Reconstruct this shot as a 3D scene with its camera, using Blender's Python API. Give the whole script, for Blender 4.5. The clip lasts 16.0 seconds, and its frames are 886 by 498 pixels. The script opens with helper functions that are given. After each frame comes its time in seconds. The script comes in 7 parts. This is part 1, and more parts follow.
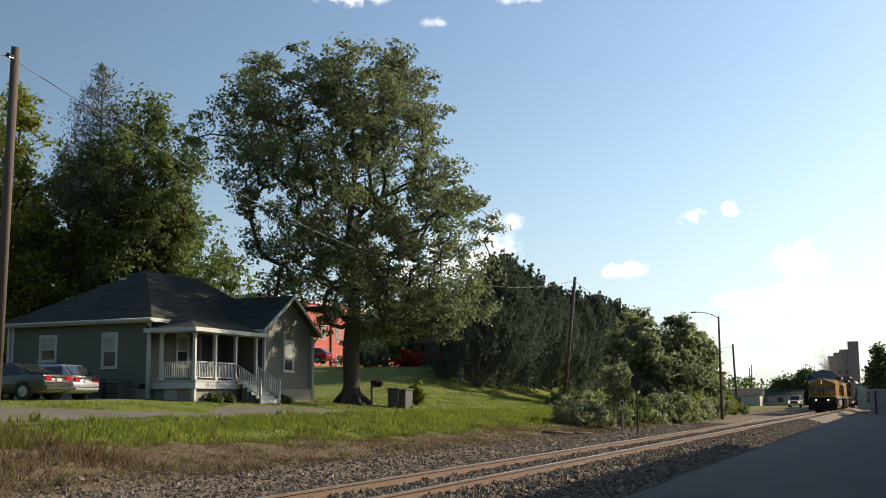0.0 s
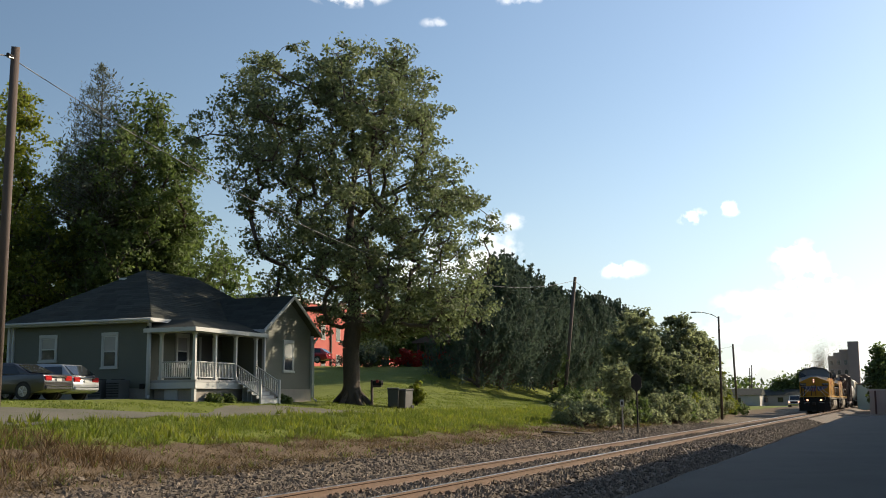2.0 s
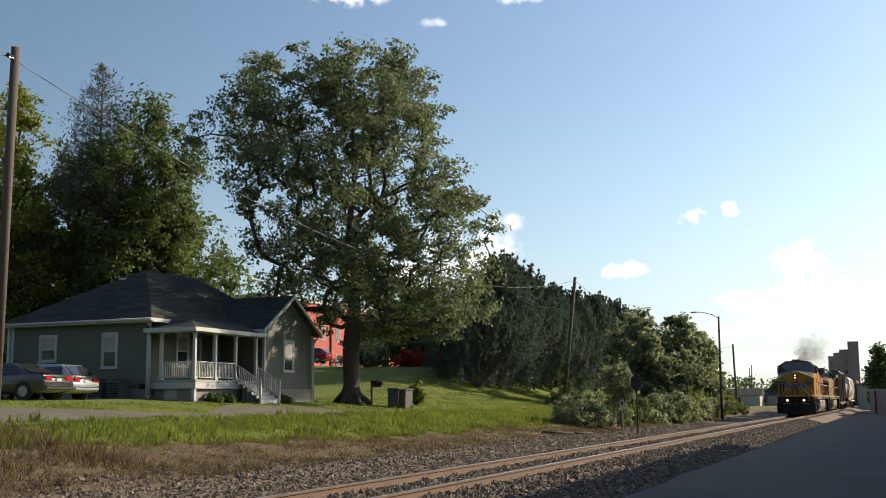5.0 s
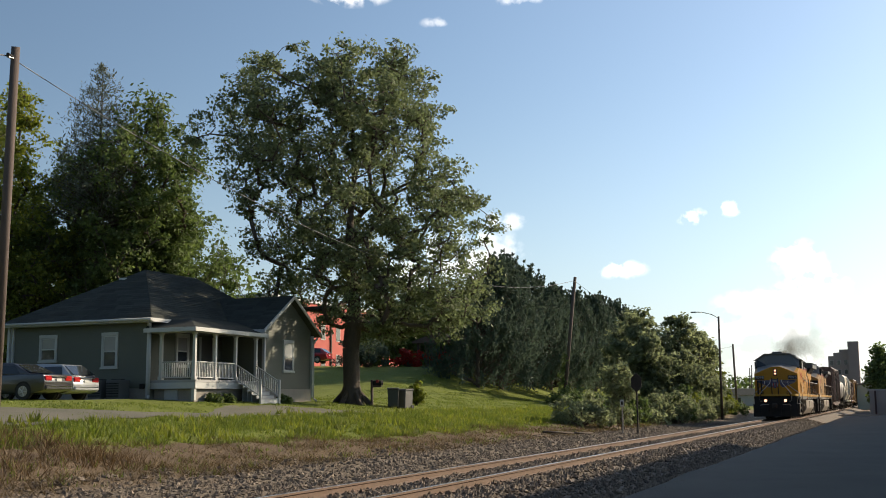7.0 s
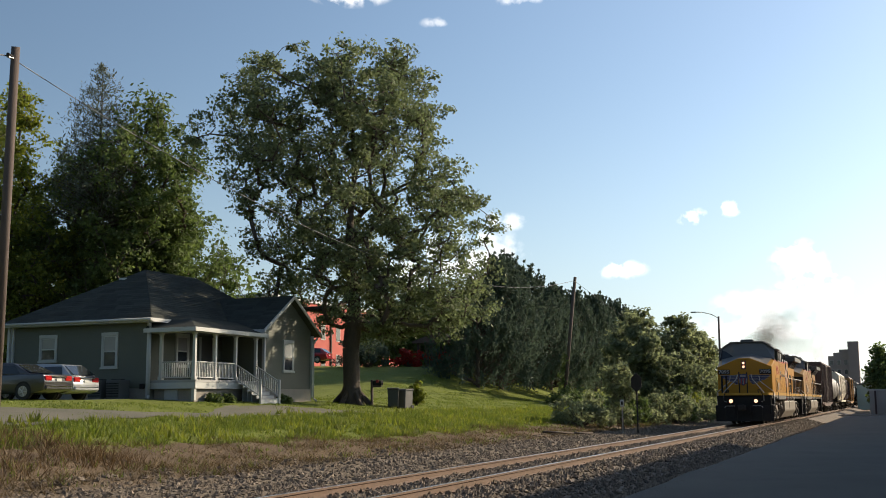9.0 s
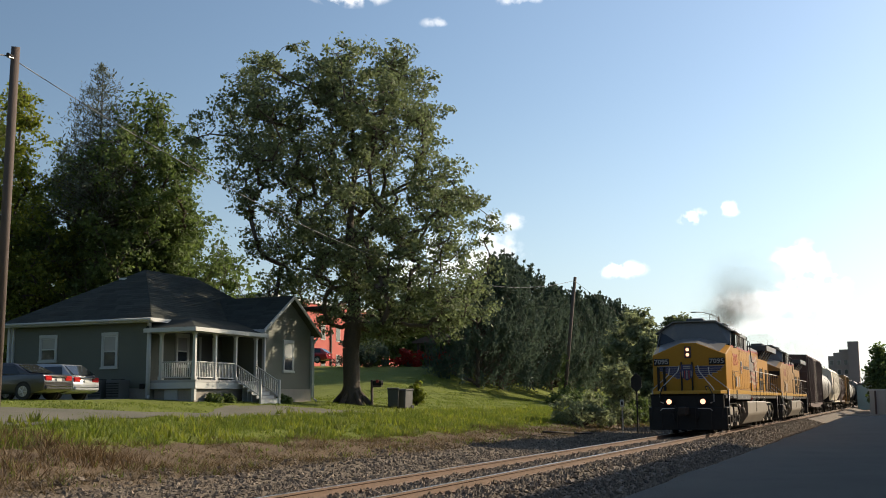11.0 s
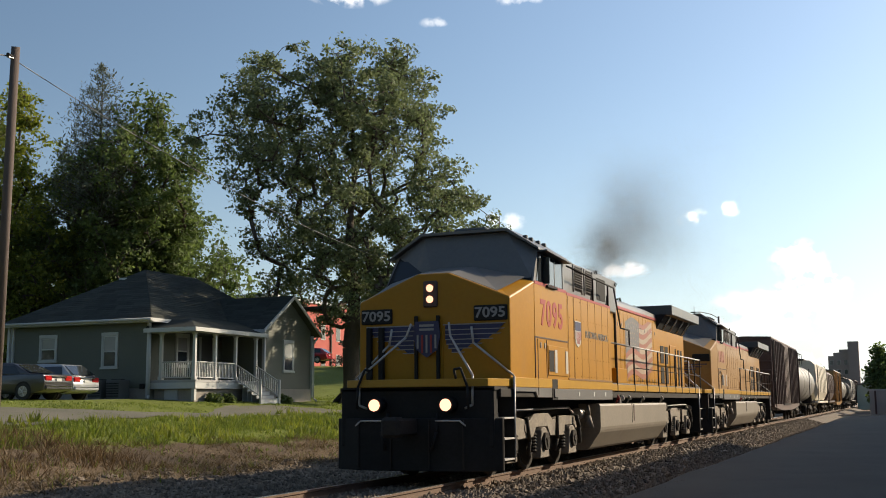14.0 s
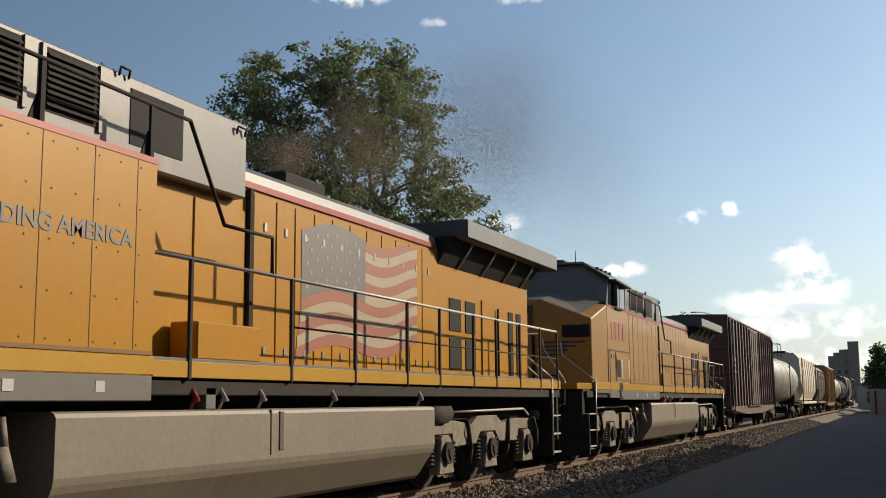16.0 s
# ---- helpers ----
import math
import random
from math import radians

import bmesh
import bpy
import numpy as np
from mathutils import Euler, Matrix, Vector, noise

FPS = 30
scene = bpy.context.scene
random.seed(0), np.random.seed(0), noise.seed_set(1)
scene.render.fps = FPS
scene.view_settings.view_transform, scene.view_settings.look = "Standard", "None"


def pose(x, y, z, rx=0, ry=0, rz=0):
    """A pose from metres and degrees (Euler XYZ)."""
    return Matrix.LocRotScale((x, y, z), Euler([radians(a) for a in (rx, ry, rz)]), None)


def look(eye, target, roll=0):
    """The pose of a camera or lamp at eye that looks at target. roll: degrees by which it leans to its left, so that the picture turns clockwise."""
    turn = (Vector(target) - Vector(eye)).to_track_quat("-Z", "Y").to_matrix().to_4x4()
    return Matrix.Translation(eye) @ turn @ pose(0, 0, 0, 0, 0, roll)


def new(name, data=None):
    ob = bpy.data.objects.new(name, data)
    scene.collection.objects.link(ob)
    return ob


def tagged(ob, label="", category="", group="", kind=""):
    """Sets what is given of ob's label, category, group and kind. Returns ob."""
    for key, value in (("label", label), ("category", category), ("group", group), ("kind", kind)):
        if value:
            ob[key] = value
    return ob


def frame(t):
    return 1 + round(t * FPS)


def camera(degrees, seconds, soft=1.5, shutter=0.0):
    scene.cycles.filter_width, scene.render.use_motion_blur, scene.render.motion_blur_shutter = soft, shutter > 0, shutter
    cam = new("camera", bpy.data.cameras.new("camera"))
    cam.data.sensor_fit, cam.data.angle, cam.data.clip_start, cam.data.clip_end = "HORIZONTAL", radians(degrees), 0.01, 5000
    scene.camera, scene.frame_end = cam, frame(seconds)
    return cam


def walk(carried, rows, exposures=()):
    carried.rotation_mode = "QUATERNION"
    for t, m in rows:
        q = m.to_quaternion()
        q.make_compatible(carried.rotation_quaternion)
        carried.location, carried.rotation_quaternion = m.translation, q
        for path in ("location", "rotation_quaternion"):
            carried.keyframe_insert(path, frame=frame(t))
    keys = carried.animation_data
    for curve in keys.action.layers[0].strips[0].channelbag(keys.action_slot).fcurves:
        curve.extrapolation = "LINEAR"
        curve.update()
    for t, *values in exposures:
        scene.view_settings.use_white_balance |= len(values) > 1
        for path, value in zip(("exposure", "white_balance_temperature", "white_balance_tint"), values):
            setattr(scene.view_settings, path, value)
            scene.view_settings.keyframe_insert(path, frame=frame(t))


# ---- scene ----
# The camera stands still on the paved side of the line. The rails run along +Y at X = TRACK; the rail heads are z = 0.
TRACK = -7.458
EYE = Vector((0, 0, 1.276))
YAW, PITCH = 0.3902, 0.1410
AIM = EYE + Vector((-math.sin(YAW) * math.cos(PITCH), math.cos(YAW) * math.cos(PITCH), math.sin(PITCH))) * 10
cam = camera(44.5, 16.0, soft=0.95, shutter=0.0)
walk(cam, [(0, look(EYE, AIM, -0.4635)), (16.0, look(EYE, AIM, -0.4635))], exposures=[(0, 0.42, 6850, 8), (14.8, 0.38, 6850, 8), (15.5, 0.10, 6850, 8), (16.0, 0.0, 6850, 8)])

# ---- light ----
SUN_DIR = Vector((0.60, 0.68, 0.445)).normalized()  # towards the sun
world = bpy.data.worlds.new("sky")
scene.world = world
world.use_nodes = True


def build_world():
    nt = world.node_tree
    nt.nodes.clear()
    N, L = nt.nodes.new, nt.links.new
    out, bg = N("ShaderNodeOutputWorld"), N("ShaderNodeBackground")
    sky = N("ShaderNodeTexSky")
    sky.sky_type, sky.sun_disc = "NISHITA", False
    sky.sun_elevation = math.asin(SUN_DIR.z)
    sky.sun_rotation = math.atan2(SUN_DIR.x, SUN_DIR.y)
    sky.air_density, sky.dust_density, sky.ozone_density = 1.0, 0.9, 2.2
    coord = N("ShaderNodeTexCoord")
    # small fair-weather clouds: (azimuth left of the track, elevation, half width, half height, opacity)
    clouds = [(0.478, 0.374, 0.046, 0.015, 0.95), (0.505, 0.374, 0.03, 0.010, 0.7), (0.392, 0.347, 0.020, 0.006, 0.4), (0.315, 0.366, 0.030, 0.006, 0.4),
              (0.280, 0.369, 0.020, 0.006, 0.3), (0.161, 0.165, 0.017, 0.009, 0.85), (0.129, 0.171, 0.014, 0.009, 0.9), (0.226, 0.119, 0.027, 0.010, 0.75),
              (0.072, 0.118, 0.026, 0.024, 1.0), (0.061, 0.097, 0.036, 0.026, 1.0), (0.095, 0.085, 0.055, 0.016, 0.6), (0.070, 0.062, 0.100, 0.016, 0.6),
              (0.030, 0.070, 0.040, 0.014, 0.4), (0.150, 0.062, 0.050, 0.012, 0.45), (0.050, 0.034, 0.140, 0.016, 0.5), (0.335, 0.165, 0.030, 0.010, 0.5),
              (0.365, 0.135, 0.060, 0.030, 0.6), (0.430, 0.115, 0.050, 0.026, 0.5)]
    # their blue-grey undersides
    shades = [(0.086, 0.112, 0.020, 0.016, 0.9), (0.070, 0.098, 0.013, 0.012, 0.7), (0.064, 0.080, 0.034, 0.007, 0.8), (0.155, 0.068, 0.018, 0.008, 0.6)]
    noise_a = N("ShaderNodeTexNoise")
    noise_a.inputs["Scale"].default_value, noise_a.inputs["Detail"].default_value = 58, 9
    L(coord.outputs["Generated"], noise_a.inputs["Vector"])
    sep = N("ShaderNodeSeparateXYZ")
    L(coord.outputs["Generated"], sep.inputs[0])

    def m(op, a, b=None, clamp=False):
        n = N("ShaderNodeMath")
        n.operation, n.use_clamp = op, clamp
        for i, v in enumerate((a, b)):
            if v is None:
                continue
            if isinstance(v, (int, float)):
                n.inputs[i].default_value = v
            else:
                L(v, n.inputs[i])
        return n.outputs[0]
    negx = m("MULTIPLY", sep.outputs[0], -1.0)
    az = m("ARCTAN2", negx, sep.outputs[1])
    el = m("ARCSINE", sep.outputs[2])

    def cover(rows, grain):
        total = None
        for a, e, w, h, o in rows:
            dx = m("DIVIDE", m("SUBTRACT", az, a), w)
            dy = m("DIVIDE", m("SUBTRACT", el, e), h)
            r = m("SQRT", m("ADD", m("MULTIPLY", dx, dx), m("MULTIPLY", dy, dy)))
            body = m("SUBTRACT", 1.0, r)
            rough = m("MULTIPLY", m("SUBTRACT", noise_a.outputs["Fac"], 0.5), grain)
            c = m("MULTIPLY", m("ADD", body, rough), 1.1, True)
            c = m("MULTIPLY", c, m("MULTIPLY", m("ADD", body, 0.05), 2.0, True))
            c = m("MULTIPLY", c, o)
            total = c if total is None else m("MAXIMUM", total, c)
        return total
    mix = N("ShaderNodeMix")
    mix.data_type = "RGBA"
    L(cover(clouds, 5.6), mix.inputs["Factor"])
    under = N("ShaderNodeMix")
    under.data_type = "RGBA"
    L(cover(shades, 3.0), under.inputs["Factor"])
    under.inputs["A"].default_value = (10.5, 10.4, 10.6, 1)
    under.inputs["B"].default_value = (5.4, 6.2, 7.2, 1)
    L(under.outputs["Result"], mix.inputs["B"])
    # pale haze that thickens towards the horizon
    up = m("SUBTRACT", 1.0, m("DIVIDE", el, 0.30), True)
    haze = N("ShaderNodeMix")
    haze.data_type = "RGBA"
    L(m("MULTIPLY", m("MULTIPLY", up, up), 0.62), haze.inputs["Factor"])
    L(sky.outputs[0], haze.inputs["A"])
    haze.inputs["B"].default_value = (4.2, 5.25, 6.7, 1)
    L(haze.outputs["Result"], mix.inputs["A"])
    # hazy air is brighter round the sun and deeper blue away from it
    near = N("ShaderNodeVectorMath")
    near.operation = "DOT_PRODUCT"
    L(coord.outputs["Generated"], near.inputs[0])
    near.inputs[1].default_value = SUN_DIR
    glow = N("ShaderNodeVectorMath")
    glow.operation = "SCALE"
    L(mix.outputs["Result"], glow.inputs[0])
    L(m("ADD", m("MULTIPLY", m("MAXIMUM", near.outputs["Value"], 0.0), 0.56), 0.70), glow.inputs["Scale"])
    L(glow.outputs["Vector"], bg.inputs["Color"])
    bg.inputs["Strength"].default_value = 0.12
    L(bg.outputs[0], out.inputs[0])


build_world()
sun = new("sun", bpy.data.lights.new("sun", "SUN"))
sun.data.energy, sun.data.angle, sun.data.color = 5.0, radians(0.6), (1.0, 0.86, 0.68)
sun.matrix_world = look(SUN_DIR * 100, (0, 0, 0))
# ---- materials ----
def mat(name, a, b=None, scale=4.0, fine=40.0, rough=0.6, bump=0.15, metal=0.0, mix=0.5, emit=None, coat=0.0, spec=0.5, stretch=(1, 1, 1), dist=0.02, rand=0.0, island=0.0, wear=None):
    """A surface with colour varied at two sizes and fine relief. scale, fine: cells per metre."""
    ma = bpy.data.materials.new(name)
    ma.use_nodes = True
    nt = ma.node_tree
    N, L = nt.nodes.new, nt.links.new
    bsdf = nt.nodes["Principled BSDF"]
    b = b or tuple(c * 0.75 for c in a)
    co, mp = N("ShaderNodeTexCoord"), N("ShaderNodeMapping")
    mp.inputs["Scale"].default_value = stretch
    L(co.outputs["Object"], mp.inputs["Vector"])
    n1, n2 = N("ShaderNodeTexNoise"), N("ShaderNodeTexNoise")
    for n, s, d in ((n1, scale, 4), (n2, fine, 3)):
        n.inputs["Scale"].default_value, n.inputs["Detail"].default_value = s, d
        L(mp.outputs[0], n.inputs["Vector"])
    ramp = N("ShaderNodeValToRGB")
    ramp.color_ramp.elements[0].position, ramp.color_ramp.elements[1].position = 0.5 - mix / 2, 0.5 + mix / 2
    ramp.color_ramp.elements[0].color, ramp.color_ramp.elements[1].color = (*b, 1), (*a, 1)
    add = N("ShaderNodeMath")
    add.operation = "MULTIPLY_ADD"
    L(n2.outputs["Fac"], add.inputs[0])
    add.inputs[1].default_value = 0.5
    half = N("ShaderNodeMath")
    half.operation = "MULTIPLY"
    half.inputs[1].default_value = 0.5
    L(n1.outputs["Fac"], half.inputs[0])
    L(half.outputs[0], add.inputs[2])
    L(add.outputs[0], ramp.inputs[0])
    col = ramp.outputs[0]
    if rand or island:
        hs = N("ShaderNodeHueSaturation")
        src = N("ShaderNodeObjectInfo").outputs["Random"] if rand else N("ShaderNodeNewGeometry").outputs["Random Per Island"]
        mr = N("ShaderNodeMapRange")
        k = rand or island
        mr.inputs["To Min"].default_value, mr.inputs["To Max"].default_value = 1 - k, 1 + k
        L(src, mr.inputs["Value"])
        L(mr.outputs[0], hs.inputs["Value"])
        L(col, hs.inputs["Color"])
        col = hs.outputs[0]
    if wear:
        wn = N("ShaderNodeTexNoise")
        wn.inputs["Scale"].default_value, wn.inputs["Detail"].default_value = wear[1], 6
        wm = N("ShaderNodeMapping")
        wm.inputs["Scale"].default_value = (1, 1, 0.35)
        L(co.outputs["Object"], wm.inputs["Vector"])
        L(wm.outputs[0], wn.inputs["Vector"])
        wr = N("ShaderNodeMapRange")
        wr.inputs["From Min"].default_value, wr.inputs["From Max"].default_value = wear[2], wear[2] + 0.2
        L(wn.outputs["Fac"], wr.inputs["Value"])
        mx = N("ShaderNodeMix")
        mx.data_type = "RGBA"
        L(wr.outputs[0], mx.inputs["Factor"])
        L(col, mx.inputs["A"])
        mx.inputs["B"].default_value = (*wear[0], 1)
        col = mx.outputs["Result"]
    L(col, bsdf.inputs["Base Color"])
    bsdf.inputs["Roughness"].default_value = rough
    bsdf.inputs["Metallic"].default_value = metal
    bsdf.inputs["Coat Weight"].default_value = coat
    bsdf.inputs["Specular IOR Level"].default_value = spec
    if bump:
        bp = N("ShaderNodeBump")
        bp.inputs["Strength"].default_value, bp.inputs["Distance"].default_value = bump, dist
        L(n2.outputs["Fac"], bp.inputs["Height"])
        L(bp.outputs[0], bsdf.inputs["Normal"])
    if emit:
        bsdf.inputs["Emission Color"].default_value = (*emit[0], 1)
        bsdf.inputs["Emission Strength"].default_value = emit[1]
    return ma


def leaf_mat(name, a, b, trans=0.35, island=0.35, gloss=0.25):
    ma = mat(name, a, b, scale=0.5, fine=3, rough=0.6, bump=0, spec=gloss, island=island, mix=0.35)
    nt = ma.node_tree
    bsdf, out = nt.nodes["Principled BSDF"], nt.nodes["Material Output"]
    tr, mx = nt.nodes.new("ShaderNodeBsdfTranslucent"), nt.nodes.new("ShaderNodeMixShader")
    src = bsdf.inputs["Base Color"].links[0].from_socket
    hs = nt.nodes.new("ShaderNodeHueSaturation")
    hs.inputs["Value"].default_value, hs.inputs["Saturation"].default_value = 1.3, 1.15
    nt.links.new(src, hs.inputs["Color"])
    nt.links.new(hs.outputs[0], tr.inputs["Color"])
    mx.inputs[0].default_value = trans
    nt.links.new(bsdf.outputs[0], mx.inputs[1])
    nt.links.new(tr.outputs[0], mx.inputs[2])
    nt.links.new(mx.outputs[0], out.inputs[0])
    return ma


def glass(name, tint=(0.03, 0.035, 0.04), rough=0.05):
    ma = mat(name, tint, tint, rough=rough, bump=0, coat=0.3, spec=0.5)
    return ma


M = {
    "grass_ground": mat("grass_ground", (0.085, 0.13, 0.025), (0.05, 0.085, 0.018), 0.5, 9, 0.9, 0.5, dist=0.05),
    "dirt": mat("dry_earth", (0.20, 0.15, 0.10), (0.11, 0.085, 0.06), 0.9, 14, 0.95, 0.5, dist=0.05),
    "ballast": mat("ballast_stone", (0.20, 0.158, 0.118), (0.088, 0.069, 0.052), 1.1, 22, 0.9, 0.7, dist=0.05),
    "stone": mat("crushed_stone", (0.245, 0.195, 0.145), (0.10, 0.08, 0.06), 3, 30, 0.9, 0.3, island=0.45),
    "asphalt": mat("asphalt", (0.074, 0.072, 0.063), (0.048, 0.047, 0.041), 0.35, 60, 0.9, 0.6, dist=0.015, mix=0.3, wear=((0.042, 0.041, 0.039), 0.5, 0.55)),
    "gravel": mat("gravel_lane", (0.15, 0.132, 0.11), (0.07, 0.072, 0.04), 0.8, 25, 0.95, 0.5, dist=0.03),
    "rail_top": mat("polished_rail", (0.62, 0.60, 0.57), (0.45, 0.42, 0.40), 6, 60, 0.28, 0.05, metal=1.0),
    "rust": mat("rusty_rail", (0.17, 0.108, 0.075), (0.105, 0.068, 0.048), 3, 40, 0.85, 0.2),
    "tie": mat("weathered_tie", (0.13, 0.10, 0.08), (0.06, 0.045, 0.035), 3, 25, 0.9, 0.4, stretch=(0.4, 3, 3), rand=0.25),
    "siding": mat("green_grey_siding", (0.105, 0.11, 0.082), (0.09, 0.095, 0.07), 1.2, 40, 0.6, 0.06),
    "white": mat("white_paint", (0.50, 0.50, 0.475), (0.40, 0.40, 0.375), 2, 30, 0.5, 0.05),
    "shingle": mat("dark_shingle", (0.062, 0.066, 0.058), (0.038, 0.041, 0.036), 2, 20, 0.95, 0.4, island=0.2, rand=0.0, spec=0.15),
    "stucco": mat("parged_block", (0.33, 0.295, 0.25), (0.20, 0.18, 0.155), 2, 25, 0.9, 0.3),
    "glass": glass("window_glass"),
    "bark": mat("bark", (0.115, 0.09, 0.07), (0.05, 0.04, 0.031), 2.5, 18, 0.95, 0.9, stretch=(2, 2, 0.5), dist=0.06),
    "pole": mat("weathered_pole", (0.125, 0.092, 0.075), (0.065, 0.049, 0.042), 2, 20, 0.9, 0.4, stretch=(4, 4, 0.4)),
    "wire": mat("black_cable", (0.03, 0.03, 0.03), rough=0.6, bump=0),
    "wire_grey": mat("aluminium_cable", (0.16, 0.16, 0.165), rough=0.6, bump=0, metal=0.6),
    "seam": mat("panel_joint_shadow", (0.20, 0.095, 0.02), (0.16, 0.075, 0.016), 3, 20, 0.6, 0.0),
    "brick": mat("red_brick", (0.46, 0.10, 0.075), (0.36, 0.075, 0.06), 1, 30, 0.85, 0.2),
    "mill": mat("mill_brick", (0.30, 0.25, 0.235), (0.21, 0.17, 0.16), 0.3, 6, 0.9, 0.2),
    "concrete": mat("concrete", (0.48, 0.45, 0.42), (0.34, 0.32, 0.30), 0.8, 20, 0.9, 0.2),
    "yellow": mat("armour_yellow_paint", (0.43, 0.205, 0.009), (0.36, 0.165, 0.007), 0.9, 12, 0.42, 0.03, coat=0.06, spec=0.3, wear=((0.34, 0.17, 0.05), 2.2, 0.64)),
    "yellow_b": mat("faded_yellow_paint", (0.37, 0.205, 0.06), (0.30, 0.16, 0.04), 0.9, 12, 0.45, 0.03, coat=0.15, wear=((0.30, 0.17, 0.07), 1.8, 0.58)),
    "loco_grey": mat("harbour_grey_paint", (0.165, 0.158, 0.148), (0.125, 0.119, 0.112), 1.2, 16, 0.45, 0.04, coat=0.15, wear=((0.22, 0.18, 0.14), 2.0, 0.62)),
    "tank_grey": mat("dusty_grey_tank", (0.235, 0.20, 0.155), (0.15, 0.128, 0.10), 1.0, 14, 0.55, 0.05, wear=((0.16, 0.12, 0.09), 1.6, 0.60)),
    "truck_grey": mat("dusty_truck_grey", (0.29, 0.245, 0.19), (0.085, 0.073, 0.060), 2.5, 18, 0.75, 0.15, wear=((0.09, 0.07, 0.06), 3.5, 0.56)),
    "roof_dark": mat("roof_dark_green_grey", (0.07, 0.075, 0.075), (0.05, 0.052, 0.055), 1.5, 16, 0.5, 0.04),
    "under": mat("grimy_black", (0.052, 0.046, 0.040), (0.028, 0.025, 0.022), 3, 22, 0.85, 0.15, spec=0.2),
    "red": mat("red_stripe", (0.36, 0.032, 0.026), (0.28, 0.027, 0.022), 2, 20, 0.45, 0.02),
    "stripe_yellow": mat("sill_yellow", (0.47, 0.26, 0.018), (0.39, 0.205, 0.015), 2, 20, 0.4, 0.02),
    "navy": mat("emblem_navy", (0.032, 0.034, 0.105), (0.024, 0.026, 0.075), 2, 20, 0.45, 0.02),
    "silver": mat("emblem_silver", (0.34, 0.325, 0.31), (0.26, 0.25, 0.24), 2, 20, 0.5, 0.02),
    "steel": mat("worn_steel", (0.42, 0.40, 0.38), (0.28, 0.26, 0.25), 4, 30, 0.4, 0.08, metal=0.9),
    "rail_white": mat("handrail_grey", (0.55, 0.53, 0.50), (0.42, 0.40, 0.38), 4, 30, 0.4, 0.02),
    "black": mat("black_paint", (0.032, 0.031, 0.030), (0.022, 0.021, 0.020), 3, 20, 0.7, 0.05, spec=0.12),
    "lamp": mat("lit_headlight", (1, 0.9, 0.8), (1, 0.9, 0.8), rough=0.2, bump=0, emit=((1.0, 0.42, 0.24), 1.9)),
    "lamp_dim": mat("lit_upper_headlight", (1, 0.9, 0.8), (1, 0.9, 0.8), rough=0.2, bump=0, emit=((1.0, 0.42, 0.24), 1.5)),
    "brown": mat("oxide_brown_paint", (0.115, 0.072, 0.06), (0.075, 0.048, 0.04), 1.2, 12, 0.65, 0.08, wear=((0.06, 0.035, 0.03), 1.5, 0.55)),
    "car_grey": mat("tank_car_grey", (0.25, 0.235, 0.21), (0.17, 0.16, 0.145), 0.8, 10, 0.5, 0.05, wear=((0.15, 0.11, 0.085), 1.3, 0.58)),
    "tan": mat("hopper_tan", (0.66, 0.60, 0.48), (0.50, 0.45, 0.36), 0.8, 10, 0.5, 0.05, wear=((0.25, 0.19, 0.14), 1.3, 0.60)),
}
# ---- mesh tools ----
def part(name, bm, material, parent=None, label="", smooth=False):
    """Links a bmesh as one mesh object, under a thing or a part of one."""
    me = bpy.data.meshes.new(name)
    bm.to_mesh(me)
    bm.free()
    for m_ in (material if isinstance(material, (list, tuple)) else [material]):
        me.materials.append(M[m_] if isinstance(m_, str) else m_)
    if smooth:
        me.shade_smooth()
    ob = new(name, me)
    if parent:
        ob.parent = parent
    if label:
        tagged(ob, label)
    return ob


def again(ob, m, parent=None):
    """One more part on the same mesh, at the pose m in its thing's space."""
    o = ob.copy()
    scene.collection.objects.link(o)
    o.parent = parent or ob.parent
    o.matrix_basis = m
    return o


def thing(name, label, category, at=None, group="", kind=""):
    e = new(name)
    e.empty_display_size = 0.3
    if at is not None:
        e.matrix_basis = at
    return tagged(e, label, category, group, kind)


def bevelled(bm, w, seg=1):
    if w:
        bmesh.ops.bevel(bm, geom=list(bm.edges), offset=w, segments=seg, affect="EDGES", profile=0.5, clamp_overlap=True)
    return bm


def join(bm, other):
    me = bpy.data.meshes.new("tmp")
    other.to_mesh(me)
    other.free()
    bm.from_mesh(me)
    bpy.data.meshes.remove(me)
    return bm


def box(x0, x1, y0, y1, z0, z1, bev=0.0, bm=None, seg=1, mi=0):
    b = bmesh.new()
    bmesh.ops.create_cube(b, size=1, matrix=Matrix.LocRotScale(((x0 + x1) / 2, (y0 + y1) / 2, (z0 + z1) / 2), None, (abs(x1 - x0), abs(y1 - y0), abs(z1 - z0))))
    bevelled(b, bev, seg)
    for f in b.faces:
        f.material_index = mi
    return join(bm, b) if bm else b


def rod(p, q, r, seg=8, bm=None, r2=None, mi=0):
    p, q = Vector(p), Vector(q)
    b = bmesh.new()
    d = q - p
    mm = Matrix.Translation((p + q) / 2) @ d.to_track_quat("Z", "Y").to_matrix().to_4x4()
    bmesh.ops.create_cone(b, cap_ends=True, segments=seg, radius1=r, radius2=r if r2 is None else r2, depth=d.length, matrix=mm)
    for f in b.faces:
        f.material_index = mi
        f.smooth = len(f.verts) == 4
    return join(bm, b) if bm else b


def pipe(pts, r, seg=6, bm=None):
    bm = bm or bmesh.new()
    for a, c in zip(pts, pts[1:]):
        rod(a, c, r, seg, bm)
    return bm


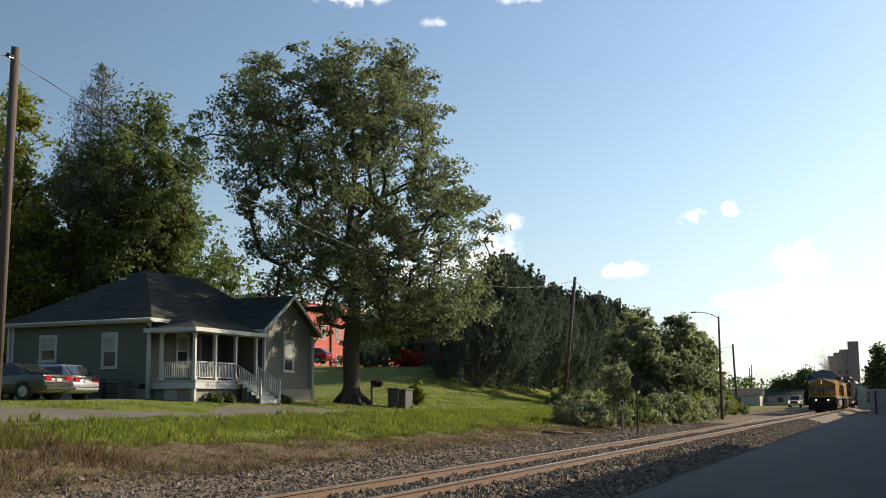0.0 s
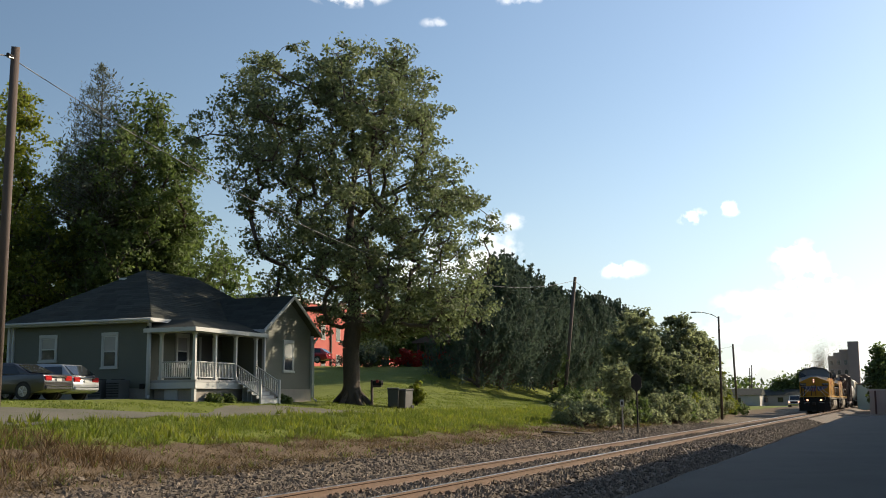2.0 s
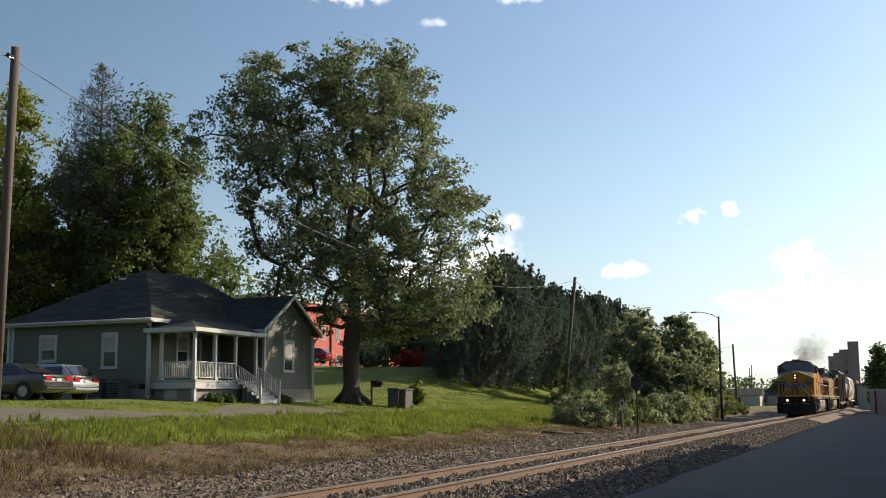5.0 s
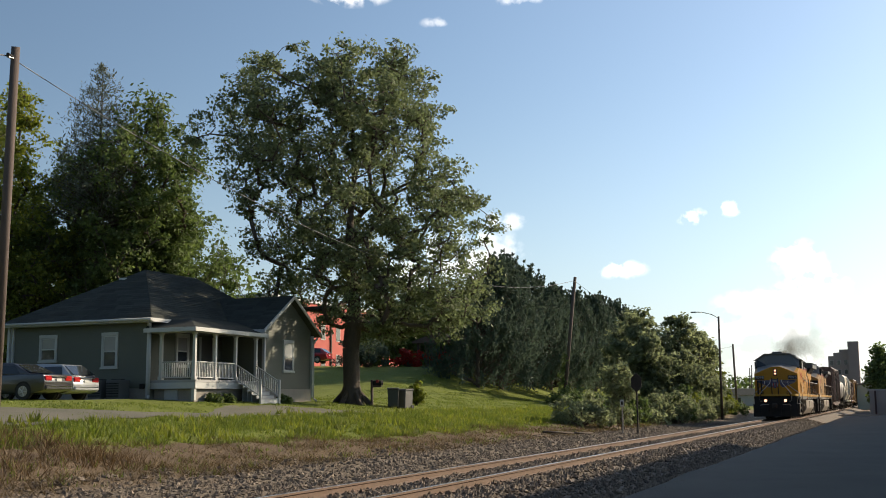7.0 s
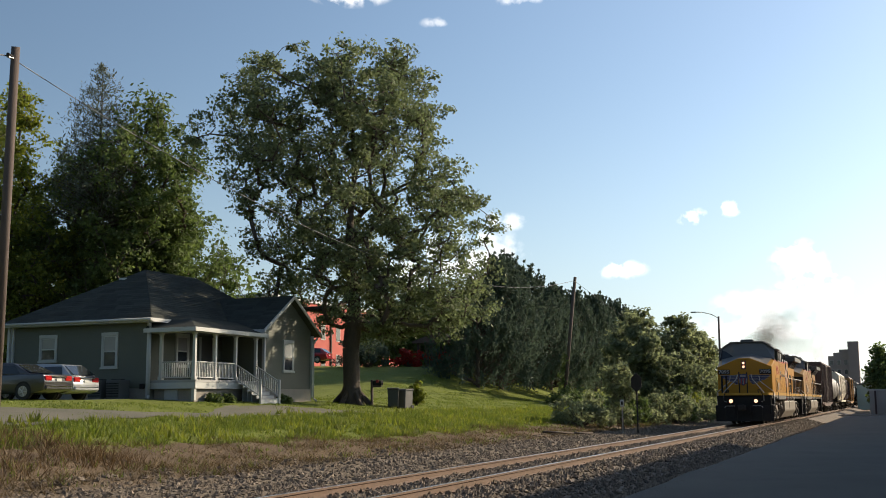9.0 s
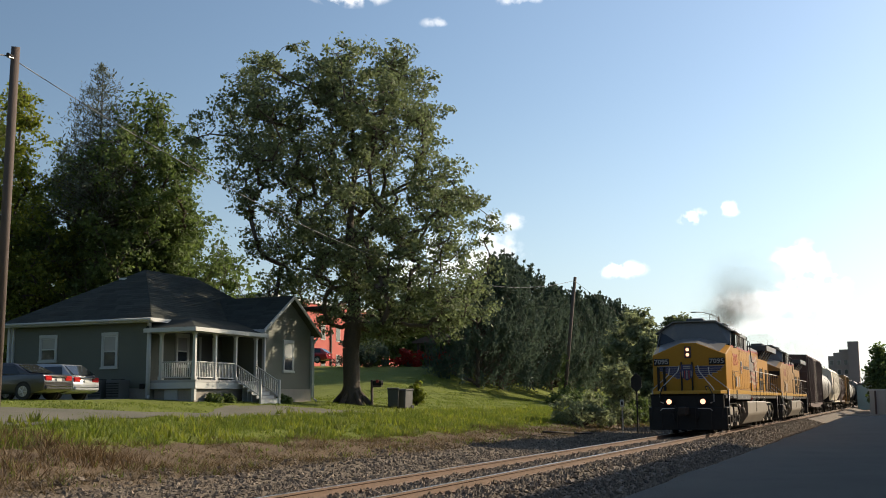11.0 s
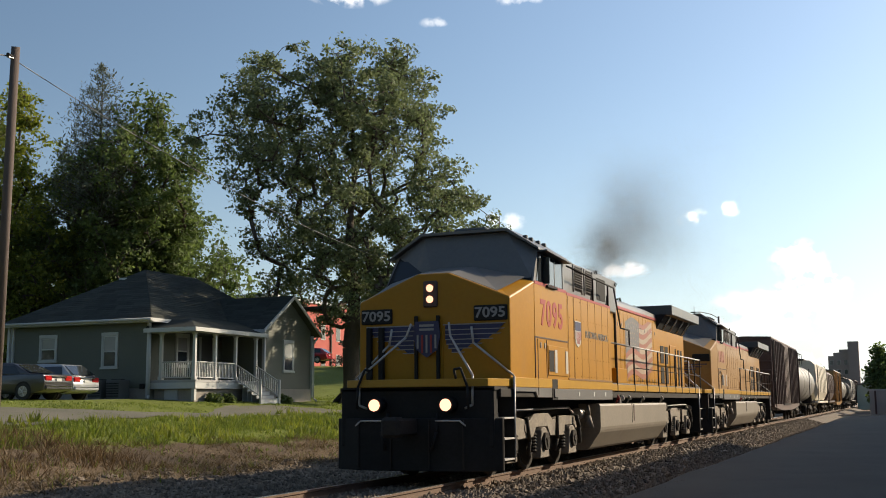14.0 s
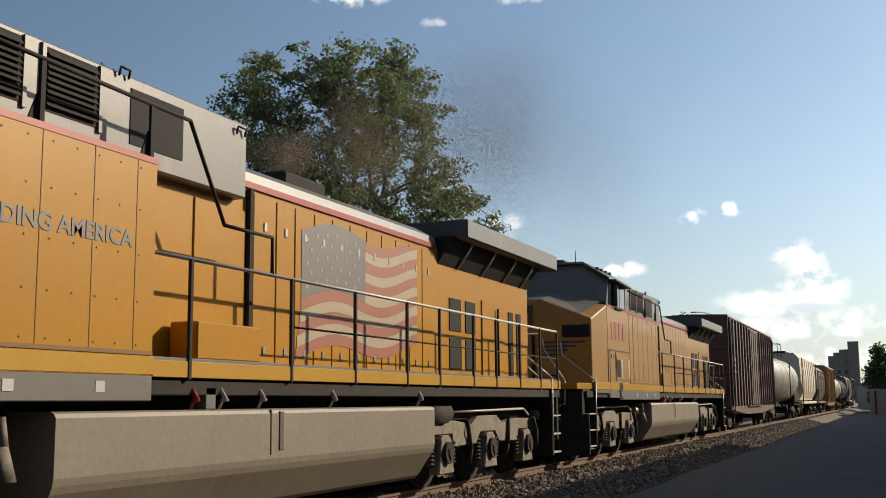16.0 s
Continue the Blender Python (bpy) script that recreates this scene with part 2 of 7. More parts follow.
def prism(poly, lo, hi, axis="x", bev=0.0, bm=None, mi=0):
    """A flat outline given in the other two axes, pushed out from lo to hi along one axis."""
    b = bmesh.new()
    put = {"x": lambda a, c, k: (k, a, c), "y": lambda a, c, k: (a, k, c), "z": lambda a, c, k: (a, c, k)}[axis]
    v0 = [b.verts.new(put(a, c, lo)) for a, c in poly]
    v1 = [b.verts.new(put(a, c, hi)) for a, c in poly]
    b.faces.new(v0)
    b.faces.new(v1)
    n = len(poly)
    for i in range(n):
        b.faces.new((v0[i], v0[(i + 1) % n], v1[(i + 1) % n], v1[i]))
    bmesh.ops.recalc_face_normals(b, faces=list(b.faces))
    bevelled(b, bev)
    for f in b.faces:
        f.material_index = mi
    return join(bm, b) if bm else b


def from_arrays(name, verts, faces, material, parent=None, smooth=False):
    me = bpy.data.meshes.new(name)
    as_list = [a.tolist() if isinstance(a, np.ndarray) else [tuple(v) for v in a] for a in (verts, faces)]
    me.from_pydata(as_list[0], [], as_list[1])
    for m_ in (material if isinstance(material, (list, tuple)) else [material]):
        me.materials.append(M[m_] if isinstance(m_, str) else m_)
    if smooth:
        me.shade_smooth()
    ob = new(name, me)
    ob.parent = parent
    return ob


def words(name, text, size, material, m, parent, depth=0.004, align="CENTER", sx=1.0):
    cu = bpy.data.curves.new("tmp", "FONT")
    cu.body, cu.size, cu.extrude, cu.align_x, cu.align_y = text, size, depth, align, "CENTER"
    cu.resolution_u = 3
    cu.offset = size * 0.022
    tmp = new("tmp", cu)
    bpy.context.view_layer.update()
    me = bpy.data.meshes.new_from_object(tmp)
    bpy.data.objects.remove(tmp)
    bpy.data.curves.remove(cu)
    me.name = name
    me.materials.clear()
    me.materials.append(M[material])
    me.transform(Matrix.Diagonal((sx, 1, 1, 1)))
    me.transform(m)
    ob = new(name, me)
    ob.parent = parent
    return ob
# ---- ground ----
def lerp_table(x, table):
    for (a, va), (b, vb) in zip(table, table[1:]):
        if x <= b:
            return va + (vb - va) * max(0.0, (x - a) / (b - a))
    return table[-1][1]


def sstep(x):
    x = min(1.0, max(0.0, x))
    return x * x * (3 - 2 * x)


PROFILE = [(-3000, 8), (-200, 5), (-80, 2.6), (-40, 1.62), (-30, 1.5), (-28, 1.38), (-25, 1.06), (-22, 0.72), (-19, 0.32), (-16.3, -0.10),
           (-14.5, -0.34), (-12.5, -0.44), (-10.0, -0.50), (-4.4, -0.46), (-3.5, -0.44), (3000, -0.44)]


def ground_z(x, y):
    z = lerp_table(x, PROFILE)
    z += 3.0 * sstep((-x - 28) / 10) * sstep((y - 60) / 35) * (1 - sstep((y - 170) / 200))
    z += 0.07 * noise.noise((x * 0.35, y * 0.35, 0)) * sstep((-x - 12) / 6)
    if -21 < x < -14 and 4 < y < 70:  # slumped, lumpy foot of the bank
        z += 0.16 * noise.noise((x * 0.9, y * 0.7, 6)) * sstep((-x - 14) / 1.5) * sstep((x + 21) / 2)
    far = sstep((y - 130) / 60)
    if x < -11:
        z = z * (1 - far) + far * (0.1 if x > -60 else z)
    return z


def build_ground():
    xs = sorted({-3000, -1500, -700, -400, -250, -150, -110, *range(-90, -40, 5), *[-40 + 0.7 * i for i in range(26)], *[-21.8 + 0.35 * i for i in range(54)], -2.5, 0, 5, 12, 25, 60, 150, 400, 1000, 3000})
    ys = sorted({-3000, -1000, -300, -100, -40, -20, -10, *range(-5, 120, 1), *range(120, 260, 6), 300, 400, 600, 1000, 1800, 3500})
    verts = [(x, y, ground_z(x, y)) for y in ys for x in xs]
    w = len(xs)
    faces = [(j * w + i, j * w + i + 1, (j + 1) * w + i + 1, (j + 1) * w + i) for j in range(len(ys) - 1) for i in range(w - 1)]
    me_mat = bpy.data.materials.new("lawn_and_verge")
    me_mat.use_nodes = True
    nt = me_mat.node_tree
    N, L = nt.nodes.new, nt.links.new
    bsdf = nt.nodes["Principled BSDF"]
    bsdf.inputs["Roughness"].default_value = 0.95
    bsdf.inputs["Specular IOR Level"].default_value = 0.15
    co, sep = N("ShaderNodeTexCoord"), N("ShaderNodeSeparateXYZ")
    L(co.outputs["Object"], sep.inputs[0])
    big, mid, fine = N("ShaderNodeTexNoise"), N("ShaderNodeTexNoise"), N("ShaderNodeTexNoise")
    for n, s in ((big, 0.25), (mid, 1.4), (fine, 18)):
        n.inputs["Scale"].default_value, n.inputs["Detail"].default_value = s, 5
        L(co.outputs["Object"], n.inputs["Vector"])

    def mixc(f, a, b):
        n = N("ShaderNodeMix")
        n.data_type = "RGBA"
        for s, v in (("Factor", f), ("A", a), ("B", b)):
            if isinstance(v, tuple):
                n.inputs[s].default_value = (*v, 1)
            else:
                L(v, n.inputs[s])
        return n.outputs["Result"]

    def ramp(src, lo, hi):
        n = N("ShaderNodeMapRange")
        n.inputs["From Min"].default_value, n.inputs["From Max"].default_value = lo, hi
        L(src, n.inputs["Value"])
        return n.outputs[0]
    lawn = mixc(ramp(mid.outputs["Fac"], 0.35, 0.65), (0.11, 0.145, 0.027), (0.175, 0.205, 0.042))
    lawn = mixc(ramp(fine.outputs["Fac"], 0.3, 0.7), lawn, (0.13, 0.145, 0.032))
    soil = mixc(ramp(fine.outputs["Fac"], 0.35, 0.65), (0.050, 0.038, 0.026), (0.215, 0.155, 0.098))
    soil = mixc(ramp(mid.outputs["Fac"], 0.42, 0.68), soil, (0.125, 0.088, 0.056))
    chips = N("ShaderNodeTexVoronoi")
    chips.inputs["Scale"].default_value = 16
    L(co.outputs["Object"], chips.inputs["Vector"])
    shade = N("ShaderNodeSeparateColor")
    L(chips.outputs["Color"], shade.inputs[0])
    gravel = mixc(ramp(shade.outputs[0], 0.0, 1.0), (0.068, 0.054, 0.040), (0.27, 0.215, 0.155))

    def shifted(weight):
        n = N("ShaderNodeMath")
        n.operation = "MULTIPLY_ADD"
        L(mid.outputs["Fac"], n.inputs[0])
        n.inputs[1].default_value = weight
        L(sep.outputs[0], n.inputs[2])
        return n.outputs[0]
    # the lawn stops farther from the rails at the near end of the bank
    back = N("ShaderNodeMapRange")
    for key, v in (("From Min", 20), ("From Max", 36), ("To Min", 1.5), ("To Max", 0.0)):
        back.inputs[key].default_value = v
    L(sep.outputs[1], back.inputs["Value"])
    edge = N("ShaderNodeMath")
    L(shifted(2.4), edge.inputs[0])
    L(back.outputs[0], edge.inputs[1])
    verge = mixc(ramp(shifted(2.4), -13.9, -12.3), soil, gravel)
    L(mixc(ramp(edge.outputs[0], -16.4, -15.6), lawn, verge), bsdf.inputs["Base Color"])
    bp = N("ShaderNodeBump")
    bp.inputs["Strength"].default_value, bp.inputs["Distance"].default_value = 0.7, 0.06
    L(fine.outputs["Fac"], bp.inputs["Height"])
    L(bp.outputs[0], bsdf.inputs["Normal"])
    g = from_arrays("ground", verts, faces, me_mat, smooth=True)
    tagged(g, "mown green lawn rising from a dry verge", "ground", kind="structure")


build_ground()


def strip(name, x0, x1, y0, y1, label, category, material, lift=0.02, nx=6, step=1.5, wob=0.0, fn=None):
    """A sheet that lies on the ground between two lines along the track."""
    ys = [y0 + step * i for i in range(int((y1 - y0) / step) + 1)]
    verts, faces = [], []
    for j, y in enumerate(ys):
        a = (x0(y) if callable(x0) else x0) + wob * noise.noise((y * 0.21, 3.1, 0)) + wob * 0.5 * noise.noise((y * 0.9, 5.1, 0))
        b = (x1(y) if callable(x1) else x1) + wob * noise.noise((y * 0.23, 9.1, 0)) + wob * 0.5 * noise.noise((y * 0.9, 7.1, 0))
        for i in range(nx + 1):
            x = a + (b - a) * i / nx
            verts.append((x, y, (fn(x, y) if fn else ground_z(x, y) + lift)))
    w = nx + 1
    faces = [(j * w + i, j * w + i + 1, (j + 1) * w + i + 1, (j + 1) * w + i) for j in range(len(ys) - 1) for i in range(nx)]
    return tagged(from_arrays(name, verts, faces, material, smooth=True), label, category, kind="structure")


strip("road", -4.5, 30, -40, 150, "dark grey asphalt yard beside the railway", "pavement", "asphalt", 0.06, 8, 1.0, 0.16, lambda x, y: -0.385 + 0.012 * noise.noise((x * 0.4, y * 0.4, 1)))
LANE = [(0, -27.4), (26.5, -27.4), (31.5, -24.4), (35, -24.3), (40, -26.5), (42, -26.4), (46, -24.2), (60, -23.6)]
strip("gravel_lane", lambda y: lerp_table(y, LANE), lambda y: -22.75, 2, 46.5, "worn grey gravel lane before the house", "lane", "gravel", 0.035, 8, 0.5, 0.9)


def ballast_z(x, y):
    d = abs(x - TRACK)
    z = -0.165 if d < 1.5 else -0.165 - (d - 1.5) * 0.27
    return max(z, ground_z(x, y) - 0.04) + 0.02 * noise.noise((x * 2, y * 2, 4))


strip("track_bed", TRACK - 3.0, TRACK + 2.95, -12, 420, "grey crushed-stone bed under the rails", "track bed", "ballast", 0, 20, 0.9, 0.25, ballast_z)


def rail(x):
    t = thing("rail", "rusty steel rail with a polished running surface", "rail", pose(x, 0, 0), "pair of rails", "structure")
    web = prism([(-0.07, -0.155), (0.07, -0.155), (0.07, -0.14), (0.012, -0.12), (0.012, -0.045), (0.036, -0.035), (0.036, -0.006), (-0.036, -0.006), (-0.036, -0.035), (-0.012, -0.045), (-0.012, -0.12), (-0.07, -0.14)], -12, 420, "y")
    part("rail_body", web, "rust", t)
    part("rail_head", box(-0.030, 0.030, -12, 420, -0.008, 0.0, 0.002), "rail_top", t, "bright polished running surface")


rail(TRACK - 0.7525)
rail(TRACK + 0.7525)
# ---- the house and its porch ----
def wall_boards(x0, x1, y0, y1, z0, z1, face):
    """Lapped boards on one face of a wall; face is -y or +x."""
    b = bmesh.new()
    z = z0
    while z < z1 - 0.02:
        zt = min(z + 0.15, z1)
        if face == "-y":
            prism([(y0, z), (y0 - 0.022, z), (y0 - 0.006, zt), (y0, zt)], x0, x1, "x", 0, b)
        else:
            prism([(x1, z), (x1 + 0.022, z), (x1 + 0.006, zt), (x1, zt)], y0, y1, "y", 0, b)
        z += 0.15
    return b


def house_window(h, at, w, hh, turn):
    """A white double-hung window; built facing -y about its centre."""
    m_ = Matrix.Translation(at) @ pose(0, 0, 0, 0, 0, turn)
    fr = box(-w / 2 - 0.11, w / 2 + 0.11, -0.05, 0.03, hh / 2, hh / 2 + 0.15, 0.008)
    box(-w / 2 - 0.10, -w / 2, -0.045, 0.03, -hh / 2, hh / 2, 0.006, fr)
    box(w / 2, w / 2 + 0.10, -0.045, 0.03, -hh / 2, hh / 2, 0.006, fr)
    win = part("window", fr, "white", h, "white-framed double-hung window")
    win.matrix_basis = m_
    part("sill", box(-w / 2 - 0.13, w / 2 + 0.13, -0.08, 0.03, -hh / 2 - 0.09, -hh / 2, 0.008), "white", win)
    sash = box(-w / 2, w / 2, -0.02, 0.02, -0.03, 0.03)
    box(-w / 2, -w / 2 + 0.05, -0.02, 0.02, -hh / 2, hh / 2, 0, sash)
    box(w / 2 - 0.05, w / 2, -0.02, 0.02, -hh / 2, hh / 2, 0, sash)
    box(-w / 2, w / 2, -0.02, 0.02, hh / 2 - 0.05, hh / 2, 0, sash)
    box(-w / 2, w / 2, -0.02, 0.02, -hh / 2, -hh / 2 + 0.06, 0, sash)
    part("sash", sash, "white", win)
    part("pane", box(-w / 2 + 0.05, w / 2 - 0.05, -0.008, 0.0, 0.03, hh / 2 - 0.05), "blind", win, "upper pane with a pale blind")
    part("pane", box(-w / 2 + 0.05, w / 2 - 0.05, -0.008, 0.0, -hh / 2 + 0.06, -0.03), "glass", win)
    return win


M["blind"] = mat("pale_blind_behind_glass", (0.30, 0.30, 0.30), (0.25, 0.25, 0.25), 3, 20, 0.12, 0.0, coat=0.8)


def house():
    h = thing("house", "low grey-green house with a white porch and dark hipped roof", "house")
    part("wall", box(-38.4, -30.62, 39.82, 52.2, 1.3, 5.1), "siding", h)
    part("siding", wall_boards(-38.4, -30.62, 39.82, 0, 2.05, 5.05, "-y"), "siding", h)
    part("siding", wall_boards(0, -30.62, 39.82, 45.5, 2.3, 5.05, "+x"), "siding", h)
    part("foundation", box(-38.43, -30.59, 39.79, 52.23, 1.2, 2.02, 0.01), "stucco", h, "grey parged block foundation")
    # front wing with its gable
    g = prism([(45.55, 1.9), (50.15, 1.9), (50.15, 5.05), (47.85, 6.55), (45.55, 5.05)], -33, -28.22, "x")
    part("wing_wall", g, "siding", h)
    wb = bmesh.new()
    z = 2.05
    while z < 6.3:
        half = 2.3 if z < 5.0 else max(0.05, 2.3 - (z - 4.95) * 1.55)
        prism([(-28.22, z), (-28.198, z), (-28.214, z + 0.15), (-28.22, z + 0.15)], 47.85 - half, 47.85 + half, "y", 0, wb)
        z += 0.15
    part("siding", wb, "siding", h)
    part("foundation", box(-31, -28.16, 45.5, 50.2, 1.1, 2.02, 0.01), "stucco", h)
    # roofs
    e, t = 5.10, 7.95
    x0, x1, y0, y1 = -38.9, -30.12, 39.32, 52.7
    a, c = Vector((-34.1, 43.9, t)), Vector((-34.1, 48.2, t))
    crn = [Vector((x0, y0, e)), Vector((x1, y0, e)), Vector((x1, y1, e)), Vector((x0, y1, e))]
    b = bmesh.new()
    vs = [b.verts.new(v) for v in crn] + [b.verts.new(a), b.verts.new(c)]
    for f in ((0, 1, 4), (1, 2, 5, 4), (2, 3, 5), (3, 0, 4, 5), (0, 3, 2, 1)):
        b.faces.new([vs[i] for i in f])
    bmesh.ops.recalc_face_normals(b, faces=list(b.faces))
    part("roof", b, "shingle", h, "dark asphalt shingle roof")

    def courses(p, q, top_p, top_q, n):
        """Raised shingle courses across one roof slope."""
        bb = bmesh.new()
        nrm = (q - p).cross(top_p - p).normalized()
        if nrm.z < 0:
            nrm = -nrm
        for i in range(n):
            k0, k1 = i / n, (i + 1) / n
            a0, b0 = p.lerp(top_p, k0), q.lerp(top_q, k0)
            a1, b1 = p.lerp(top_p, k1), q.lerp(top_q, k1)
            m_ = max(1, int((b0 - a0).length / 0.9))
            for j in range(m_):
                u0, u1 = j / m_ + 0.003, (j + 1) / m_ - 0.003
                lift = 0.012 + 0.004 * random.random()
                pts = [a0.lerp(b0, u0) + nrm * lift, a0.lerp(b0, u1) + nrm * lift, a1.lerp(b1, u1) + nrm * 0.006, a1.lerp(b1, u0) + nrm * 0.006]
                v = [bb.verts.new(w) for w in pts] + [bb.verts.new(pts[0] - nrm * 0.02), bb.verts.new(pts[1] - nrm * 0.02)]
                bb.faces.new(v[:4])
                bb.faces.new((v[0], v[4], v[5], v[1]))
        o = part("shingling", bb, "shingle", h)
        return tagged(o, kind="stuff")
    courses(crn[0], crn[1], a, a, 26)
    courses(crn[1], crn[2], a, c, 26)
    wr = prism([(45.05, 4.86), (47.85, 6.72), (50.65, 4.86), (50.65, 4.74), (47.85, 6.58), (45.05, 4.74)], -34.5, -27.85, "x")
    part("wing_roof", wr, "shingle", h)
    courses(Vector((-27.85, 45.05, 4.86)), Vector((-33.5, 45.05, 4.86)), Vector((-27.85, 47.85, 6.72)), Vector((-33.5, 47.85, 6.72)), 16)
    for s in (-1, 1):
        part("rake_board", prism([(47.85 + s * 2.86, 4.70), (47.85 + s * 2.86, 4.86), (47.85, 6.73), (47.85, 6.55)], -27.87, -27.82, "x"), "white", h)
    fa = box(x0, x1, y0 - 0.03, y0 + 0.02, e - 0.16, e + 0.01)
    part("fascia", fa, "white", h, "white fascia board")
    part("fascia", box(x1 - 0.02, x1 + 0.03, y0, 45.1, e - 0.16, e + 0.01), "white", h)
    part("gutter", rod((x0, y0 - 0.09, e - 0.05), (x1 + 0.05, y0 - 0.09, e - 0.05), 0.06, 8), "white", h)
    part("soffit", box(x0 + 0.02, x1 - 0.02, y0 + 0.02, 39.8, e - 0.17, e - 0.14), "white", h)
    part("wing_fascia", box(-33, -27.85, 45.0, 45.05, 4.70, 4.86), "white", h)
    part("wing_soffit", box(-31, -27.9, 45.06, 45.54, 4.72, 4.75), "white", h)
    for x, y, z1 in ((-30.56, 39.74, 5.0), (-28.16, 45.48, 4.8), (-28.14, 50.2, 4.8), (-38.4, 39.76, 5.0)):
        part("corner_board", box(x - 0.08, x + 0.06, y - 0.05, y + 0.09, 1.6, z1, 0.006), "white", h)
    part("downspout", pipe([(-30.30, 39.25, 5.0), (-30.45, 39.68, 4.75), (-30.45, 39.68, 1.7), (-30.35, 39.5, 1.55)], 0.05, 8), "white", h)
    part("downspout", pipe([(-28.02, 45.1, 4.72), (-28.08, 45.4, 4.4), (-28.08, 45.4, 1.6)], 0.05, 8), "white", h)
    part("downspout", pipe([(-28.02, 50.55, 4.7), (-28.08, 50.25, 4.4), (-28.08, 50.25, 1.55), (-27.9, 50.3, 1.42)], 0.05, 8), "white", h)
    part("roof_vent", box(-35.0, -34.6, 43.0, 43.3, 7.30, 7.50, 0.03), "white", h)
    # windows and front door
    house_window(h, (-36.3, 39.80, 3.87), 0.85, 1.05, 0)
    house_window(h, (-32.75, 39.80, 3.70), 0.72, 1.42, 0)
    house_window(h, (-30.58, 42.25, 3.75), 0.80, 1.35, 90)
    house_window(h, (-28.19, 47.85, 3.62), 0.82, 1.40, 90)
    dr = part("front_door", box(-30.62, -30.57, 43.75, 44.65, 2.37, 4.40, 0.006), "door_dark", h, "dark panelled front door")
    part("door_frame", box(-30.62, -30.55, 43.62, 43.74, 2.37, 4.5, 0.004), "white", dr)
    part("door_frame", box(-30.62, -30.55, 44.66, 44.78, 2.37, 4.5, 0.004), "white", dr)
    part("door_handle", rod((-30.56, 44.55, 3.3), (-30.50, 44.55, 3.3), 0.03, 8), "steel", dr)
    # carport at the back left
    part("lean_to_roof", prism([(-44.0, 4.55), (-38.35, 5.05), (-38.35, 5.2), (-44.0, 4.7)], 39.5, 46, "y"), "white", h, "white-edged carport roof")
    part("carport_post", box(-38.62, -38.48, 39.6, 39.74, 1.5, 4.95, 0.008), "white", h)
    part("carport_wall", box(-44, -38.4, 45.8, 46, 1.4, 4.6), "siding", h)
    # porch
    p = part("porch_deck", box(-30.55, -28.15, 39.9, 45.4, 2.25, 2.37, 0.01), "deck", h, "grey painted porch deck")
    part("porch_skirt", box(-28.22, -28.16, 39.92, 45.4, 1.98, 2.25), "white", p)
    part("porch_skirt", box(-30.55, -28.2, 39.88, 39.94, 1.98, 2.25), "white", p)
    part("porch_base", box(-30.5, -28.35, 40.1, 45.4, 1.2, 2.0), "stucco", p)
    part("access_panel", box(-29.9, -29.2, 40.06, 40.1, 1.5, 1.95, 0.006), "white", p)
    for x, y in ((-30.05, 39.98), (-28.28, 39.98), (-28.28, 41.55), (-28.28, 43.2), (-28.28, 44.95)):
        po = box(x - 0.07, x + 0.07, y - 0.07, y + 0.07, 2.37, 4.46, 0.012)
        box(x - 0.1, x + 0.1, y - 0.1, y + 0.1, 4.36, 4.46, 0.01, po)
        box(x - 0.1, x + 0.1, y - 0.1, y + 0.1, 2.37, 2.52, 0.01, po)
        part("porch_post", po, "white", h, "square white porch post")
    part("corner_pier", box(-28.36, -28.2, 39.9, 40.06, 1.45, 2.25, 0.01), "white", h)

    def railing(p0, p1):
        p0, p1 = Vector(p0), Vector(p1)
        d = p1 - p0
        n = max(2, int(d.length / 0.115))
        r = part("railing", pipe([p0 + Vector((0, 0, 0.78)), p1 + Vector((0, 0, 0.78))], 0.035, 6), "white", h, "white porch railing")
        part("bottom_rail", pipe([p0 + Vector((0, 0, 0.1)), p1 + Vector((0, 0, 0.1))], 0.028, 6), "white", r)
        for i in range(1, n):
            q = p0 + d * i / n
            part("baluster", box(q.x - 0.018, q.x + 0.018, q.y - 0.018, q.y + 0.018, q.z + 0.1, q.z + 0.78), "white", r)
    railing((-30.05, 39.98, 2.37), (-28.28, 39.98, 2.37))
    railing((-28.28, 39.98, 2.37), (-28.28, 41.55, 2.37))
    railing((-28.28, 41.55, 2.37), (-28.28, 43.2, 2.37))
    railing((-28.2, 43.25, 2.30), (-26.95, 43.25, 1.55))
    railing((-28.2, 44.9, 2.30), (-26.95, 44.9, 1.55))
    for y in (43.25, 44.9):
        part("newel_post", box(-26.97, -26.87, y - 0.05, y + 0.05, 1.2, 2.42, 0.01), "white", h)
    for i in range(5):
        part("stair_tread", box(-28.15 + 0.24 * i, -27.88 + 0.24 * i, 43.3, 44.85, 2.18 - 0.17 * i, 2.22 - 0.17 * i, 0.006), "deck", h)
        part("stair_riser", box(-27.92 + 0.24 * i, -27.90 + 0.24 * i, 43.3, 44.85, 1.3, 2.18 - 0.17 * i), "white", h)
    # porch roof
    b = bmesh.new()
    lo = [(-30.6, 39.42, 4.62), (-27.86, 39.42, 4.62), (-27.86, 45.35, 4.62), (-30.6, 45.35, 4.62)]
    up = [(-30.6, 40.6, 5.30), (-29.6, 41.4, 5.24), (-29.6, 45.35, 5.24), (-30.6, 45.35, 5.30)]
    v0, v1 = [b.verts.new(v) for v in lo], [b.verts.new(v) for v in up]
    b.faces.new(v0)
    b.faces.new(v1)
    for i in range(4):
        b.faces.new((v0[i], v0[(i + 1) % 4], v1[(i + 1) % 4], v1[i]))
    bmesh.ops.recalc_face_normals(b, faces=list(b.faces))
    part("porch_roof", b, "shingle", h)
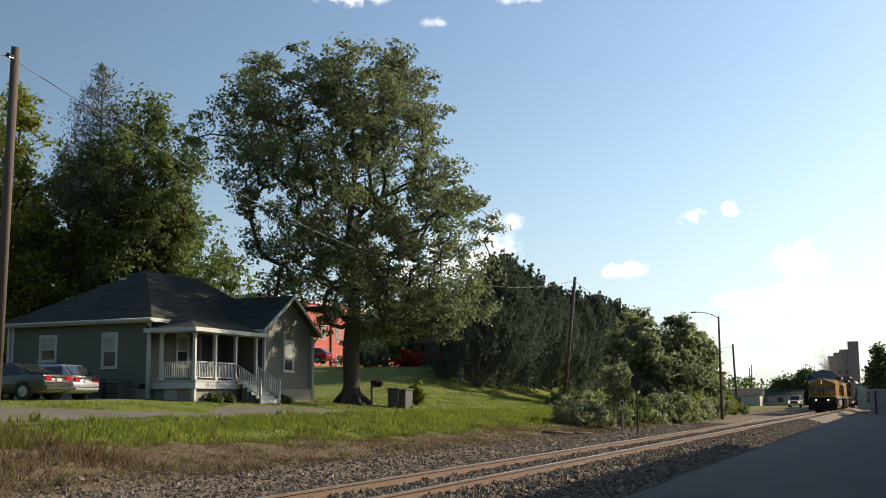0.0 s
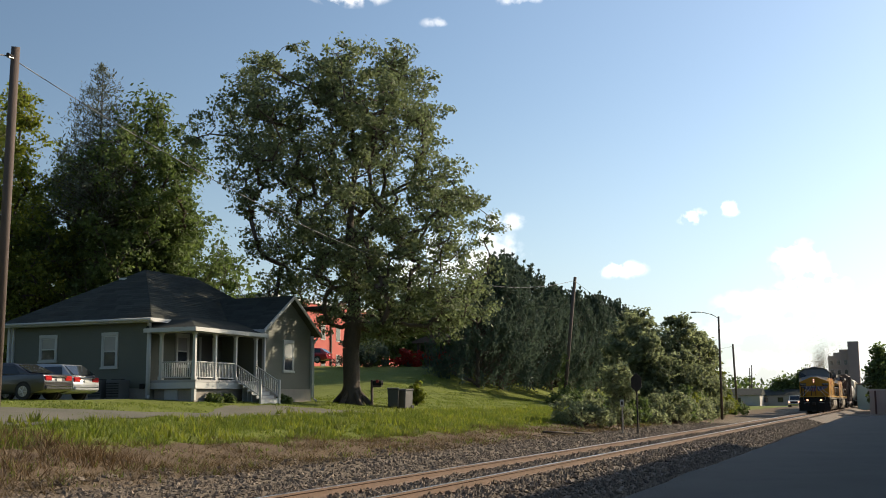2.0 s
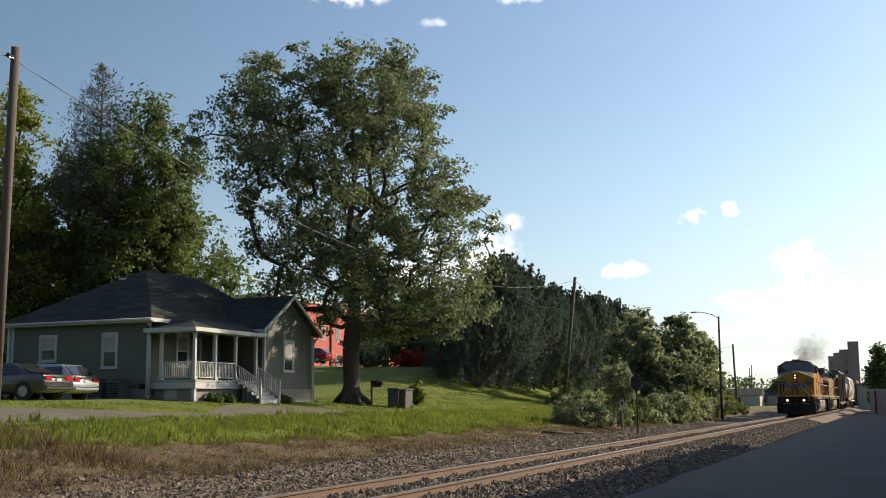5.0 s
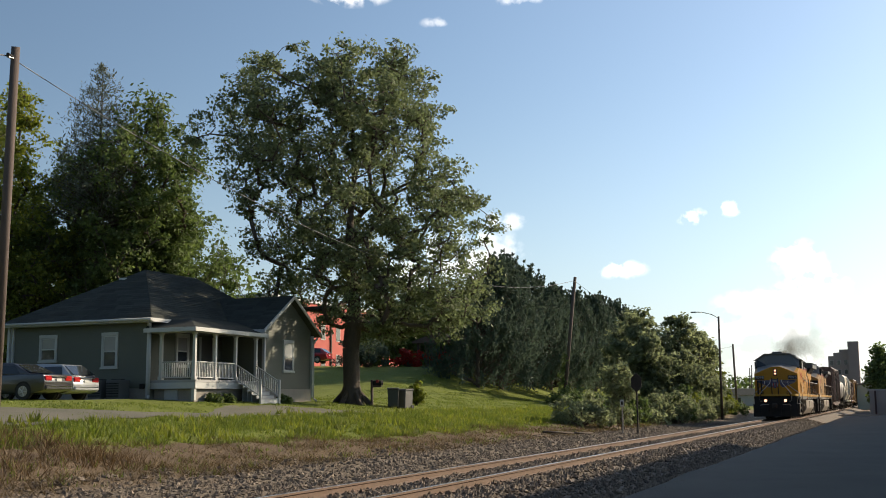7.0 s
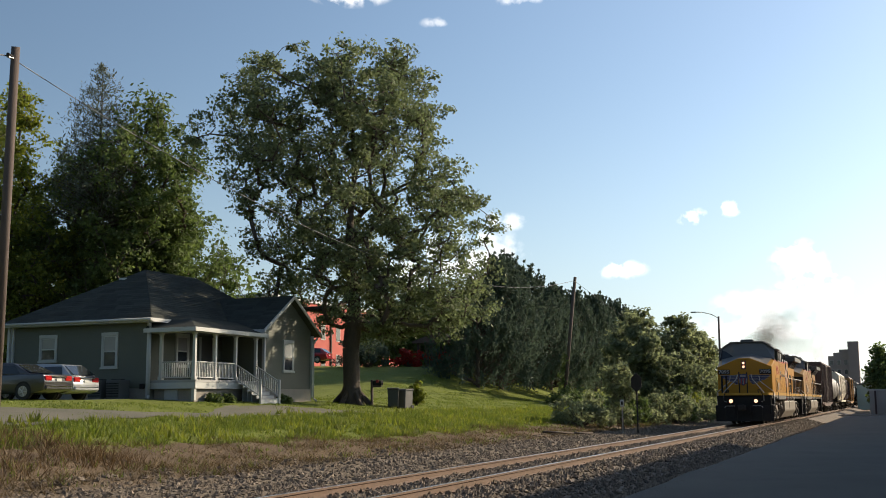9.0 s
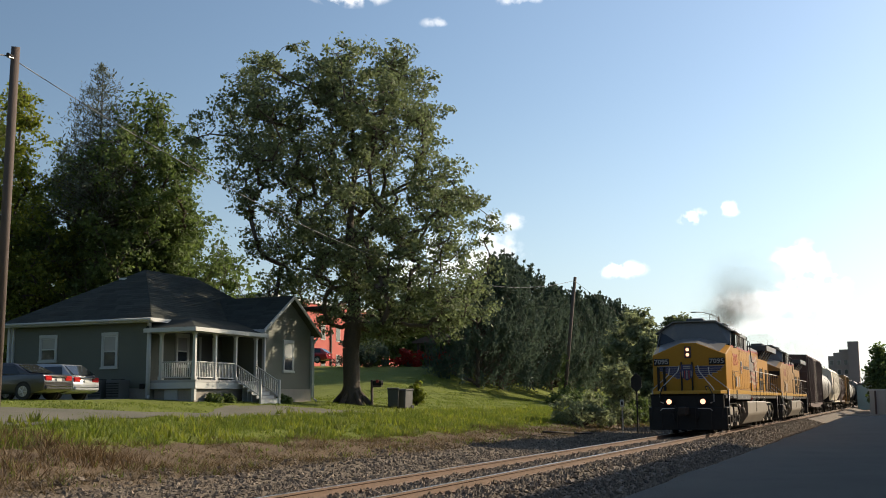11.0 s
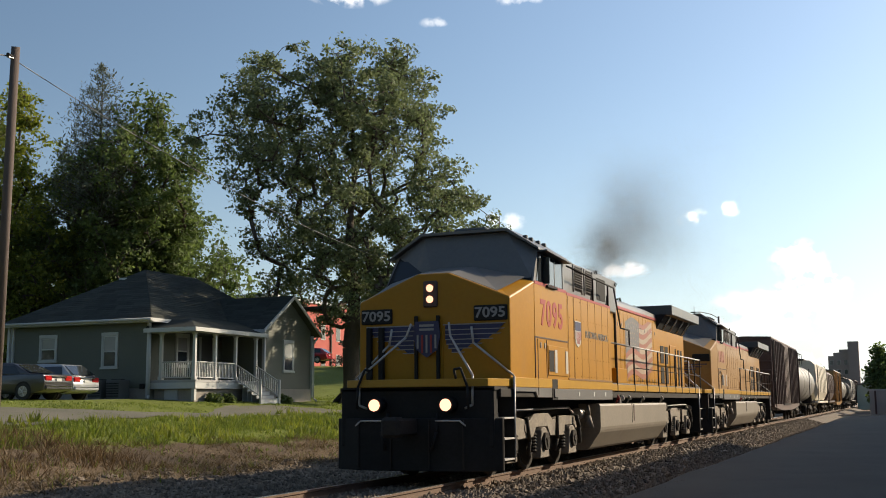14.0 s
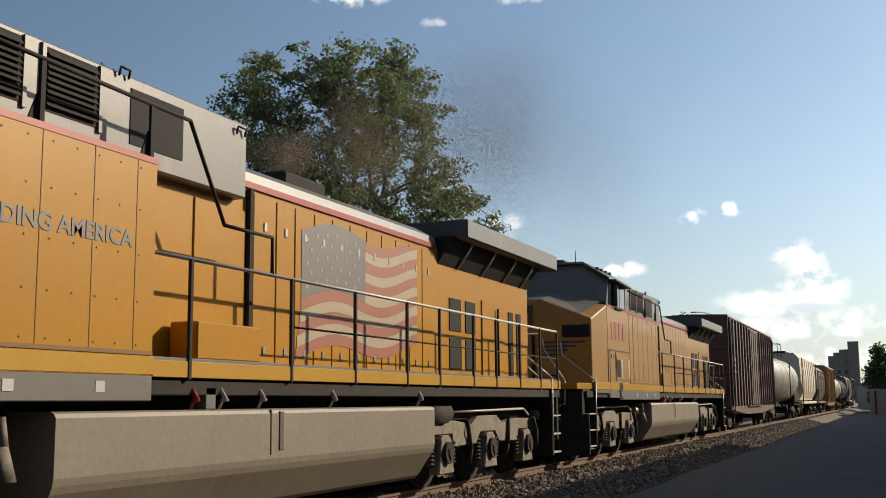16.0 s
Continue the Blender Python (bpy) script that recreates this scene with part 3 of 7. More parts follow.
    part("porch_fascia", box(-30.6, -27.84, 39.38, 39.42, 4.46, 4.64), "white", h)
    part("porch_fascia", box(-27.88, -27.83, 39.4, 45.35, 4.46, 4.64), "white", h)
    part("porch_beam", box(-28.36, -28.2, 39.9, 45.4, 4.44, 4.6), "white", h)
    part("porch_beam", box(-30.55, -28.36, 39.9, 40.06, 4.44, 4.6), "white", h)
    part("porch_ceiling", box(-30.6, -27.9, 39.43, 45.35, 4.58, 4.615), "siding", h)
    part("electric_meter", box(-30.98, -30.75, 39.68, 39.80, 2.0, 2.22, 0.02), "black", h)


M["deck"] = mat("grey_deck_paint", (0.38, 0.37, 0.35), (0.28, 0.27, 0.26), 2, 20, 0.7, 0.1)
M["door_dark"] = mat("dark_door", (0.09, 0.08, 0.07), (0.06, 0.055, 0.05), 2, 20, 0.5, 0.05)
M["ac"] = mat("grey_metal_unit", (0.10, 0.10, 0.095), (0.07, 0.07, 0.065), 2, 20, 0.6, 0.05)
house()


def air_conditioner(x):
    t = thing("air_conditioner", "dark grey outdoor air-conditioning unit beside the wall", "air conditioner", pose(x, 39.2, ground_z(x, 39.2)), "units by the house")
    part("cabinet", box(-0.36, 0.36, -0.36, 0.36, 0.05, 0.88, 0.02), "ac", t)
    part("base", box(-0.42, 0.42, -0.42, 0.42, -0.12, 0.05, 0.01), "concrete", t)
    part("fan_guard", rod((0, 0, 0.88), (0, 0, 0.91), 0.3, 16), "black", t)
    for i in range(6):
        part("fin", box(-0.33, 0.33, -0.375, -0.36, 0.15 + 0.11 * i, 0.19 + 0.11 * i), "black", t)


air_conditioner(-31.75)
air_conditioner(-32.75)


# ---- vehicles ----
def car(at, paint, label, L=4.75, W=1.8, H=1.46, hatch=False):
    """A parked car, its tail at the origin, its nose along -y of its own space."""
    t = thing("car", label, "car", at)
    if hatch:
        low = [(-L, 0.42), (-L + 0.12, 0.66), (-L + 1.05, 0.92), (-0.35, 0.98), (-0.06, 0.92), (0, 0.62), (-0.05, 0.34), (-0.5, 0.24), (-L + 0.4, 0.22)]
        top = [(-L + 0.95, 0.90), (-L + 1.75, H - 0.06), (-L + 2.4, H), (-0.75, H - 0.05), (-0.12, 0.95)]
    else:
        low = [(-L, 0.42), (-L + 0.1, 0.66), (-L + 1.2, 0.92), (-0.8, 1.0), (-0.08, 0.98), (0, 0.70), (-0.04, 0.36), (-0.5, 0.24), (-L + 0.4, 0.22)]
        top = [(-L + 1.1, 0.90), (-L + 1.95, H - 0.05), (-L + 2.5, H), (-1.55, H - 0.05), (-0.7, 0.98)]
    b = prism(low, -W / 2, W / 2, "x")
    bevelled(b, 0.06, 3)
    part("body", b, paint, t, smooth=True)
    b = bmesh.new()
    inner = [b.verts.new((-W / 2 * (0.93 if z < 1.1 else 0.76), y, z)) for y, z in top]
    outer = [b.verts.new((W / 2 * (0.93 if z < 1.1 else 0.76), y, z)) for y, z in top]
    b.faces.new(inner)
    b.faces.new(outer)
    for i in range(len(top)):
        j = (i + 1) % len(top)
        b.faces.new((inner[i], inner[j], outer[j], outer[i]))
    bmesh.ops.recalc_face_normals(b, faces=list(b.faces))
    bevelled(b, 0.05, 2)
    part("cabin", b, paint, t, smooth=True)
    (ya, za), (yb, zb), _, (yc, zc), (yd, zd) = top
    for s in (-1, 1):
        w = W / 2
        for f0, f1 in ((0.10, 0.50), (0.54, 0.90)):
            y0, y1 = ya + 0.25 + (yd - 0.2 - ya - 0.25) * f0, ya + 0.25 + (yd - 0.2 - ya - 0.25) * f1
            q = [(y0, 1.0), (y1, 1.0), (min(y1, yc + (0.05 if f1 > 0.8 else 0)), H - 0.14), (max(y0, yb + 0.03), H - 0.14)]
            bb = bmesh.new()
            v = [bb.verts.new((s * (w * (0.945 if z < 1.1 else 0.80)), y, z)) for y, z in q]
            v2 = [bb.verts.new((s * (w * (0.945 if z < 1.1 else 0.80) + 0.012), y, z)) for y, z in q]
            bb.faces.new(v2)
            for i in range(4):
                bb.faces.new((v[i], v[(i + 1) % 4], v2[(i + 1) % 4], v2[i]))
            bmesh.ops.recalc_face_normals(bb, faces=list(bb.faces))
            part("side_window", bb, "glass", t)
        for y in (-L + 0.9, -0.95):
            wl = part("wheel", rod((s * (w - 0.2), y, 0.32), (s * (w + 0.01), y, 0.32), 0.32, 20), "tyre", t)
            rim = rod((s * (w + 0.005), y, 0.32), (s * (w + 0.02), y, 0.32), 0.21, 16)
            part("rim", rim, "steel", wl)
            for k in range(5):
                a = k * math.tau / 5
                part("spoke", rod((s * (w + 0.025), y, 0.32), (s * (w + 0.025), y + 0.19 * math.cos(a), 0.32 + 0.19 * math.sin(a)), 0.025, 5), "rail_white", wl)
            part("wheel_arch", rod((s * (w - 0.06), y, 0.34), (s * (w + 0.003), y, 0.34), 0.37, 20), "black", t)
        tl = box(s * (w - 0.48), s * (w - 0.06), -0.06, 0.015, 0.72, 0.92, 0.03)
        part("tail_light", tl, "tail", t, "red tail light")
        part("mirror", box(s * (w - 0.02), s * (w + 0.14), -L + 1.75, -L + 1.9, 0.95, 1.08, 0.03), paint, t)
    rw = [(yc + 0.05, zc - 0.05), (yd - 0.03, zd + 0.06)]
    bb = bmesh.new()
    v = [bb.verts.new((sx * w_, y, z)) for (y, z, w_) in ((rw[0][0] + 0.03, rw[0][1], W * 0.34), (rw[1][0] + 0.03, rw[1][1], W * 0.41)) for sx in (-1, 1)]
    bb.faces.new((v[0], v[1], v[3], v[2]))
    ex = bmesh.ops.extrude_face_region(bb, geom=list(bb.faces))
    bmesh.ops.translate(bb, vec=(0, 0.015, 0.01), verts=[g for g in ex["geom"] if isinstance(g, bmesh.types.BMVert)])
    part("rear_window", bb, "glass", t)
    part("bumper", box(-W / 2 + 0.08, W / 2 - 0.08, -0.12, 0.05, 0.38, 0.56, 0.04), paint, t)
    part("plate", box(-0.16, 0.16, 0.0, 0.022, 0.70, 0.82, 0.005), "white", t)
    part("boot_trim", box(-0.5, 0.5, 0.0, 0.02, 0.86, 0.90, 0.005), "chrome", t)
    part("chrome_strip", box(-W / 2 + 0.1, W / 2 - 0.1, 0.03, 0.056, 0.50, 0.53, 0.004), "chrome", t)
    return t


M["tyre"] = mat("tyre_rubber", (0.03, 0.03, 0.03), (0.02, 0.02, 0.02), 6, 40, 0.8, 0.1)
M["tail"] = mat("red_lamp_glass", (0.45, 0.02, 0.02), (0.35, 0.015, 0.015), 6, 40, 0.1, 0.0, coat=1)
M["chrome"] = mat("chrome", (0.75, 0.74, 0.72), (0.7, 0.7, 0.68), 6, 40, 0.08, 0.0, metal=1.0)
M["car_dark"] = mat("dark_grey_car_paint", (0.045, 0.043, 0.046), (0.035, 0.033, 0.036), 2, 40, 0.3, 0.0, metal=0.2, coat=1.0)
M["car_silver"] = mat("silver_car_paint", (0.42, 0.43, 0.44), (0.36, 0.37, 0.38), 2, 40, 0.3, 0.0, metal=0.4, coat=1.0)
M["car_red"] = mat("red_car_paint", (0.35, 0.02, 0.03), (0.30, 0.015, 0.025), 2, 40, 0.25, 0.0, coat=1.0)
M["car_white"] = mat("white_car_paint", (0.75, 0.75, 0.74), (0.68, 0.68, 0.67), 2, 40, 0.3, 0.0, coat=1.0)
car(pose(-30.15, 33.7, ground_z(-31.9, 33.7), 0, 0, -84), "car_dark", "dark grey sedan parked nose in beside the house")
car(pose(-30.75, 36.0, ground_z(-32.0, 36.0), 0, 0, -86), "car_silver", "silver hatchback parked beside a dark sedan", 4.2, 1.75, 1.5, True)
car(pose(-50.2, 93.0, ground_z(-52, 93.0) + 0.25, 0, 0, -80), "car_red", "glossy red car parked before a brick building", 4.6, 1.8, 1.5, True)


def pickup(at):
    t = thing("pickup_truck", "white pickup truck waiting at the far crossing", "truck", at)
    part("body", bevelled(prism([(0, 0.5), (0.05, 1.0), (1.3, 1.15), (5.3, 1.15), (5.35, 0.5)], -0.95, 0.95, "x"), 0.05, 2), "car_white", t)
    part("cabin", bevelled(prism([(1.3, 1.12), (1.95, 1.85), (3.2, 1.88), (3.45, 1.12)], -0.85, 0.85, "x"), 0.05, 2), "car_white", t)
    part("windscreen", prism([(1.30, 1.17), (1.28, 1.19), (1.88, 1.80), (1.92, 1.78)], -0.74, 0.74, "x"), "glass", t)
    part("grille", box(-0.55, 0.55, -0.03, 0.05, 0.62, 0.95, 0.01), "black", t)
    part("bumper", box(-0.95, 0.95, -0.12, 0.06, 0.38, 0.58, 0.03), "chrome", t)
    for s in (-1, 1):
        part("headlight", box(s * 0.60, s * 0.90, -0.04, 0.04, 0.72, 0.96, 0.02), "lamp_dim", t, "lit headlight")
        part("side_window", box(s * 0.84, s * 0.86, 1.75, 3.2, 1.2, 1.75, 0.01), "glass", t)
        for y in (1.0, 4.3):
            part("wheel", rod((s * 0.75, y, 0.38), (s * 0.97, y, 0.38), 0.38, 18), "tyre", t)
    return t


pickup(pose(-14.9, 184.0, ground_z(-14.9, 185)))
# ---- trees, bushes and grass ----
RIGHT = Vector((math.cos(YAW), math.sin(YAW), 0))
M["leaf_maple"] = leaf_mat("maple_leaf", (0.18, 0.21, 0.108), (0.105, 0.13, 0.065), 0.45, 0.30, 0.4)
M["leaf_yellow"] = leaf_mat("yellow_green_leaf", (0.21, 0.225, 0.05), (0.12, 0.15, 0.035), 0.48)
M["leaf_mid"] = leaf_mat("mid_green_leaf", (0.135, 0.175, 0.062), (0.075, 0.106, 0.040), 0.42)
# lineside leaves: haze is put into the colour as a paler, greyer green
M["leaf_pale"] = leaf_mat("haze_paled_leaf", (0.235, 0.258, 0.145), (0.15, 0.175, 0.10), 0.55, 0.25)
M["leaf_dark"] = leaf_mat("dark_conifer_needles", (0.098, 0.130, 0.092), (0.068, 0.092, 0.068), 0.30, 0.14, 0.1)
M["leaf_grey"] = leaf_mat("grey_green_needles", (0.14, 0.155, 0.115), (0.09, 0.105, 0.075), 0.25)
M["leaf_red"] = leaf_mat("red_shrub_leaf", (0.36, 0.04, 0.03), (0.22, 0.03, 0.025), 0.3)
M["blade"] = leaf_mat("grass_blade", (0.172, 0.205, 0.046), (0.092, 0.125, 0.027), 0.42, 0.45)
M["dead"] = leaf_mat("dead_weed_stalk", (0.17, 0.11, 0.055), (0.08, 0.056, 0.03), 0.22, 0.4)
M["straw"] = leaf_mat("dry_grass_blade", (0.18, 0.13, 0.066), (0.085, 0.061, 0.033), 0.22, 0.45)


def leaves(centres, radii, per, size, rng, flat=0.7, up=0.35, aspect=0.62, droop=0.0, outward=None):
    """Many small folded leaves round the clump centres, as arrays."""
    n = len(centres) * per
    c = np.repeat(np.asarray(centres, float), per, 0)
    r = np.repeat(np.asarray(radii, float), per)[:, None]
    off = rng.normal(size=(n, 3)) * [1, 1, flat]
    off *= (rng.random((n, 1)) ** 0.45) / np.linalg.norm(off, axis=1, keepdims=True)
    p = c + off * r
    p[:, 2] -= droop * (off[:, 0] ** 2 + off[:, 1] ** 2) * r[:, 0]
    nrm = rng.normal(size=(n, 3)) * [1, 1, 1] + [0, 0, up * 3] + off * 0.8
    nrm /= np.linalg.norm(nrm, axis=1, keepdims=True)
    d = rng.normal(size=(n, 3)) if outward is None else off * [1, 1, 0.4] + [0, 0, outward] + rng.normal(size=(n, 3)) * 0.35
    a = d - (d * nrm).sum(1, keepdims=True) * nrm
    a /= np.linalg.norm(a, axis=1, keepdims=True) + 1e-9
    b = np.cross(nrm, a)
    s = size * (0.6 + 0.8 * rng.random((n, 1)))
    v = np.empty((n, 4, 3))
    v[:, 0] = p - a * s * 0.5
    v[:, 1] = p + b * s * aspect * 0.5 - nrm * s * 0.08
    v[:, 2] = p + a * s * 0.5
    v[:, 3] = p - b * s * aspect * 0.5 - nrm * s * 0.08
    f = np.arange(n * 4).reshape(n, 4)
    return v.reshape(-1, 3), f


def limb_mesh(segs):
    """Tapered six-sided limbs: (p, q, radius at p, radius at q)."""
    V, F = [], []
    for p, q, r0, r1 in segs:
        d = (q - p)
        if d.length < 1e-4:
            continue
        d.normalize()
        x = d.orthogonal().normalized()
        y = d.cross(x)
        k = len(V)
        n = 8 if r0 > 0.12 else 5
        for c, r in ((p, r0), (q, r1)):
            for i in range(n):
                a = i * math.tau / n
                V.append(c + (x * math.cos(a) + y * math.sin(a)) * r)
        for i in range(n):
            F.append((k + i, k + (i + 1) % n, k + n + (i + 1) % n, k + n + i))
    return V, F


def tree(name, label, x, y, env, trunk_r, clumps, per, size, leaf, seed, clump_r=1.0, trunk_top=0.75, depth=0.9, first=0.18, flat=0.7, base=None, group="", shell=0.45, cull=-0.30, tufts=0):
    """A tree whose crown fills an uneven outline. env: rows of (height, reach to the left, reach to the right)."""
    rng = np.random.default_rng(seed)
    z0 = ground_z(x, y) if base is None else base
    t = thing(name, label, "tree", pose(x, y, z0 - 0.05), group)
    top = env[-1][0]
    lo = env[0][0]
    cs = []
    hs = np.array([e[0] for e in env])
    lf, rt = np.array([e[1] for e in env]), np.array([e[2] for e in env])
    fwd = Vector((-RIGHT.y, RIGHT.x, 0))
    tries = 0
    while len(cs) < clumps and tries < clumps * 60:
        tries += 1
        z = lo + (top - lo) * rng.random()
        a0, a1 = np.interp(z, hs, lf), np.interp(z, hs, rt)
        if rng.random() > ((a1 - a0) / (rt - lf).max()) ** 1.6 + 0.05:
            continue
        mid, half = (a0 + a1) / 2, (a1 - a0) / 2
        ang = rng.random() * math.tau
        rad = rng.random() ** shell
        a, b = mid + half * rad * math.cos(ang), half * depth * rad * math.sin(ang)
        half_c = clump_r * 0.3
        if half > half_c * 1.3:
            a = mid + (a - mid) * (half - half_c) / half
            b *= (half - half_c) / half
        c = RIGHT * a + fwd * b + Vector((0, 0, z))
        if noise.noise((c * (0.50 / clump_r)) + Vector((seed * 7.7, 0, 0))) < cull:
            continue
        cs.append(c)
    cs.sort(key=lambda c: c.length)
    nodes = [(Vector((0, 0, top * trunk_top * k / 10)) + Vector((0.12 * math.sin(k * 1.3 + seed), 0.12 * math.cos(k + seed), 0)) * (k > 1), max(0, k - 1)) for k in range(11)]
    load = [0.0] * 11
    pos_ = [n[0] for n in nodes]
    par = [max(0, k - 1) for k in range(11)]
    arr = np.array([tuple(p) for p in pos_])
    for c in cs:
        dd = arr - np.array(c)
        dist = np.linalg.norm(dd, axis=1) + np.maximum(0, dd[:, 2] + 0.3) * 1.6 + 0.10 * np.linalg.norm(arr[:, :2], axis=1)
        dist[arr[:, 2] < top * first] += 4
        j = int(dist.argmin())
        p = pos_[j]
        mid = p.lerp(c, 0.55) + Vector(rng.normal(size=3) * 0.16) + Vector((0, 0, -0.05 * (c - p).length))
        k = len(pos_)
        pos_ += [mid, c]
        par += [j, k]
        load += [0.0, 1.0]
        arr = np.vstack([arr, [tuple(mid), tuple(c)]])
    for k in range(len(pos_) - 1, 0, -1):
        load[par[k]] += load[k]
    rr = [max(0.012, trunk_r * ((l + 0.3) / (load[0] + 0.3)) ** 0.50) for l in load]
    segs = [(pos_[par[k]], pos_[k], min(rr[par[k]], rr[k] * 1.35) if k > 10 else rr[par[k]], rr[k]) for k in range(1, len(pos_))]
    trunk_segs = [s for k, s in enumerate(segs) if k < 10]
    p0, q0, r0, r1 = trunk_segs[0]
    flare = [(Vector((0, 0, -0.3)), Vector((0, 0, 0.25)), r0 * 1.75, r0 * 1.32), (Vector((0, 0, 0.25)), Vector((0, 0, 0.9)), r0 * 1.32, r0 * 1.05)]
    for k in range(6):
        g = k * math.tau / 6 + 0.4
        flare.append((Vector((math.cos(g) * r0 * 2.3, math.sin(g) * r0 * 2.3, -0.2)), Vector((math.cos(g) * r0 * 0.6, math.sin(g) * r0 * 0.6, 0.75)), r0 * 0.34, r0 * 0.3))
    V, F = limb_mesh(flare + trunk_segs)
    from_arrays("trunk", V, F, "bark", t, True)
    radii = clump_r * (0.65 + 0.7 * rng.random(len(cs)))
    ends = [k for k in range(12, len(pos_), 2)]
    if tufts:  # each bough ends in several flat sprays of leaves, on twigs
        tc, tr = [], []
        for k, c, r in zip(ends, cs, radii):
            for j in range(tufts):
                o = Vector(rng.normal(size=3))
                o = o.normalized() * r * (0.45 + 0.5 * rng.random())
                o.z *= 0.62
                segs.append((c, c + o, 0.014, 0.006))
                pos_.append(c + o)
                par.append(k)
                tc.append(tuple(c + o))
                tr.append(r * (0.34 + 0.26 * rng.random()))
        v, f = leaves(tc, tr, max(8, per // tufts), size, rng, flat)
    else:
        v, f = leaves([tuple(c) for c in cs], radii, per, size, rng, flat)
    root = list(range(len(pos_)))
    for k in range(11, len(pos_)):
        root[k] = k if par[k] < 11 else root[par[k]]
    for r in sorted(set(root[11:])):  # every limb that leaves the trunk is a piece of its own
        V, F = limb_mesh([segs[k - 1] for k in range(11, len(pos_)) if root[k] == r])
        if V:
            from_arrays("limb", V, F, "bark", t, True)
    from_arrays("crown", v, f, leaf, t)
    return t


def maple():
    k = 0.0303
    rows = [(600, -30, 150), (575, -75, 235), (545, -140, 248), (500, -178, 242), (450, -185, 258), (400, -188, 268), (360, -178, 250), (320, -228, 218), (280, -240, 190), (240, -272, 182), (200, -268, 190), (160, -238, 184), (130, -212, 164), (105, -192, 150), (85, -160, 122), (74, -100, 100)]
    env = [((713 - y) * k + 0.05, a * k * 1.12, b * k * 1.05) for y, a, b in rows]
    tree("maple_tree", "large spreading shade tree with dark green leaves beside the house", -26.87, 52.28, env, 0.47, 700, 126, 0.20, "leaf_maple", 3, 0.86, 0.76, 0.85, 0.20, 0.6, 1.33, "", 0.60, -0.17, 6)


maple()


def round_env(h, r, low=0.15, skew=0.0):
    return [(h * (low + (1 - low) * k / 8), -r * max(0.12, math.sin(math.pi * min(0.97, (0.16 + 0.84 * k / 8)))) ** 0.7 * (1 - skew), r * max(0.12, math.sin(math.pi * min(0.97, (0.16 + 0.84 * k / 8)))) ** 0.7 * (1 + skew)) for k in range(9)]


# trees behind the house
for x, y, h, r, leaf, seed, label in ((-52.0, 53.0, 19.8, 5.2, "leaf_yellow", 11, "tall yellow-green tree with a loose crown"),
                                      (-43.9, 55.6, 19.4, 4.9, "leaf_mid", 12, "broad green tree standing behind the house"),
                                      (-48.8, 57.0, 17.4, 5.2, "leaf_mid", 13, "broad green tree standing behind the house"),
                                      (-43.6, 57.4, 13.0, 2.4, "leaf_mid", 14, "sunlit leafy tree behind the house roof"),
                                      (-56.5, 50.0, 15.5, 5.0, "leaf_mid", 15, "broad green tree at the edge of the wood"),
                                      (-60.0, 62.0, 16.0, 6.0, "leaf_mid", 16, "broad green tree at the edge of the wood"),
                                      (-46.0, 63.0, 14.5, 5.5, "leaf_mid", 17, "broad green tree at the edge of the wood")):
    env = round_env(h, r, 0.06)
    if seed == 12:  # flat-topped, leaning out to one side
        env = [(1.0, -3.0, 2.2), (5, -4.0, 2.4), (8, -4.2, 2.6), (10.5, -4.2, 4.2), (13.0, -4.0, 4.6), (15.8, -3.2, 4.0), (17.6, -1.7, 2.8), (19.0, -1.0, 2.2)]
    tree("broadleaf_tree", label, x, y, env, 0.28, 230, 120, 0.27, leaf, seed, 1.2, 0.7, 1.0, 0.1, 0.7, None, "trees behind the house", 0.55, -0.26, 5)


def conifer(x, y, h, r, leaf, seed, label, per=60, tiers=16, name="conifer_tree", group="", size=0.42, low=0.02, loose=0.0):
    rng = np.random.default_rng(seed)
    t = thing(name, label, "tree", pose(x, y, ground_z(x, y) - 0.05), group)
    cs, rad, segs = [], [], [(Vector((0, 0, -0.2)), Vector((0, 0, h * 0.98)), 0.22, 0.02)]
    for i in range(tiers):
        k = i / (tiers - 1)
        z = h * (low + (0.99 - low) * k)
        reach = r * (1 - k) ** 0.62 * (0.85 + 0.3 * rng.random()) + 0.12
        n = max(2, int(13 * (1 - k) + 3))
        for j in range(n):
            a = rng.random() * math.tau
            q = Vector((math.cos(a), math.sin(a), 0)) * reach * (0.72 + 0.36 * rng.random())
            tip = Vector((0, 0, z + reach * 0.28 + rng.normal() * 0.15)) + q
            segs.append((Vector((0, 0, z)), tip, 0.05 * (1 - k) + 0.012, 0.008))
            for f_ in ((0.95, 0.6, 0.3) if reach > 1.5 else (0.9, 0.45)):
                cs.append(tuple(Vector((0, 0, z)).lerp(tip, f_)))
                rad.append(0.30 + 0.20 * reach * (0.6 + 0.5 * rng.random()))
    V, F = limb_mesh(segs[:1])
    from_arrays("trunk", V, F, "bark", t, True)
    V, F = limb_mesh(segs[1:])
    tagged(from_arrays("limbs", V, F, "bark", t, True), kind="stuff")
    v, f = leaves(cs, rad, per, size, rng, 0.85, 0.05, 0.26, 0.0, 0.75)
    from_arrays("crown", v, f, leaf, t)
    return t


conifer(-46.0, 54.3, 21.3, 3.6, "leaf_grey", 21, "slender grey-green conifer above the other trees", 20, 20, size=0.26, low=0.5)


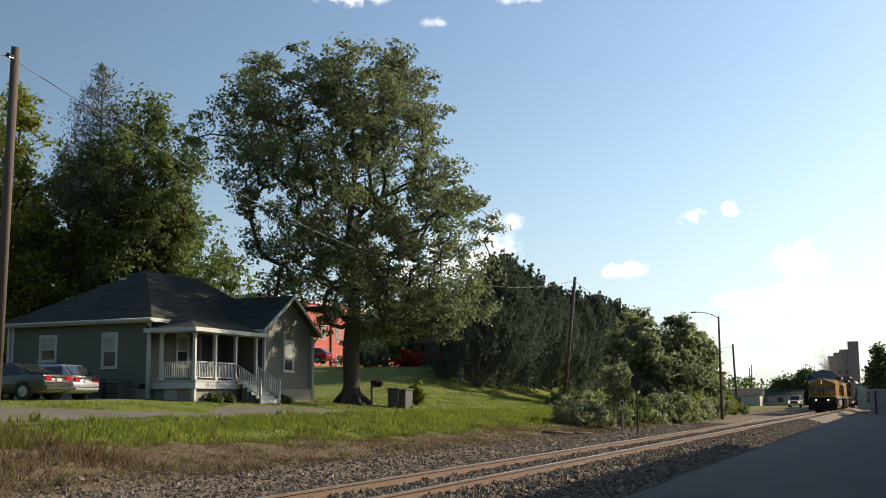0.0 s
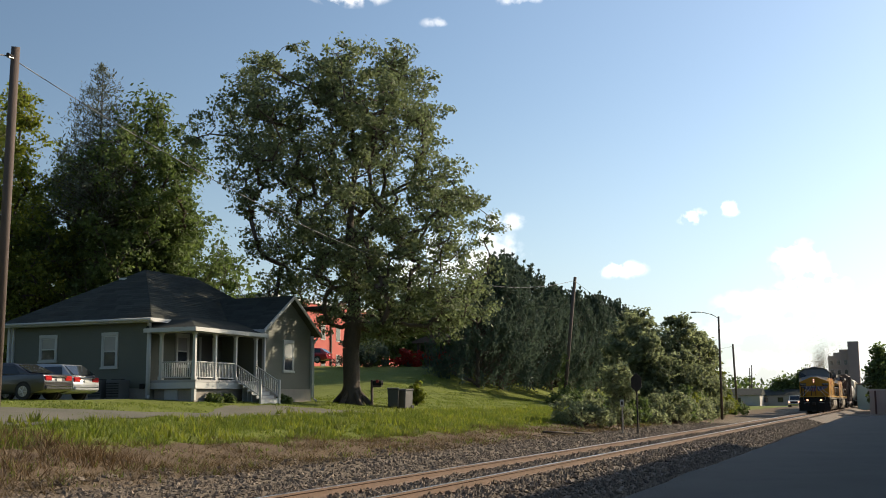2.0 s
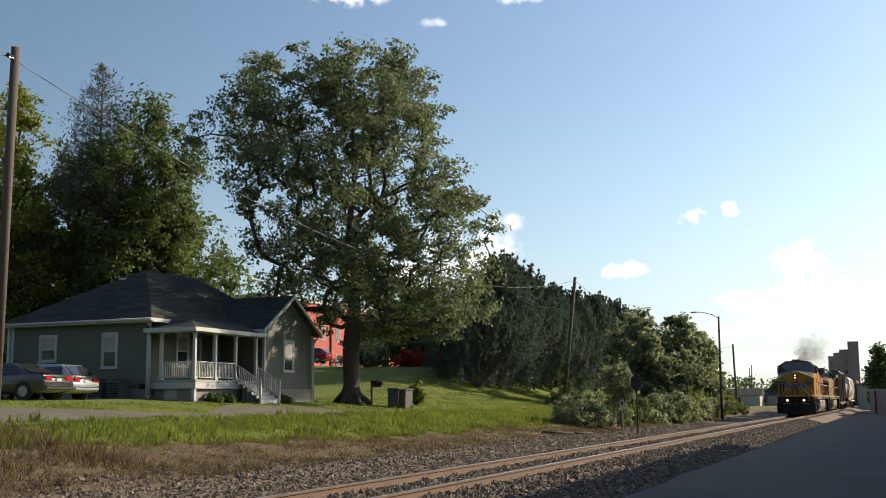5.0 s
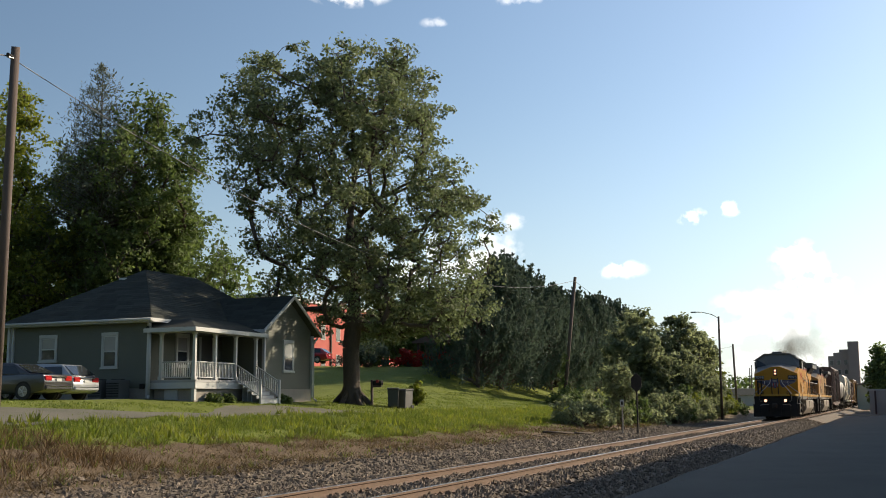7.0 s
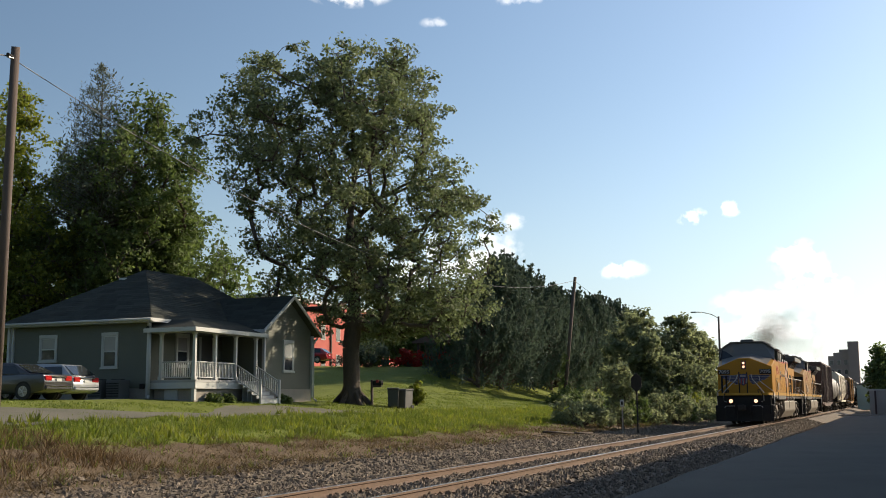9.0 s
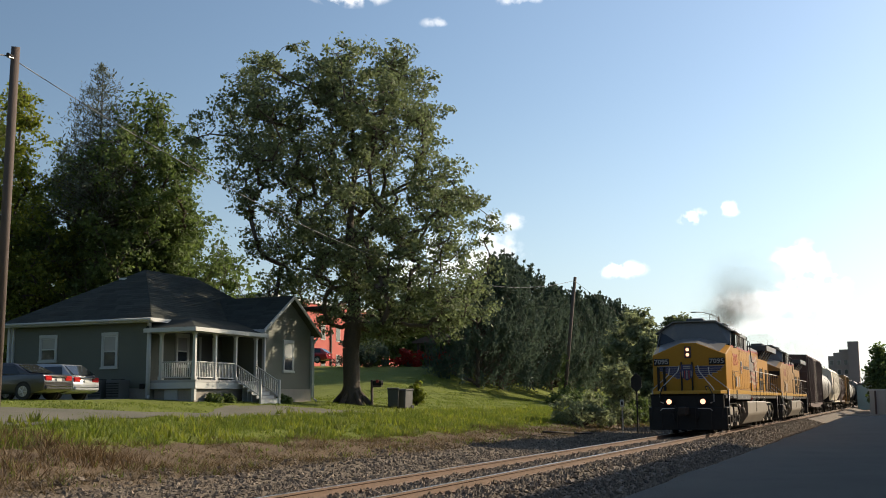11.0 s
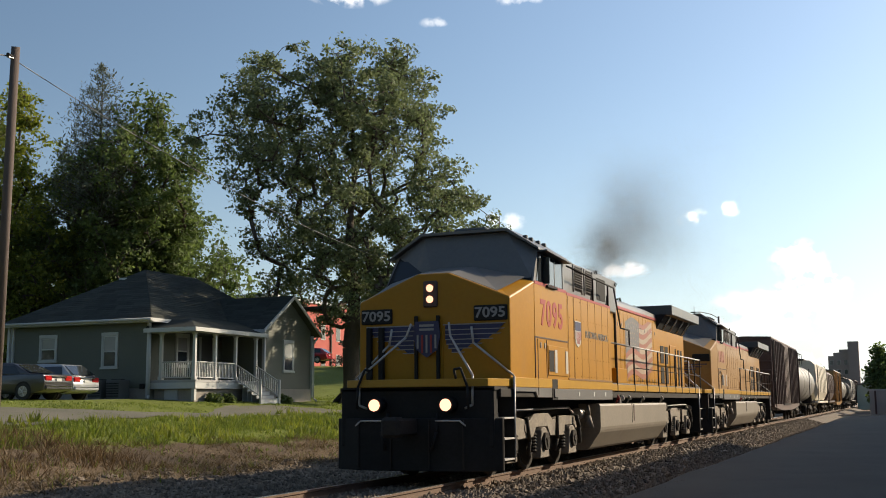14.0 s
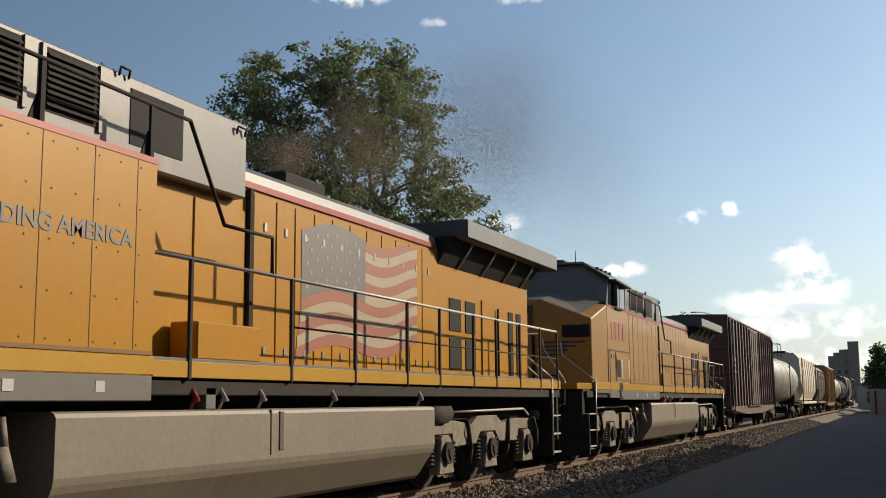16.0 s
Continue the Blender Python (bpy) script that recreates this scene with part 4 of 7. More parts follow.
def cypress(x, y, h, r, seed):
    """A dense evergreen of many upswept, pointed plumes."""
    rng = np.random.default_rng(seed)
    t = thing("cypress_tree", "dense dark evergreen in a tall screen row", "tree", pose(x, y, ground_z(x, y) - 0.05), "evergreen row")
    cs, rad, segs = [], [], []
    for i in range(210):
        k = rng.random() ** 0.85 if i > 5 else 0.97
        a = rng.random() * math.tau
        out = Vector((math.cos(a), math.sin(a), 0))
        reach = r * (1 - k) ** 0.62 * (0.55 + 0.6 * rng.random())
        base = out * reach * 0.9 + Vector((0, 0, h * (0.0 + 0.84 * k)))
        axis = (out * (0.62 - 0.4 * k) + Vector((0, 0, 1)) + Vector(rng.normal(size=3)) * 0.12).normalized()
        size = h * 0.14 * (0.7 + 0.5 * rng.random()) * (1 - 0.15 * k)
        segs.append((Vector((0, 0, max(0.2, base.z - reach * 0.3))), base + axis * size * 0.8, 0.03, 0.006))
        for f_, q in ((0.0, 0.40), (0.35, 0.30), (0.68, 0.18), (1.0, 0.06)):
            cs.append(tuple(base + axis * size * f_))
            rad.append(size * q * (0.85 + 0.3 * rng.random()))
    V, F = limb_mesh([(Vector((0, 0, -0.2)), Vector((0, 0, h * 0.9)), 0.22, 0.03)])
    from_arrays("trunk", V, F, "bark", t, True)
    V, F = limb_mesh(segs)
    tagged(from_arrays("limbs", V, F, "bark", t, True), kind="stuff")
    v, f = leaves(cs, rad, 21, 0.34, rng, 1.25, 0.0, 0.36, 0.0, 1.1)
    from_arrays("crown", v, f, "leaf_dark", t)


for i, (y, h, r) in enumerate(((86, 9.8, 4.8), (90.5, 12.4, 5.0), (95, 12.8, 5.0), (100, 12.4, 5.0), (105.5, 11.0, 4.3), (111, 11.4, 4.3), (117, 11.6, 4.4), (123, 11.9, 4.4), (129.5, 12.0, 4.4), (136, 12.2, 4.4), (143, 11.8, 4.2), (149, 10.6, 4.0))):
    cypress(-32.3 + 0.6 * math.sin(i * 2.1), y, h, r, 30 + i)
for i, (x, y, h, r, leaf) in enumerate(((-20.4, 95, 9.0, 3.4, "leaf_pale"), (-17.5, 97, 9.2, 3.0, "leaf_pale"), (-16.0, 100, 8.2, 2.5, "leaf_pale"), (-22.5, 102, 8.8, 3.6, "leaf_pale"), (-16.4, 106, 6.6, 2.2, "leaf_yellow"), (-18.6, 90, 6.4, 2.6, "leaf_pale"), (-16.2, 92, 5.6, 2.2, "leaf_pale"))):
    tree("roadside_tree", "bushy green tree growing beside the railway", x, y, round_env(h, r, 0.03), 0.12, 110, 110, 0.30, leaf, 50 + i, 0.8, 0.7, 1.0, 0.05, 0.8, None, "trees beside the railway", 0.6, -0.30, 4)
for i, (x, y, h, r, leaf) in enumerate(((-46, 106, 8.5, 5.0, "leaf_mid"), (-40.5, 113, 9.5, 5.0, "leaf_mid"), (-53, 112, 8.0, 4.5, "leaf_mid"), (-36.5, 106, 8.0, 4.2, "leaf_dark"), (-49, 122, 10, 5.5, "leaf_mid"), (-1.3, 172, 10.2, 2.7, "leaf_mid"), (3.2, 168, 8.6, 3.6, "leaf_mid"), (-17.0, 244, 7.5, 4.5, "leaf_mid"), (-21.5, 242, 5.6, 4.0, "leaf_mid"))):
    tree("distant_tree", "green tree in the distance", x, y, round_env(h, r, 0.05), 0.18, 90, 80, 0.5, leaf, 70 + i, 1.2, 0.7, 1.0, 0.1, 0.75, None, "distant trees", 0.6)
# a thin young tree and a bare one
tree("sapling", "thin young tree with light leaves beside the rails", -14.4, 61.8, [(0.9, -0.5, 0.5), (2.0, -1.0, 1.0), (3.2, -0.9, 0.9), (4.1, -0.3, 0.3)], 0.05, 46, 48, 0.20, "leaf_pale", 90, 0.40, 0.9, 1.0, 0.2, 0.8)


def bush(x, y, h, r, leaf, seed, label, per=70, size=0.2, group="bushes", base=None):
    rng = np.random.default_rng(seed)
    t = thing("bush", label, "bush", pose(x, y, (ground_z(x, y) if base is None else base) - 0.05), group)
    cs, segs = [], []
    for i in range(int(16 + 10 * r)):
        a, k = rng.random() * math.tau, rng.random() ** 0.5
        c = Vector((math.cos(a) * r * k, math.sin(a) * r * k, h * (0.18 + 0.72 * rng.random()) * (1 - 0.45 * k * k)))
        cs.append(tuple(c))
        segs.append((Vector((0, 0, 0)), c, 0.025, 0.008))
    V, F = limb_mesh(segs)
    from_arrays("stems", V, F, "bark", t)
    v, f = leaves(cs, [0.32 * (0.7 + 0.6 * rng.random()) * (0.6 + r * 0.4) for _ in cs], per, size, rng, 0.85)
    from_arrays("foliage", v, f, leaf, t)


rs = random.Random(5)
for i in range(20):
    y = 60 + i * 2.35
    x = -14.4 - 1.0 * rs.random() - (1.4 if y < 75 else 0.0)
    bush(x, y, 1.0 + 1.6 * rs.random() + (0.8 if y > 80 else 0), 0.9 + 0.8 * rs.random(), rs.choice(["leaf_pale", "leaf_pale", "leaf_yellow", "leaf_mid"]), 200 + i, "tangled green bush on the railway verge", 60, 0.2, "bushes along the verge")
for i, (x, y, h, r, leaf, lb) in enumerate(((-24.4, 85.0, 1.7, 1.6, "leaf_mid", "low leafy bush round a utility pole"), (-21.8, 80.0, 1.5, 1.7, "leaf_mid", "low leafy bush on the slope"), (-19.0, 74.0, 1.5, 1.8, "leaf_mid", "low leafy bush on the slope"), (-17.2, 69.0, 1.7, 1.6, "leaf_mid", "low leafy bush on the slope"),
                                            (-41.4, 92.0, 2.2, 1.5, "leaf_red", "red-leaved shrub on the lawn"), (-39.2, 95.0, 1.8, 1.1, "leaf_red", "red-leaved shrub on the lawn"), (-45.9, 89.0, 3.0, 1.6, "leaf_dark", "dark clipped shrub near the parked car"), (-44.6, 90.0, 3.0, 2.0, "leaf_dark", "dark clipped shrub near the parked car"),
                                            (-25.6, 58.0, 1.7, 0.45, "leaf_yellow", "small leafy weed clump by the bin"), (-27.9, 41.0, 0.32, 0.25, "leaf_mid", "small foundation shrub before the porch"), (-27.9, 42.1, 0.32, 0.25, "leaf_mid", "small foundation shrub before the porch"), (-27.7, 46.6, 0.32, 0.25, "leaf_mid", "small foundation shrub before the porch"),
                                            (-16.5, 112.0, 2.2, 2.0, "leaf_yellow", "sunlit bush at the lineside"), (-16.0, 118.0, 1.6, 1.8, "leaf_mid", "sunlit bush at the lineside"))):
    bush(x, y, h, r, leaf, 300 + i, lb)


def bare_tree():
    t = thing("bare_tree", "small leafless tree behind the house roof", "tree", pose(-36.5, 57.5, ground_z(-36.5, 57.5)))
    rng = random.Random(8)
    segs = [(Vector((0, 0, -0.2)), Vector((0.1, 0, 4.5)), 0.12, 0.08)]
    tips = [(Vector((0.1, 0, 4.5)), 0.07)]
    for g in range(3):
        nxt = []
        for p, r in tips:
            for k in range(3):
                q = p + Vector((rng.uniform(-1, 1.1), rng.uniform(-0.8, 0.8), rng.uniform(0.4, 1.3))) * (1.2 - 0.25 * g)
                segs.append((p, q, r, r * 0.5))
                nxt.append((q, r * 0.5))
        tips = nxt
    V, F = limb_mesh(segs)
    from_arrays("branches", V, F, "bark", t)


bare_tree()


def grass(name, label, n, xr, yr, hr, material, seed, blades=3, wide=0.014, keep=None, lean=0.35):
    rng = np.random.default_rng(seed)
    x = rng.uniform(*xr, n)
    y = rng.uniform(*yr, n)
    dens = np.array([noise.noise((a * 0.5, b * 0.5, seed)) + 0.35 * noise.noise((a * 2.1, b * 2.1, seed)) for a, b in zip(x, y)])
    ok = dens > (rng.random(n) * 0.9 - 0.55)
    if keep:
        ok &= np.array([keep(a, b) for a, b in zip(x, y)])
    x, y, dens = x[ok], y[ok], dens[ok]
    n = len(x)
    z = np.array([ground_z(a, b) for a, b in zip(x, y)])
    V = np.empty((n, blades, 3, 3))
    for b in range(blades):
        ang = rng.uniform(0, math.tau, n)
        h = rng.uniform(*hr, n) * (0.75 + 0.7 * np.clip(dens + 0.3, 0, 1))
        ox, oy = rng.normal(0, 0.05, n), rng.normal(0, 0.05, n)
        lx, ly = rng.normal(0, lean, n) * h, rng.normal(0, lean, n) * h
        w = wide * (0.7 + 0.6 * rng.random(n))
        V[:, b, 0] = np.stack([x + ox - np.cos(ang) * w, y + oy - np.sin(ang) * w, z - 0.02], 1)
        V[:, b, 1] = np.stack([x + ox + np.cos(ang) * w, y + oy + np.sin(ang) * w, z - 0.02], 1)
        V[:, b, 2] = np.stack([x + ox + lx, y + oy + ly, z + h], 1)
    ob = from_arrays(name, V.reshape(-1, 3), np.arange(n * blades * 3).reshape(-1, 3), material)
    tagged(ob, label, "grass", kind="stuff")


def not_lane(a, b):
    if not (lerp_table(b, LANE) - 0.1 < a < -22.65 and b < 47):
        return True
    return noise.noise((a * 1.1, b * 0.6, 12)) > 0.22 or abs(a + 23.5) < 0.12 + 0.2 * noise.noise((b, 3, 8))  # tufts and a worn grass crown


def bank(a, b):
    """How far a place lies on the green side of the ragged foot of the bank."""
    foot = -17.15 - 1.5 * min(1, max(0, (36 - b) / 16))
    return foot + 0.7 * noise.noise((a * 0.8, b * 0.8, 2)) - a


grass("tall_grass", "long sunlit green grass on the railway bank", 62000, (-22.7, -16.2), (12, 84), (0.06, 0.19), "blade", 1, 3, 0.014, lambda a, b: bank(a, b) > 0)
grass("lawn_grass", "short mown green lawn grass", 60000, (-36, -22), (12, 100), (0.03, 0.09), "blade", 2, 3, 0.013, lambda a, b: not_lane(a, b) and not (a < -27.8 and 33 < b < 53))
grass("dry_grass", "dry straw-coloured grass matted along the foot of the bank", 26000, (-20.2, -14.4), (10, 80), (0.05, 0.17), "straw", 3, 3, 0.011, lambda a, b: bank(a, b) < 0.8, 1.3)
grass("verge_weeds", "sparse green weeds in the verge gravel", 2200, (-18.5, -14.5), (10, 80), (0.05, 0.18), "blade", 4, 3, 0.013)
grass("broad_weeds", "broad-leaved green weeds among the long grass", 5000, (-23.2, -17.0), (14, 84), (0.10, 0.28), "leaf_yellow", 6, 4, 0.04, lambda a, b: bank(a, b) > 0.1 and not_lane(a, b))
grass("dead_weeds", "rust-brown dead weeds on the near bank", 1500, (-20.6, -16.2), (13, 21.5), (0.14, 0.40), "dead", 7, 4, 0.011, None, 0.7)
# ---- poles, wires, small yard things ----
def utility_pole(base, top, r, label, group="utility poles"):
    base, top = Vector(base), Vector(top)
    t = thing("utility_pole", label, "utility pole", Matrix.Translation(base), group)
    d = top - base
    part("shaft", rod((0, 0, -0.3), d, r, 14, r2=r * 0.78), "pole", t, smooth=False)
    part("insulator", rod(d + Vector((0.02, -0.12, -0.35)), d + Vector((0.02, -0.34, -0.32)), 0.05, 8), "black", t)
    part("bracket", box(d.x - 0.05, d.x + 0.05, d.y - 0.3, d.y - 0.1, d.z - 0.40, d.z - 0.34), "steel", t)
    return t


utility_pole((-25.42, 25.68, ground_z(-25.4, 25.7)), (-24.07, 24.45, 12.1), 0.165, "weathered brown wooden utility pole leaning slightly")
p2 = utility_pole((-24.86, 85.9, ground_z(-24.86, 85.9)), (-23.35, 84.95, 11.3), 0.16, "weathered wooden utility pole wrapped in vines at its foot")
utility_pole((-20.1, 155.3, ground_z(-20.1, 155)), (-20.2, 154.4, 9.0), 0.16, "dark wooden pole with a small lamp")
rv = np.random.default_rng(77)
vine = [(0.04 * k * 0.45 + rv.normal() * 0.12, -0.03 * k + rv.normal() * 0.12, 0.2 + k * 0.22) for k in range(18)]
v_, f_ = leaves(vine, [0.26] * 18, 50, 0.16, rv, 1.0)
from_arrays("vine", v_, f_, "leaf_mid", p2)


def cable(a, b, sag, r, label, material):
    a, b = Vector(a), Vector(b)
    pts = [a.lerp(b, k / 40) - Vector((0, 0, 4 * sag * (k / 40) * (1 - k / 40))) for k in range(41)]
    tagged(part("cable", pipe(pts, r, 5), material), label, "cable")


cable((-24.1, 24.2, 11.75), (-23.37, 84.8, 11.0), 2.9, 0.016, "thin overhead cable slung between wooden poles", "wire_grey")
cable((-23.37, 84.8, 11.0), (-20.2, 154.3, 8.7), 2.2, 0.016, "thin overhead cable slung between wooden poles", "wire")
cable((-24.1, 24.2, 11.75), (-24.8, -30, 12.0), 2.5, 0.022, "thin overhead cable slung between wooden poles", "wire_grey")


def street_lamp():
    t = thing("street_lamp", "tall brown street lamp with a curved arm", "street lamp", pose(-13.9, 97.2, ground_z(-13.9, 97)))
    part("pole", rod((0, 0, -0.2), (0.1, -0.2, 8.95), 0.12, 10, r2=0.08), "pole", t)
    part("arm", pipe([(0.1, -0.2, 8.8), (-0.5, -0.45, 9.15), (-1.2, -0.8, 9.32), (-1.75, -1.05, 9.34)], 0.035, 6), "steel", t)
    part("lamp_head", bevelled(box(-2.15, -1.65, -1.2, -1.0, 9.26, 9.38), 0.04), "rail_white", t)


street_lamp()


def lineside_sign():
    t = thing("lineside_sign", "small white marker plate on a thin post", "sign", pose(-13.5, 57.9, ground_z(-13.5, 57.9)))
    part("post", box(-0.03, 0.03, -0.03, 0.03, -0.2, 1.7, 0.005), "steel", t)
    part("plate", box(-0.10, 0.10, -0.045, -0.03, 1.38, 1.75, 0.005), "white", t)
    part("mark", box(-0.05, 0.05, -0.05, -0.045, 1.47, 1.66), "under", t)
    t = thing("signal_post", "dark post with a blank grey sign back", "sign", pose(-12.75, 58.2, ground_z(-12.75, 58.2)))
    part("post", box(-0.04, 0.04, -0.04, 0.04, -0.2, 2.9, 0.005), "under", t)
    part("plate", prism([(-0.28, 2.45), (0, 2.15), (0.28, 2.45), (0.28, 2.95), (0, 3.2), (-0.28, 2.95)], -0.06, -0.04, "y"), "under", t)


lineside_sign()


def mailbox():
    t = thing("mailbox", "dark metal mailbox on a wooden post by the tree", "mailbox", pose(-25.86, 52.7, ground_z(-25.86, 52.7)))
    part("post", box(-0.06, 0.06, -0.06, 0.06, -0.2, 1.35, 0.008), "pole", t)
    part("arm", box(-0.05, 0.55, -0.05, 0.05, 0.95, 1.05, 0.008), "pole", t)
    b = box(0.1, 0.62, -0.12, 0.12, 1.05, 1.2, 0.01)
    rod((0.1, 0, 1.2), (0.62, 0, 1.2), 0.12, 16, b)
    part("box", b, "black", t)
    part("flag", box(0.3, 0.45, -0.14, -0.125, 1.2, 1.35), "red", t)


mailbox()


def bin_(x, y, rz, label, material):
    t = thing("wheelie_bin", label, "bin", pose(x, y, ground_z(x, y), 0, 0, rz), "bins by the lane")
    b = loft([(-0.26, 0.06), (0.26, 0.06), (0.30, 0.98), (-0.30, 0.98)], -0.33, [(-0.26, 0.06), (0.26, 0.06), (0.30, 0.98), (-0.30, 0.98)], 0.30)
    part("body", bevelled(b, 0.02), material, t)
    part("lid", bevelled(prism([(-0.38, 0.98), (0.36, 0.98), (0.30, 1.08), (-0.30, 1.05)], -0.33, 0.33, "x"), 0.015), material, t)
    part("handle", pipe([(-0.22, 0.36, 0.95), (-0.22, 0.42, 0.98), (0.22, 0.42, 0.98), (0.22, 0.36, 0.95)], 0.015), "black", t)
    for s in (-1, 1):
        part("wheel", rod((s * 0.22, 0.28, 0.10), (s * 0.30, 0.28, 0.10), 0.11, 12), "tyre", t)
    return t


def loft(p0, y0, p1, y1, mi=0):
    """Two outlines in x and z with the same corner count, joined into one solid along y."""
    b = bmesh.new()
    a = [b.verts.new((x, y0, z)) for x, z in p0]
    c = [b.verts.new((x, y1, z)) for x, z in p1]
    b.faces.new(a)
    b.faces.new(c)
    for i in range(len(a)):
        j = (i + 1) % len(a)
        b.faces.new((a[i], a[j], c[j], c[i]))
    bmesh.ops.recalc_face_normals(b, faces=list(b.faces))
    for f in b.faces:
        f.material_index = mi
    return b


M["bin_dark"] = mat("dark_green_plastic", (0.045, 0.05, 0.045), (0.03, 0.034, 0.03), 3, 20, 0.5, 0.05)
bin_(-24.75, 53.0, 25, "dark green wheeled rubbish bin with its lid shut", "bin_dark")
bin_(-24.38, 53.75, -15, "grey wheeled rubbish bin with white lid", "loco_grey")


# ---- buildings in the distance ----
def brick_building():
    t = thing("brick_building", "three-storey red brick building with white doors", "building", pose(0, 0, 0))
    part("wall", box(-84, -66, 108, 150, 2.0, 13.6), "brick", t)
    part("cornice", box(-84.2, -65.8, 107.8, 150.2, 13.6, 14.0, 0.03), "white", t)
    for i in range(5):
        for k, z in enumerate((5.6, 9.2)):
            x = -68.6 - 3.2 * i
            w = part("window", box(x - 0.55, x + 0.55, 107.94, 108.0, z, z + 1.9, 0.01), "white", t)
            part("pane", box(x - 0.45, x + 0.45, 107.92, 107.94, z + 0.1, z + 1.8), "glass", w)
    for j in range(5):
        for z in (5.6, 9.2):
            y = 112.5 + 4 * j
            w = part("window", box(-66.0, -65.94, y - 0.55, y + 0.55, z, z + 1.9, 0.01), "white", t)
            part("pane", box(-65.94, -65.92, y - 0.45, y + 0.45, z + 0.1, z + 1.8), "glass", w)
    part("drainpipe", box(-66.0, -65.8, 122.4, 122.6, 3, 13.4), "brown", t)


brick_building()


def pavilion():
    z = ground_z(-40.3, 97.5)
    t = thing("garden_shelter", "brown wooden garden shelter on the rise", "shelter", pose(-40.3, 97.5, z))
    for x in (-2.0, -0.6, 0.8, 2.0):
        for y in (-1.2, 1.2):
            part("post", box(x - 0.08, x + 0.08, y - 0.08, y + 0.08, -1.0, 2.4, 0.01), "pole", t)
    part("roof", prism([(-2.5, 2.35), (2.5, 2.35), (2.5, 2.5), (0, 3.3), (-2.5, 2.5)], -1.6, 1.6, "y"), "brown", t)
    part("rail", box(-2.0, 2.0, -1.25, -1.15, 0.8, 0.95, 0.01), "pole", t)
    for x in (-1.8, -1.2, 1.2, 1.6):
        part("slat", box(x - 0.05, x + 0.05, -1.22, -1.16, 0.0, 2.3), "rust", t)
    k = thing("garden_cabinet", "pale grey cabinet with dark panels", "cabinet", pose(-37.9, 97.9, ground_z(-37.9, 97.9)))
    part("body", box(-0.6, 0.6, -0.4, 0.4, -0.8, 2.1, 0.02), "white", k)
    for x in (-0.28, 0.28):
        for zz in (0.2, 1.0):
            part("panel", box(x - 0.22, x + 0.22, -0.42, -0.4, zz, zz + 0.7, 0.005), "under", k)


pavilion()


def mill():
    t = thing("mill_building", "old stepped brick mill with a tall tower", "building", pose(0, 0, 0))
    part("block", box(-20.6, -13.6, 405, 425, -1, 16.4), "mill", t)
    part("step", box(-18.8, -13.6, 405, 420, 16.4, 17.6), "mill", t)
    part("step", box(-16.8, -13.6, 405, 418, 17.6, 18.6), "mill", t)
    part("tower", box(-13.9, -10.4, 404, 410, -1, 21.0), "mill", t)
    part("tower_cap", box(-14.0, -10.3, 403.9, 410.1, 21.0, 21.3, 0.05), "concrete", t)
    for i in range(3):
        for z in (6, 10, 13.2):
            x = -19.4 + 2.3 * i
            w = part("window", box(x - 0.6, x + 0.6, 404.93, 405, z, z + 1.7, 0.02), "concrete", t)
            part("pane", box(x - 0.5, x + 0.5, 404.9, 404.93, z + 0.1, z + 1.6), "glass", w)


mill()


